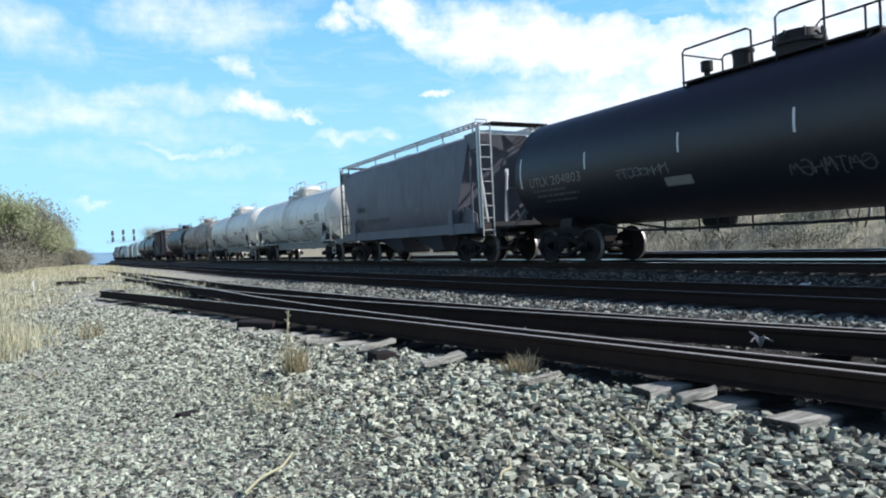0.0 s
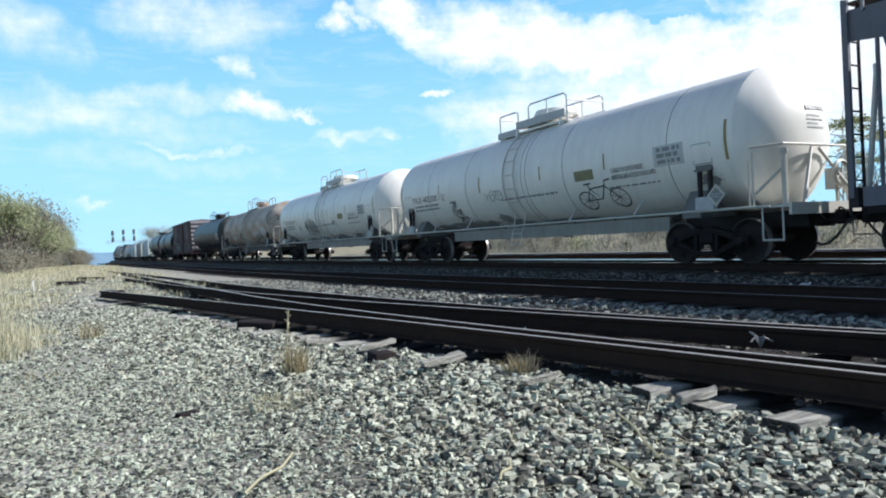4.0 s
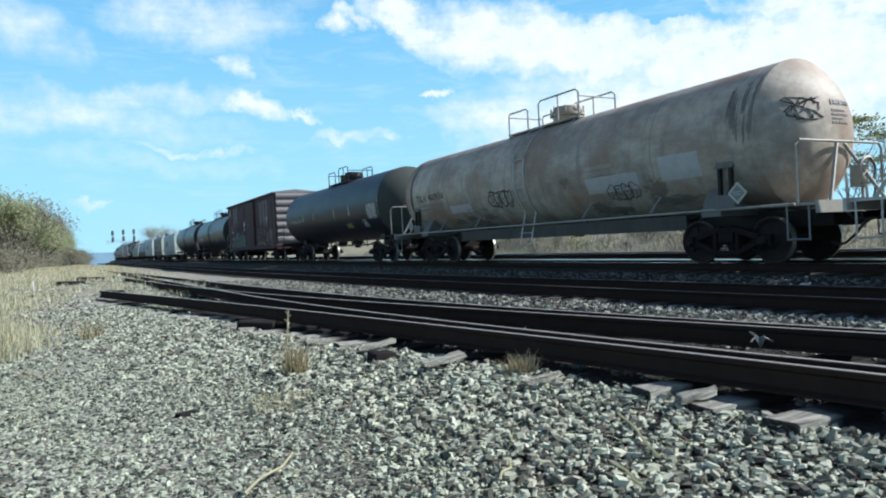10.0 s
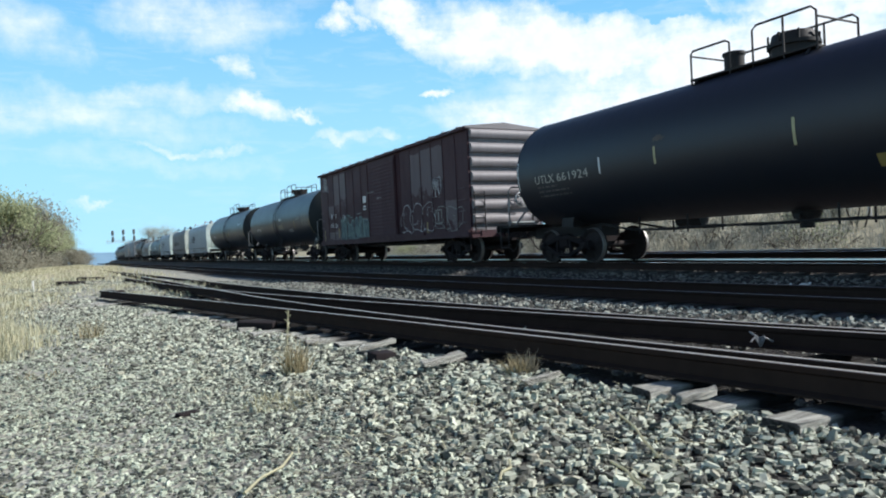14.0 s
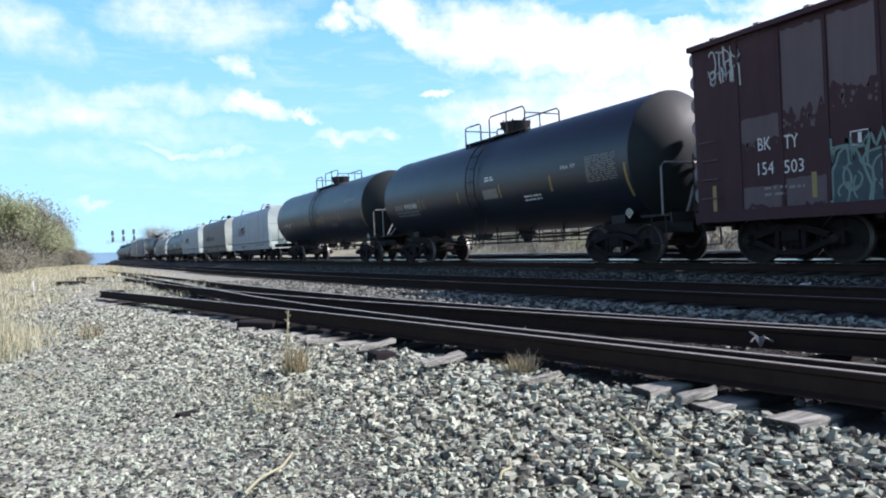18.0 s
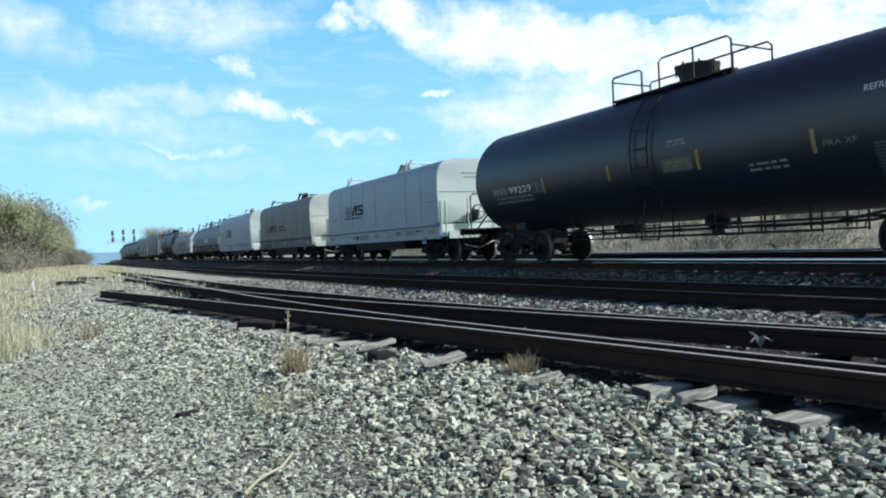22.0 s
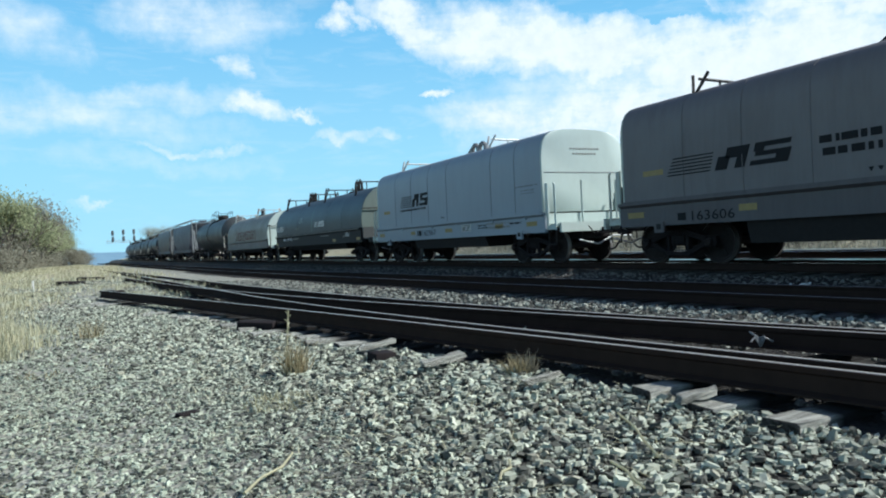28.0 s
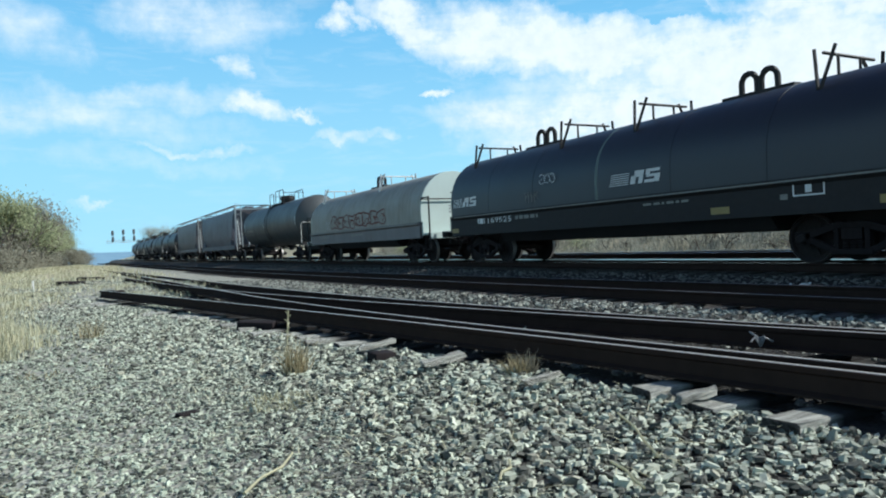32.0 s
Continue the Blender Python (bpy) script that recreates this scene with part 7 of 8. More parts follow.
def round_coil_car(label, near, far, shell, endm, hoods, top, lo, dark):
    half = (far - near) / 2
    car = tagged(new("coil_car"), label, "coil car", "cars of the train")
    mark = M["white_mark"] if dark else M["graf_red"]
    for k, (a, b_) in enumerate(hoods):
        prof = round_hood(1.46, lo, lo + 0.45, top)
        bm = B()
        prism(bm, prof, a + 0.02, b_ - 0.02, True, False)
        hood = part("hood", bm, shell, car)
        for s, y in ((-1, a), (1, b_)):
            bm = B()
            prism(bm, prof, y - 0.03, y + 0.03)
            bevelled(bm, 0.015, 1)
            part("hood_end", bm, endm, hood)
        for y in (a + (b_ - a) * 0.36, a + (b_ - a) * 0.68):
            bm = B()
            up = round_hood(1.466, lo, lo + 0.45, top + 0.006)
            dn = round_hood(1.44, lo, lo + 0.45, top - 0.02)
            prism(bm, up + dn[::-1], y - 0.012, y + 0.012, True)
            part("hood_seam", bm, shell, hood)
        mid = (a + b_) / 2
        lifting_bail(car, mid + 0.1, top - 0.02, M["fitting"], 0.065, 0.52)
        guide_arm(car, b_ - 0.9, top + 0.46, M["fitting"] if dark else M["galvanised"], -0.75)
        guide_arm(car, mid - 1.8, top + 0.46, M["fitting"] if dark else M["galvanised"], -0.75)
    for s in (-1, 1):
        bm = B()
        prism(bm, [(s * 1.36, 0.92), (s * 1.50, 0.92), (s * 1.50, lo - 0.12), (s * 1.56, lo - 0.06), (s * 1.56, lo + 0.02), (s * 1.36, lo + 0.02)], -half + 0.05, half - 0.05)
        part("side_sill", bm, M["fitting"] if dark else M["coil_brown"], car)
        part("sill_stripe", box(B(), (s * 1.563, 0, lo - 0.03), (0.01, 2 * half - 0.6, 0.03)), M["dull_mark"], car)
        bm = B()
        box(bm, (0, s * (half + 0.10), lo - 0.22), (2.9, 0.10, 0.5))
        box(bm, (0, s * (half + 0.42), 1.08), (2.8, 0.7, 0.05))
        box(bm, (0, s * (half + 0.76), 1.0), (2.9, 0.06, 0.22))
        part("end_platform", bm, endm if not dark else M["grey_tank"], car)
        for x in (0.42, 1.44) if dark else (-1.44, 1.44):
            part("corner_post", pipe(B(), [(x, s * (half + 0.66), 0.5), (x, s * (half + 0.66), 2.45)], 0.032, 6), M["fitting"], car)
            part("post_brace", rod(B(), (x, s * (half + 0.66), 2.42), (x, s * (half + 0.10), 2.42), 0.024, 6), M["fitting"], car)
        for x in (-1, 1):
            part("sill_step", pipe(B(), [(x * 1.44, s * (half + 0.3), 1.0), (x * 1.44, s * (half + 0.3), 0.5), (x * 1.44, s * (half + 0.66), 0.5)], 0.02, 5), M["fitting"], car)
        part("end_handrail", pipe(B(), [(-1.44, s * (half + 0.03), lo + 0.86), (-1.40, s * (half + 0.12), lo + 0.88), (1.40, s * (half + 0.12), lo + 0.88), (1.44, s * (half + 0.03), lo + 0.86)], 0.025, 6), M["fitting"], car)
        bm = B()
        for z, w in ((lo + 0.62, 0.8), (lo + 0.50, 0.7), (lo + 0.38, 0.8), (lo - 0.15, 0.4), (lo - 0.28, 0.5)):
            for k in range(int(w / 0.1)):
                box(bm, (-0.2 + 0.1 * k, s * (half + 0.17 if z < lo else half + 0.035), z), (0.075, 0.008, 0.06))
        part("end_lettering", bm, M["white_mark"] if dark else M["grey_mark"], car)
    if dark:
        part("emblem_plate", box(B(), (0.18, -half - 0.036, lo + 1.38), (0.72, 0.008, 0.24)), M["white_mark"], car)
    part("centre_sill", box(B(), (0, 0, 0.80), (0.7, 2 * half + 0.6, 0.36)), M["fitting"], car)
    part("trough", prism(B(), [(-1.38, 1.0), (-1.1, 0.66), (1.1, 0.66), (1.38, 1.0)], -half + 2.7, half - 2.7), M["fitting"], car)
    if dark:
        R = -1.46
        logo(-0.47, 1.86, 1.6, 0.30, R, mark, car)
        logo(half - 0.10, 1.86, 1.5, 0.30, R, mark, car)
        R = -1.50
        bars([(5.6, 5.2, 1.26, 0.16)], R, 0, mark, car, "owner_mark", 91)
        lettering("169525", 5.0, 1.26, 0.16, 1.3, R, 0, mark, car)
        bars([(3.5, 2.4, 1.30, 0.10), (-1.6, -2.9, 1.33, 0.05), (-5.0, -5.2, 1.2, 0.1)], R, 0, M["dull_mark"], car, seed=92)
        frame_mark(-5.25, -5.85, 1.24, 1.50, R, 0, mark, car, 0.03)
        tag_mark(2.3, 1.6, 2.15, 2.5, -1.46, 0, M["graf_white"], car, 93, 0.022, 3)
        tag_mark(3.0, 2.4, 1.75, 2.05, -1.46, 0, M["dull_mark"], car, 94, 0.02, 4)
        for y0 in (half - 0.05, -3.45, -half + 0.6):
            bm = B()
            patch(bm, y0, y0 - 0.45, 1.02, 1.16, R, 0, 0.006, 1)
            part("reflector_strip", bm, M["yellow"], car)
    else:
        throw_up(3.3, -3.4, 1.62, 2.2, -1.46, 0, None, M["graf_red"], car, 95, 8, 0.07, 2)
        tag_mark(4.2, 3.5, 1.62, 2.1, -1.46, 0, M["graf_white"], car, 96, 0.03, 3)
        bars([(5.2, 3.6, 1.2, 0.16), (0.5, -1.0, 1.2, 0.1)], -1.50, 0, M["dull_mark"], car, seed=97)
    running_gear(car, half - 1.35, half + 0.70)
    place(car, near, far)


round_coil_car("black coil car with two round hoods and white emblems", 100.4, 115.1, M["coil_black"], M["coil_dull_end"], ((-7.35, -0.03), (0.03, 7.35)), 3.52, 1.56, True)
round_coil_car("weathered beige coil car with graffiti on its hood", 117.5, 130.9, M["coil_beige"], M["coil_end"], ((-6.7, 6.7),), 3.45, 1.50, False)


# ---- plants, signals and distance ----
def blades(name, clumps, mat, label, category, seed, width=0.008, kind="stuff", lean=0.45, rooted=False):
    """Tufts of grass. clumps: (x, y, radius, height, count)."""
    rnd = random.Random(seed)
    verts, faces = [], []
    for x, y, r, h, n in clumps:
        root = len(verts)
        if rooted:
            verts.append((x, y, ground_z(x, y) - 0.06))
        for _ in range(n):
            a, d = rnd.uniform(0, 6.283), r * math.sqrt(rnd.random())
            px, py = x + d * math.cos(a), y + d * math.sin(a)
            z = ground_z(px, py) - 0.02
            hh = h * rnd.uniform(0.45, 1.1)
            t, b_ = rnd.uniform(0, 6.283), hh * lean * rnd.random() ** 1.4
            dx, dy = b_ * math.cos(t), b_ * math.sin(t)
            s = rnd.uniform(0, 3.14)
            wx, wy = width * math.cos(s), width * math.sin(s)
            i = len(verts)
            verts += [(px - wx, py - wy, z), (px + wx, py + wy, z), (px + dx * 0.35 + wx * 0.8, py + dy * 0.35 + wy * 0.8, z + hh * 0.55), (px + dx * 0.35 - wx * 0.8, py + dy * 0.35 - wy * 0.8, z + hh * 0.55), (px + dx, py + dy, z + hh)]
            faces += [(i, i + 1, i + 2, i + 3), (i + 3, i + 2, i + 4)]
            if rooted:
                faces.append((root, i + 1, i))
    ob = new(name, raw_mesh(name, verts, faces, mat))
    return tagged(ob, label, category, kind=kind)


def spread(n, xr, yr, r, h, count, seed, keep=lambda x, y: True):
    rnd = random.Random(seed)
    out = []
    while len(out) < n:
        x, y = rnd.uniform(*xr), rnd.uniform(*yr)
        if keep(x, y):
            out.append((x, y, r * rnd.uniform(0.5, 1.3), h * rnd.uniform(0.6, 1.25), count))
    return out


blades("dry_grass_verge", spread(150, (-6, 0.3), (9, 34), 0.35, 0.22, 30, 3, lambda x, y: x < 0.15 - 0.055 * y + 0.6 * noise.noise((x, y * 0.4, 2.0)) and x > -0.12 * y - 1), M["straw"], "patch of dry straw-coloured grass beside the gravel", "grass", 31, 0.007)
blades("dry_grass_stand", spread(30, (-1.9, -0.6), (9.5, 14.5), 0.32, 0.40, 70, 4, lambda x, y: x < 0.02 - 0.075 * y), M["straw"], "stand of tall dry straw-coloured grass", "grass", 32, 0.006, lean=0.75)
blades("dry_grass_field", spread(420, (-9, 5), (30, 95), 0.8, 0.32, 26, 5, lambda x, y: x < 3.2), M["straw"], "low dry grass along the disused lead", "grass", 33, 0.016)
blades("lead_grass", spread(120, (-1.5, 4.5), (17, 36), 0.3, 0.20, 24, 8, lambda x, y: x < rail_e(y) - 0.2 and noise.noise((x * 0.5, y * 0.2, 6.0)) > -0.05), M["straw"], "dry grass grown over the disused rails", "grass", 35, 0.007)
blades("bank_grass", spread(900, (FAR_X + 3.0, FAR_X + 13), (2, 60), 0.7, 0.55, 34, 6), M["scrub"], "pale dry scrub and grass on the bank behind the line", "grass", 34, 0.016)
for k, (x, y, r, h, n, m, text) in enumerate(((1.62, 5.75, 0.10, 0.34, 150, "weed", "small dry weed with a tall stalk in the gravel"), (2.93, 4.30, 0.07, 0.17, 170, "weed", "curled brown dry weed against the rail"), (3.02, 4.26, 0.05, 0.22, 40, "leaf_brown", "dark curled dry leaves against the rail"), (1.22, 4.75, 0.26, 0.09, 220, "straw", "flat tuft of dry grass in the gravel"), (0.13, 10.5, 0.16, 0.34, 70, "weed", "dry straw-coloured weed in the gravel"), (-0.35, 7.4, 0.2, 0.1, 40, "weed", "flat tuft of dry grass in the gravel"))):
    tagged(blades("weed", [(x, y, r, h, n)], M[m], text, "weed", 50 + k, 0.005, kind="thing", lean=1.5 if k == 1 else 1.1, rooted=True), text, "weed")


def fallen_straw():
    """Loose dry stems lying flat on the gravel."""
    rnd = random.Random(77)
    verts, faces = [], []
    for _ in range(900):
        y = 2.2 + 9.0 * rnd.random() ** 1.2
        x = rnd.uniform(-0.09 * y - 0.2, rail_a(y) - 0.2)
        if noise.noise((x * 0.8, y * 0.5, 4.0)) < -0.05 and rnd.random() < 0.8:
            continue
        a, l = rnd.uniform(0, 3.14), rnd.uniform(0.05, 0.22)
        z = ground_z(x, y) + rnd.uniform(0.018, 0.045)
        dx, dy = 0.5 * l * math.cos(a), 0.5 * l * math.sin(a)
        wx, wy = -0.0028 * math.sin(a), 0.0028 * math.cos(a)
        dz, i = rnd.uniform(-0.012, 0.012), len(verts)
        verts += [(x - dx - wx, y - dy - wy, z - dz), (x - dx + wx, y - dy + wy, z - dz), (x + wx, y + wy, z + 0.008), (x - wx, y - wy, z + 0.008), (x + dx + wx, y + dy + wy, z + dz), (x + dx - wx, y + dy - wy, z + dz)]
        faces += [(i, i + 1, i + 2, i + 3), (i + 3, i + 2, i + 4, i + 5)]
    tagged(new("fallen_straw", raw_mesh("fallen_straw", verts, faces, M["straw"])), "loose dry straw lying on the gravel", "straw", kind="stuff")


fallen_straw()


def stalk():
    bm = B()
    z = ground_z(1.62, 6.05)
    pipe(bm, [(1.62, 6.05, z), (1.635, 6.05, z + 0.22), (1.655, 6.06, z + 0.44), (1.665, 6.06, z + 0.55)], 0.007, 5)
    for k in range(7):
        a = k * 2.4
        rod(bm, (1.655, 6.06, z + 0.30 + 0.035 * k), (1.655 + 0.03 * math.cos(a), 6.06 + 0.03 * math.sin(a), z + 0.33 + 0.035 * k), 0.005, 4)
    ob = put("dry_stalk", mesh_of("dry_stalk", bm, M["straw"]))
    tagged(ob, "single tall dry seed stalk standing in the gravel", "weed")


stalk()


def grow(bm, p, d, length, r, depth, tips, rnd, up=0.18):
    """A limb that forks."""
    n = 3
    for k in range(n):
        q = p + d * length / n
        rod(bm, p, q, r * (1 - 0.25 * k / n), 5, r * (1 - 0.25 * (k + 1) / n))
        p = q
        d = (d + Vector((rnd.uniform(-0.22, 0.22), rnd.uniform(-0.22, 0.22), rnd.uniform(-0.05, up)))).normalized()
    if depth == 0:
        tips.append(p)
        return
    for _ in range(rnd.choice((2, 3, 3))):
        e = (d + Vector((rnd.uniform(-0.75, 0.75), rnd.uniform(-0.75, 0.75), rnd.uniform(-0.25, 0.45)))).normalized()
        grow(bm, p, e, length * rnd.uniform(0.58, 0.8), r * 0.62, depth - 1, tips, rnd, up)


def leaf_cloud(points, n, spread_, size, rnd):
    verts, faces = [], []
    for _ in range(n):
        c = rnd.choice(points) + Vector((rnd.gauss(0, spread_), rnd.gauss(0, spread_), rnd.gauss(0, spread_ * 0.8)))
        u = Vector((rnd.gauss(0, 1), rnd.gauss(0, 1), rnd.gauss(0, 1))).normalized()
        w = u.orthogonal().normalized() * size * rnd.uniform(0.5, 1.2)
        u = u * size * rnd.uniform(0.5, 1.2)
        i = len(verts)
        verts += [tuple(c - u), tuple(c + w * 0.6), tuple(c + u), tuple(c - w * 0.6)]
        faces.append((i, i + 1, i + 2, i + 3))
    return verts, faces


def tree(name, x, y, h, label, category, seed, leaves=1500, mat="leaf", spread_=0.45, size=0.09, stems=4, depth=3, trunk=0.10, wide=0.35):
    rnd = random.Random(seed)
    ob = tagged(new(name), label, category, "bushes along the line")
    ob.location = (x, y, ground_z(x, y) - 0.05)
    bm, tips = B(), []
    for k in range(stems):
        a = rnd.uniform(0, 6.283)
        d = Vector((wide * math.cos(a), wide * math.sin(a), 1)).normalized()
        grow(bm, Vector((0.25 * math.cos(a), 0.25 * math.sin(a), 0)), d, h * rnd.uniform(0.30, 0.42), trunk * rnd.uniform(0.7, 1), depth, tips, rnd)
    part("trunk", bm, M["bark"], ob)
    if leaves:
        low = [Vector((rnd.uniform(-1.2, 1.2), rnd.uniform(-1.2, 1.2), rnd.uniform(0.2, h * 0.33))) for _ in range(len(tips) // 2)] if category == "bush" else []
        v, f = leaf_cloud(tips, leaves, spread_, size, rnd)
        put("crown", raw_mesh("crown", v, f, M[mat]), ob)
        if low:
            v, f = leaf_cloud(low, leaves // 4, spread_, size, rnd)
            put("undergrowth", raw_mesh("undergrowth", v, f, M["leaf_brown"]), ob, label="grey-brown leafless lower stems")
    return ob


rnd_t = random.Random(12)
for k in range(18):
    y = 54 + 7.5 * k
    tree("bush", -4.2 - rnd_t.uniform(0, 1.4) + 0.012 * (y - 54), y + rnd_t.uniform(-2, 2), rnd_t.uniform(4.9, 5.9), "tall autumn bush with yellow-green leaves" if k % 3 != 1 else "half-bare bush with sparse brown leaves", "bush", 100 + k, 7500 if k % 3 != 1 else 4500, "leaf" if k % 3 != 1 else "leaf_brown", 0.55, 0.11, 5, 3, 0.09, 0.42)
for k, (x, y, h) in enumerate(((-4.6, 74, 6.4), (-5.2, 84, 6.6), (-4.6, 98, 6.8), (-8.5, 66, 6.0))):
    tree("bare_tree", x, y, h, "bare thin-twigged tree among the bushes", "tree", 140 + k, 350, "leaf_brown", 0.5, 0.08, 3, 4, 0.10, 0.3)
for k, (x, y, h) in enumerate(((-0.9, 118, 2.7), (0.4, 124, 2.6), (-0.2, 131, 2.9), (1.0, 140, 2.4))):
    tree("thicket", x, y, h, "low dark brown-grey thicket beside the line", "bush", 150 + k, 1500, "leaf_brown", 0.5, 0.11, 6, 2, 0.05, 0.8)
# thin trees and shrubs behind the line
def slender_tree(x, y, h, seed, pads):
    """A bare pale trunk with upturned limbs that carry flat pads of foliage near the top."""
    rnd = random.Random(seed)
    ob = tagged(new("slender_tree"), "slender pale-barked tree with flat olive foliage pads", "tree", "trees behind the line")
    ob.location = (x, y, ground_z(x, y) - 0.05)
    bm, p, twigs = B(), Vector((0, 0, 0)), []
    lean = Vector((rnd.uniform(-0.08, 0.08), rnd.uniform(-0.08, 0.08), 1)).normalized()
    for k in range(8):
        q = p + lean * h / 8
        rod(bm, p, q, 0.085 * (1 - 0.10 * k), 6, 0.085 * (1 - 0.10 * (k + 1)))
        if k > 2:
            for _ in range(3):
                a = rnd.uniform(0, 6.283)
                d = Vector((math.cos(a), math.sin(a), rnd.uniform(0.2, 0.6))).normalized()
                grow(bm, q, d, rnd.uniform(0.5, 0.9), 0.022, 1, twigs, rnd, 0.1)
        p = q
        lean = (lean + Vector((rnd.uniform(-0.06, 0.06), rnd.uniform(-0.06, 0.06), 0))).normalized()
    part("trunk", bm, M["pale_bark"], ob)
    verts, faces = [], []
    for _ in range(pads):
        c = Vector((rnd.gauss(0, 0.55), rnd.gauss(0, 0.55), h * rnd.choice((1.0, 1.0, 0.93, 0.80, 0.66))))
        for _ in range(150):
            u = Vector((rnd.gauss(0, 1), rnd.gauss(0, 1), rnd.gauss(0, 0.5))).normalized() * 0.07
            w = u.orthogonal().normalized() * 0.05
            m = c + p - Vector((0, 0, p.z)) + Vector((rnd.gauss(0, 0.42), rnd.gauss(0, 0.42), rnd.gauss(0, 0.07)))
            i = len(verts)
            verts += [tuple(m - u), tuple(m + w), tuple(m + u), tuple(m - w)]
            faces.append((i, i + 1, i + 2, i + 3))
    put("crown", raw_mesh("crown", verts, faces, M["pine"]), ob)


for k, (x, y, h, pads) in enumerate(((30.2, 17.8, 3.9, 7), (31.4, 16.6, 3.2, 4), (29.0, 16.2, 2.6, 2), (33.5, 17.2, 3.5, 4), (34.8, 12.0, 3.6, 5))):
    slender_tree(x, y, h, 160 + k, pads)
for k, (x, y, h) in enumerate(((27.5, 15.9, 2.6), (32.0, 15.2, 3.0), (36.0, 9.0, 3.4))):
    tree("thin_tree", x, y, h, "thin leafless grey tree behind the line", "tree", 170 + k, 160, "scrub", 0.30, 0.05, 3, 3, 0.05, 0.28)
tree("bare_tree", 32.2, 300.0, 13.0, "broad bare pale tree beyond the train", "tree", 181, 2600, "scrub", 1.3, 0.22, 4, 4, 0.22, 0.6)
for k in range(46):
    tree("shrub", FAR_X + 4.5 + rnd_t.uniform(0, 7), 2 + 1.15 * k + rnd_t.uniform(-1, 1), rnd_t.uniform(0.8, 1.7), "low grey-green leafless shrub on the bank", "bush", 190 + k, 420, ("scrub", "leaf_brown", "scrub", "leaf")[k % 4], 0.26, 0.06, 4, 2, 0.025, 0.8)


def signal_bridge():
    ob = tagged(new("signal_bridge"), "distant signal bridge with three pairs of black signal heads", "signal bridge")
    ob.location = (0, 288, 0)
    bm = B()
    for z in (6.6, 7.4):
        for dy in (-0.4, 0.4):
            rod(bm, (10.5, dy, z), (27.5, dy, z), 0.06, 5)
    for k in range(17):
        x = 10.5 + k
        rod(bm, (x, -0.4, 6.6), (x + 1, -0.4, 7.4), 0.03, 4)
        rod(bm, (x + 1, -0.4, 6.6), (x, 0.4, 7.4), 0.03, 4)
    part("truss", bm, M["galvanised"], ob)
    part("mast", rod(rod(B(), (27.0, -0.4, -0.3), (27.0, -0.4, 7.4), 0.16, 8), (27.0, 0.4, -0.3), (27.0, 0.4, 7.4), 0.16, 8), M["galvanised"], ob)
    for x, zs in ((12.9, (10.3, 7.9)), (16.6, (10.6, 8.1)), (20.3, (10.6, 8.1))):
        for z in zs:
            bm = B()
            box(bm, (x, -0.6, z), (0.9, 0.12, 1.9))
            bevelled(bm, 0.04, 1)
            head = part("signal_head", bm, M["signal"], ob)
            for dz in (-0.55, 0, 0.55):
                lathe_ = lathe(B(), [(-1.0, 0.17), (-0.62, 0.19), (-0.62, 0.0)], 12, z + dz, "y", x)
                part("hood", lathe_, M["signal"], head)
        part("signal_post", rod(B(), (x, -0.5, 6.6), (x, -0.5, zs[0] + 0.6), 0.07, 6), M["signal"], ob)


signal_bridge()


def far_hills():
    verts, faces = [], []
    n = 120
    for k in range(n + 1):
        x = -1500 + 3900 * k / n
        h = 22 + 9 * noise.noise((x * 0.0016, 0, 7)) + 4 * noise.noise((x * 0.006, 2, 7))
        verts += [(x, 2300, -30), (x, 2420, h)]
        if k:
            i = 2 * k
            faces.append((i - 2, i, i + 1, i - 1))
    ob = new("backdrop", raw_mesh("backdrop", verts, faces, M["hill"]))
    tagged(ob, "low blue hazy hills on the horizon", "hills", kind="structure")


far_hills()


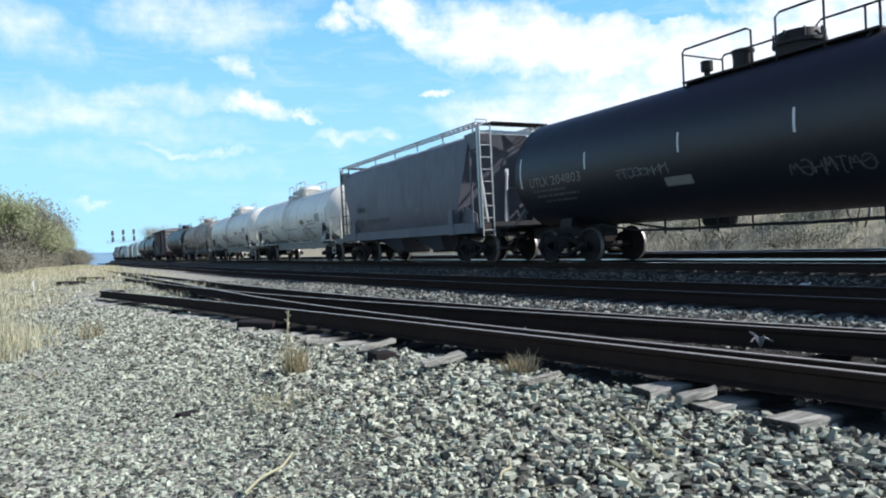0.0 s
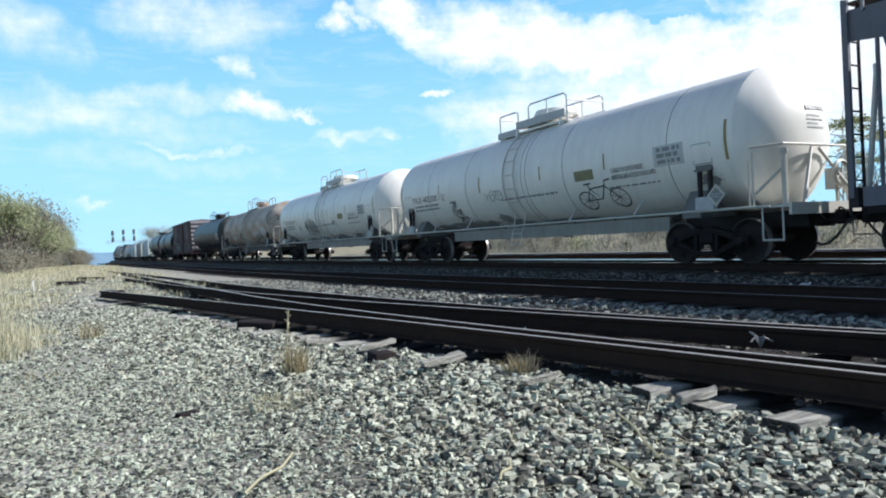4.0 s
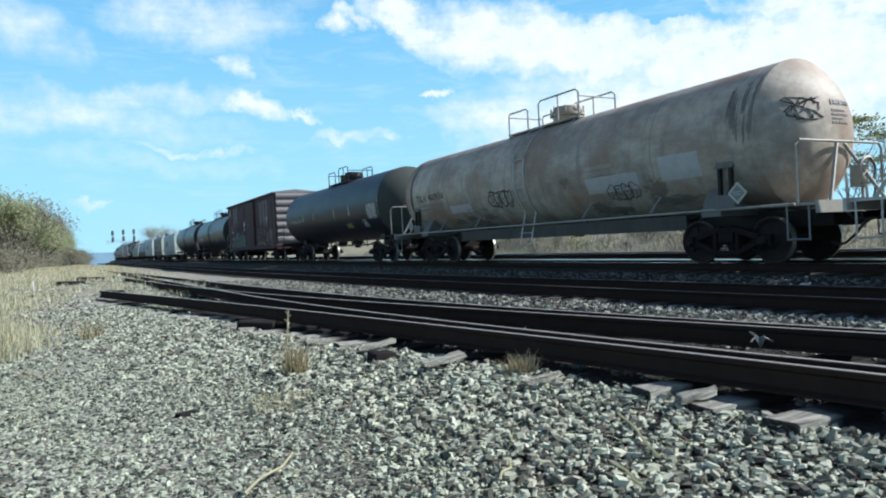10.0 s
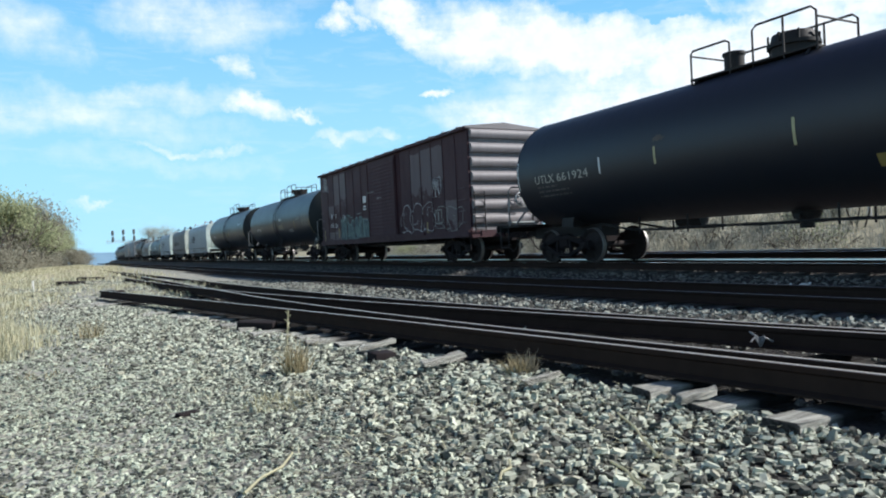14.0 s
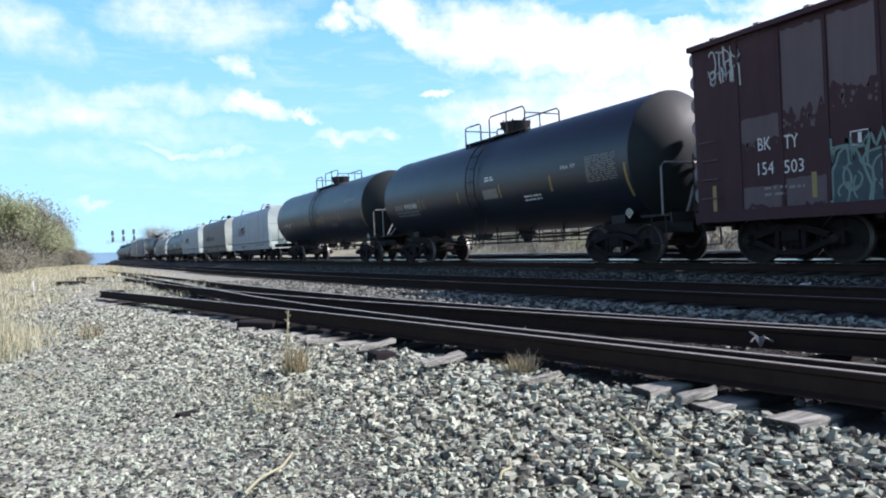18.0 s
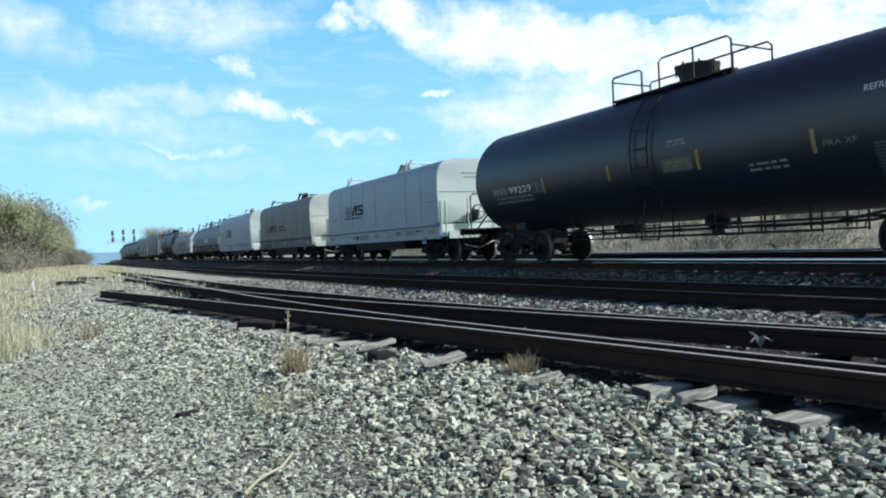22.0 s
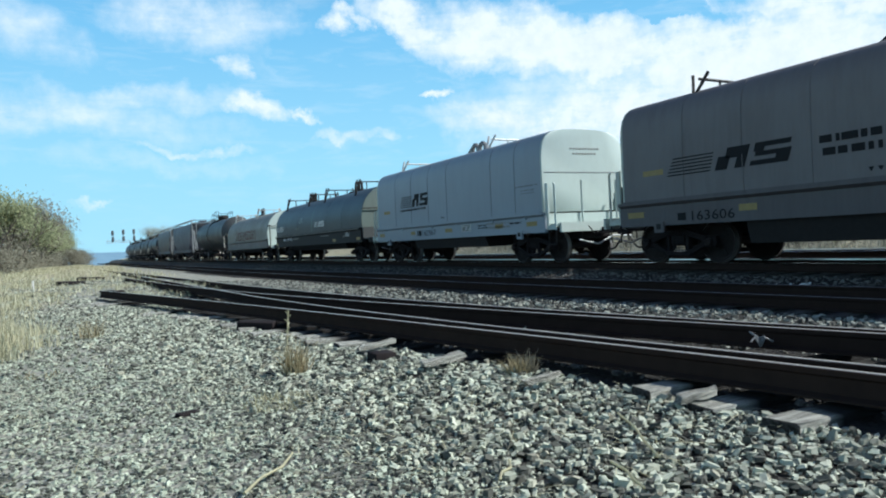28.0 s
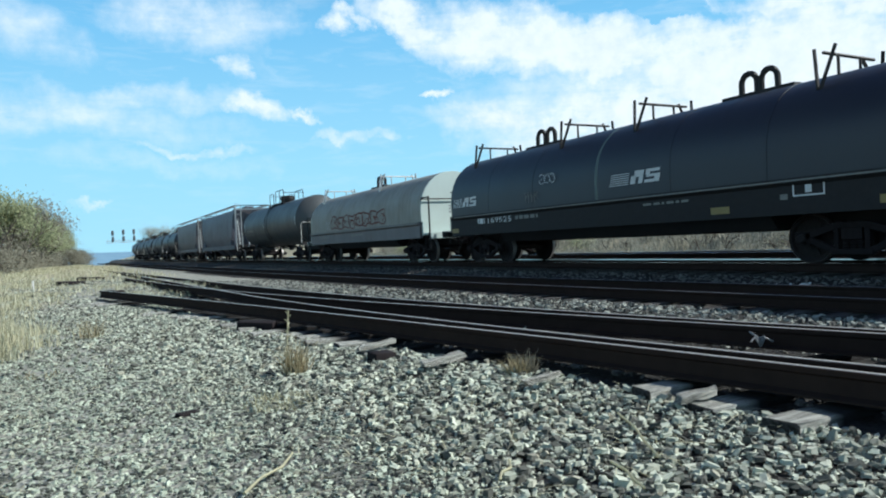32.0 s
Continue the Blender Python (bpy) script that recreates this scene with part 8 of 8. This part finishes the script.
def small_things():
    z = ground_z(-0.75, 21)
    for k, (x, y, w, d, h, yaw, m, name, text, cat) in enumerate(((0.61, 4.88, 0.16, 0.06, 0.04, 30, "truck", "dark_stone", "flat dark stone lying on the gravel", "stone"), (2.09, 9.18, 0.5, 0.18, 0.13, -35, "truck", "sleeper_stub", "short dark end of an old sleeper", "sleeper stub"), (2.42, 5.76, 0.22, 0.16, 0.10, 10, "truck", "dark_block", "dark block beside the sleepers", "block"), (-0.2, 29.0, 0.9, 0.35, 0.16, 20, "truck", "timber_block", "old dark timber block beyond the rail end", "block"), (0.55, 33.5, 1.1, 0.3, 0.16, -15, "truck", "timber_block", "old dark timber block beyond the rail end", "block"), (0.9, 20.6, 0.5, 0.2, 0.12, 10, "truck", "timber_block", "old dark timber block beyond the rail end", "block"))):
        bm = B()
        box(bm, (0, 0, h / 2), (w, d, h))
        bevelled(bm, 0.012, 2)
        ob = put(name, mesh_of(name, bm, M[m]), None, pose(x, y, ground_z(x, y) - 0.01, 4, 3, yaw))
        tagged(ob, text, cat)
    bm = B()
    rod(bm, (0, 0, 0), (0.01, 0, 0.34), 0.03, 8)
    ob = put("marker_post", mesh_of("marker_post", bm, M["white_mark"]), None, pose(-1.35, 27.5, ground_z(-1.35, 27.5) - 0.02))
    tagged(ob, "short white marker post in dry grass", "post")
    # a scrap of pale litter between the rails
    rnd = random.Random(8)
    bm = B()
    z = NEAR_Z - 0.14
    for k in range(5):
        a = k * 1.25
        pipe(bm, [(4.69, 3.5, z), (4.69 + 0.04 * math.cos(a), 3.5 + 0.04 * math.sin(a), z + 0.07), (4.69 + 0.09 * math.cos(a + 0.4), 3.5 + 0.09 * math.sin(a + 0.4), z + 0.03 + 0.08 * rnd.random())], 0.009, 5)
    tagged(put("litter", mesh_of("litter", bm, M["grab"])), "scrap of pale twisted litter lying between rails", "litter")
    for x, y in ((10.6, 7.4), (10.75, 7.15), (10.5, 7.6)):
        bm = B()
        z = ground_z(x, y) + 0.05
        pipe(bm, [(x - 0.12, y + 0.05, z), (x - 0.03, y, z + 0.05), (x + 0.06, y - 0.04, z + 0.03), (x + 0.14, y - 0.03, z + 0.06)], 0.02, 5)
        tagged(put("litter", mesh_of("litter", bm, M["white_mark"])), "scrap of pale litter on the main line ballast", "litter")
    # dropped sticks
    for k, (x, y, l, yaw) in enumerate(((2.52, 2.62, 0.75, 60), (0.75, 3.15, 0.5, 48), (1.65, 2.55, 0.22, 40), (2.05, 2.2, 0.3, 70))):
        bm = B()
        pipe(bm, [(-l / 2, 0, 0.02), (-l / 6, 0.01, 0.03), (l / 6, -0.01, 0.025), (l / 2, 0.02, 0.035)], 0.007, 5)
        ob = put("stick", mesh_of("stick", bm, M["straw"]), None, pose(x, y, ground_z(x, y) + 0.025, 0, 0, yaw))
        tagged(ob, "pale dry stick lying on the stones", "stick")


small_things()


# ---- the train rolls towards the camera, slowing a little ----
def gone(t):
    """Metres that the train has rolled, from the middle of the clip."""
    u = (t - 16.0) / 16.0
    return 97.4094 * u - 1.5647 * u * u - 1.046 * u ** 3


def motions():
    for car, mid in CARS:
        rows = []
        for k in range(33):
            s = mid - gone(k)
            slope = (main_x(s + 1) - main_x(s - 1)) / 2
            rows.append((float(k), pose(main_x(s), s, 0, 0, 0, -math.degrees(math.atan(slope)))))
        walk(car, rows)
    for wheelset, y in WHEELSETS:
        walk(wheelset, [(0.1 * k, pose(0, y, 0.457, math.degrees(gone(0.1 * k) / 0.457))) for k in range(321)])


motions()
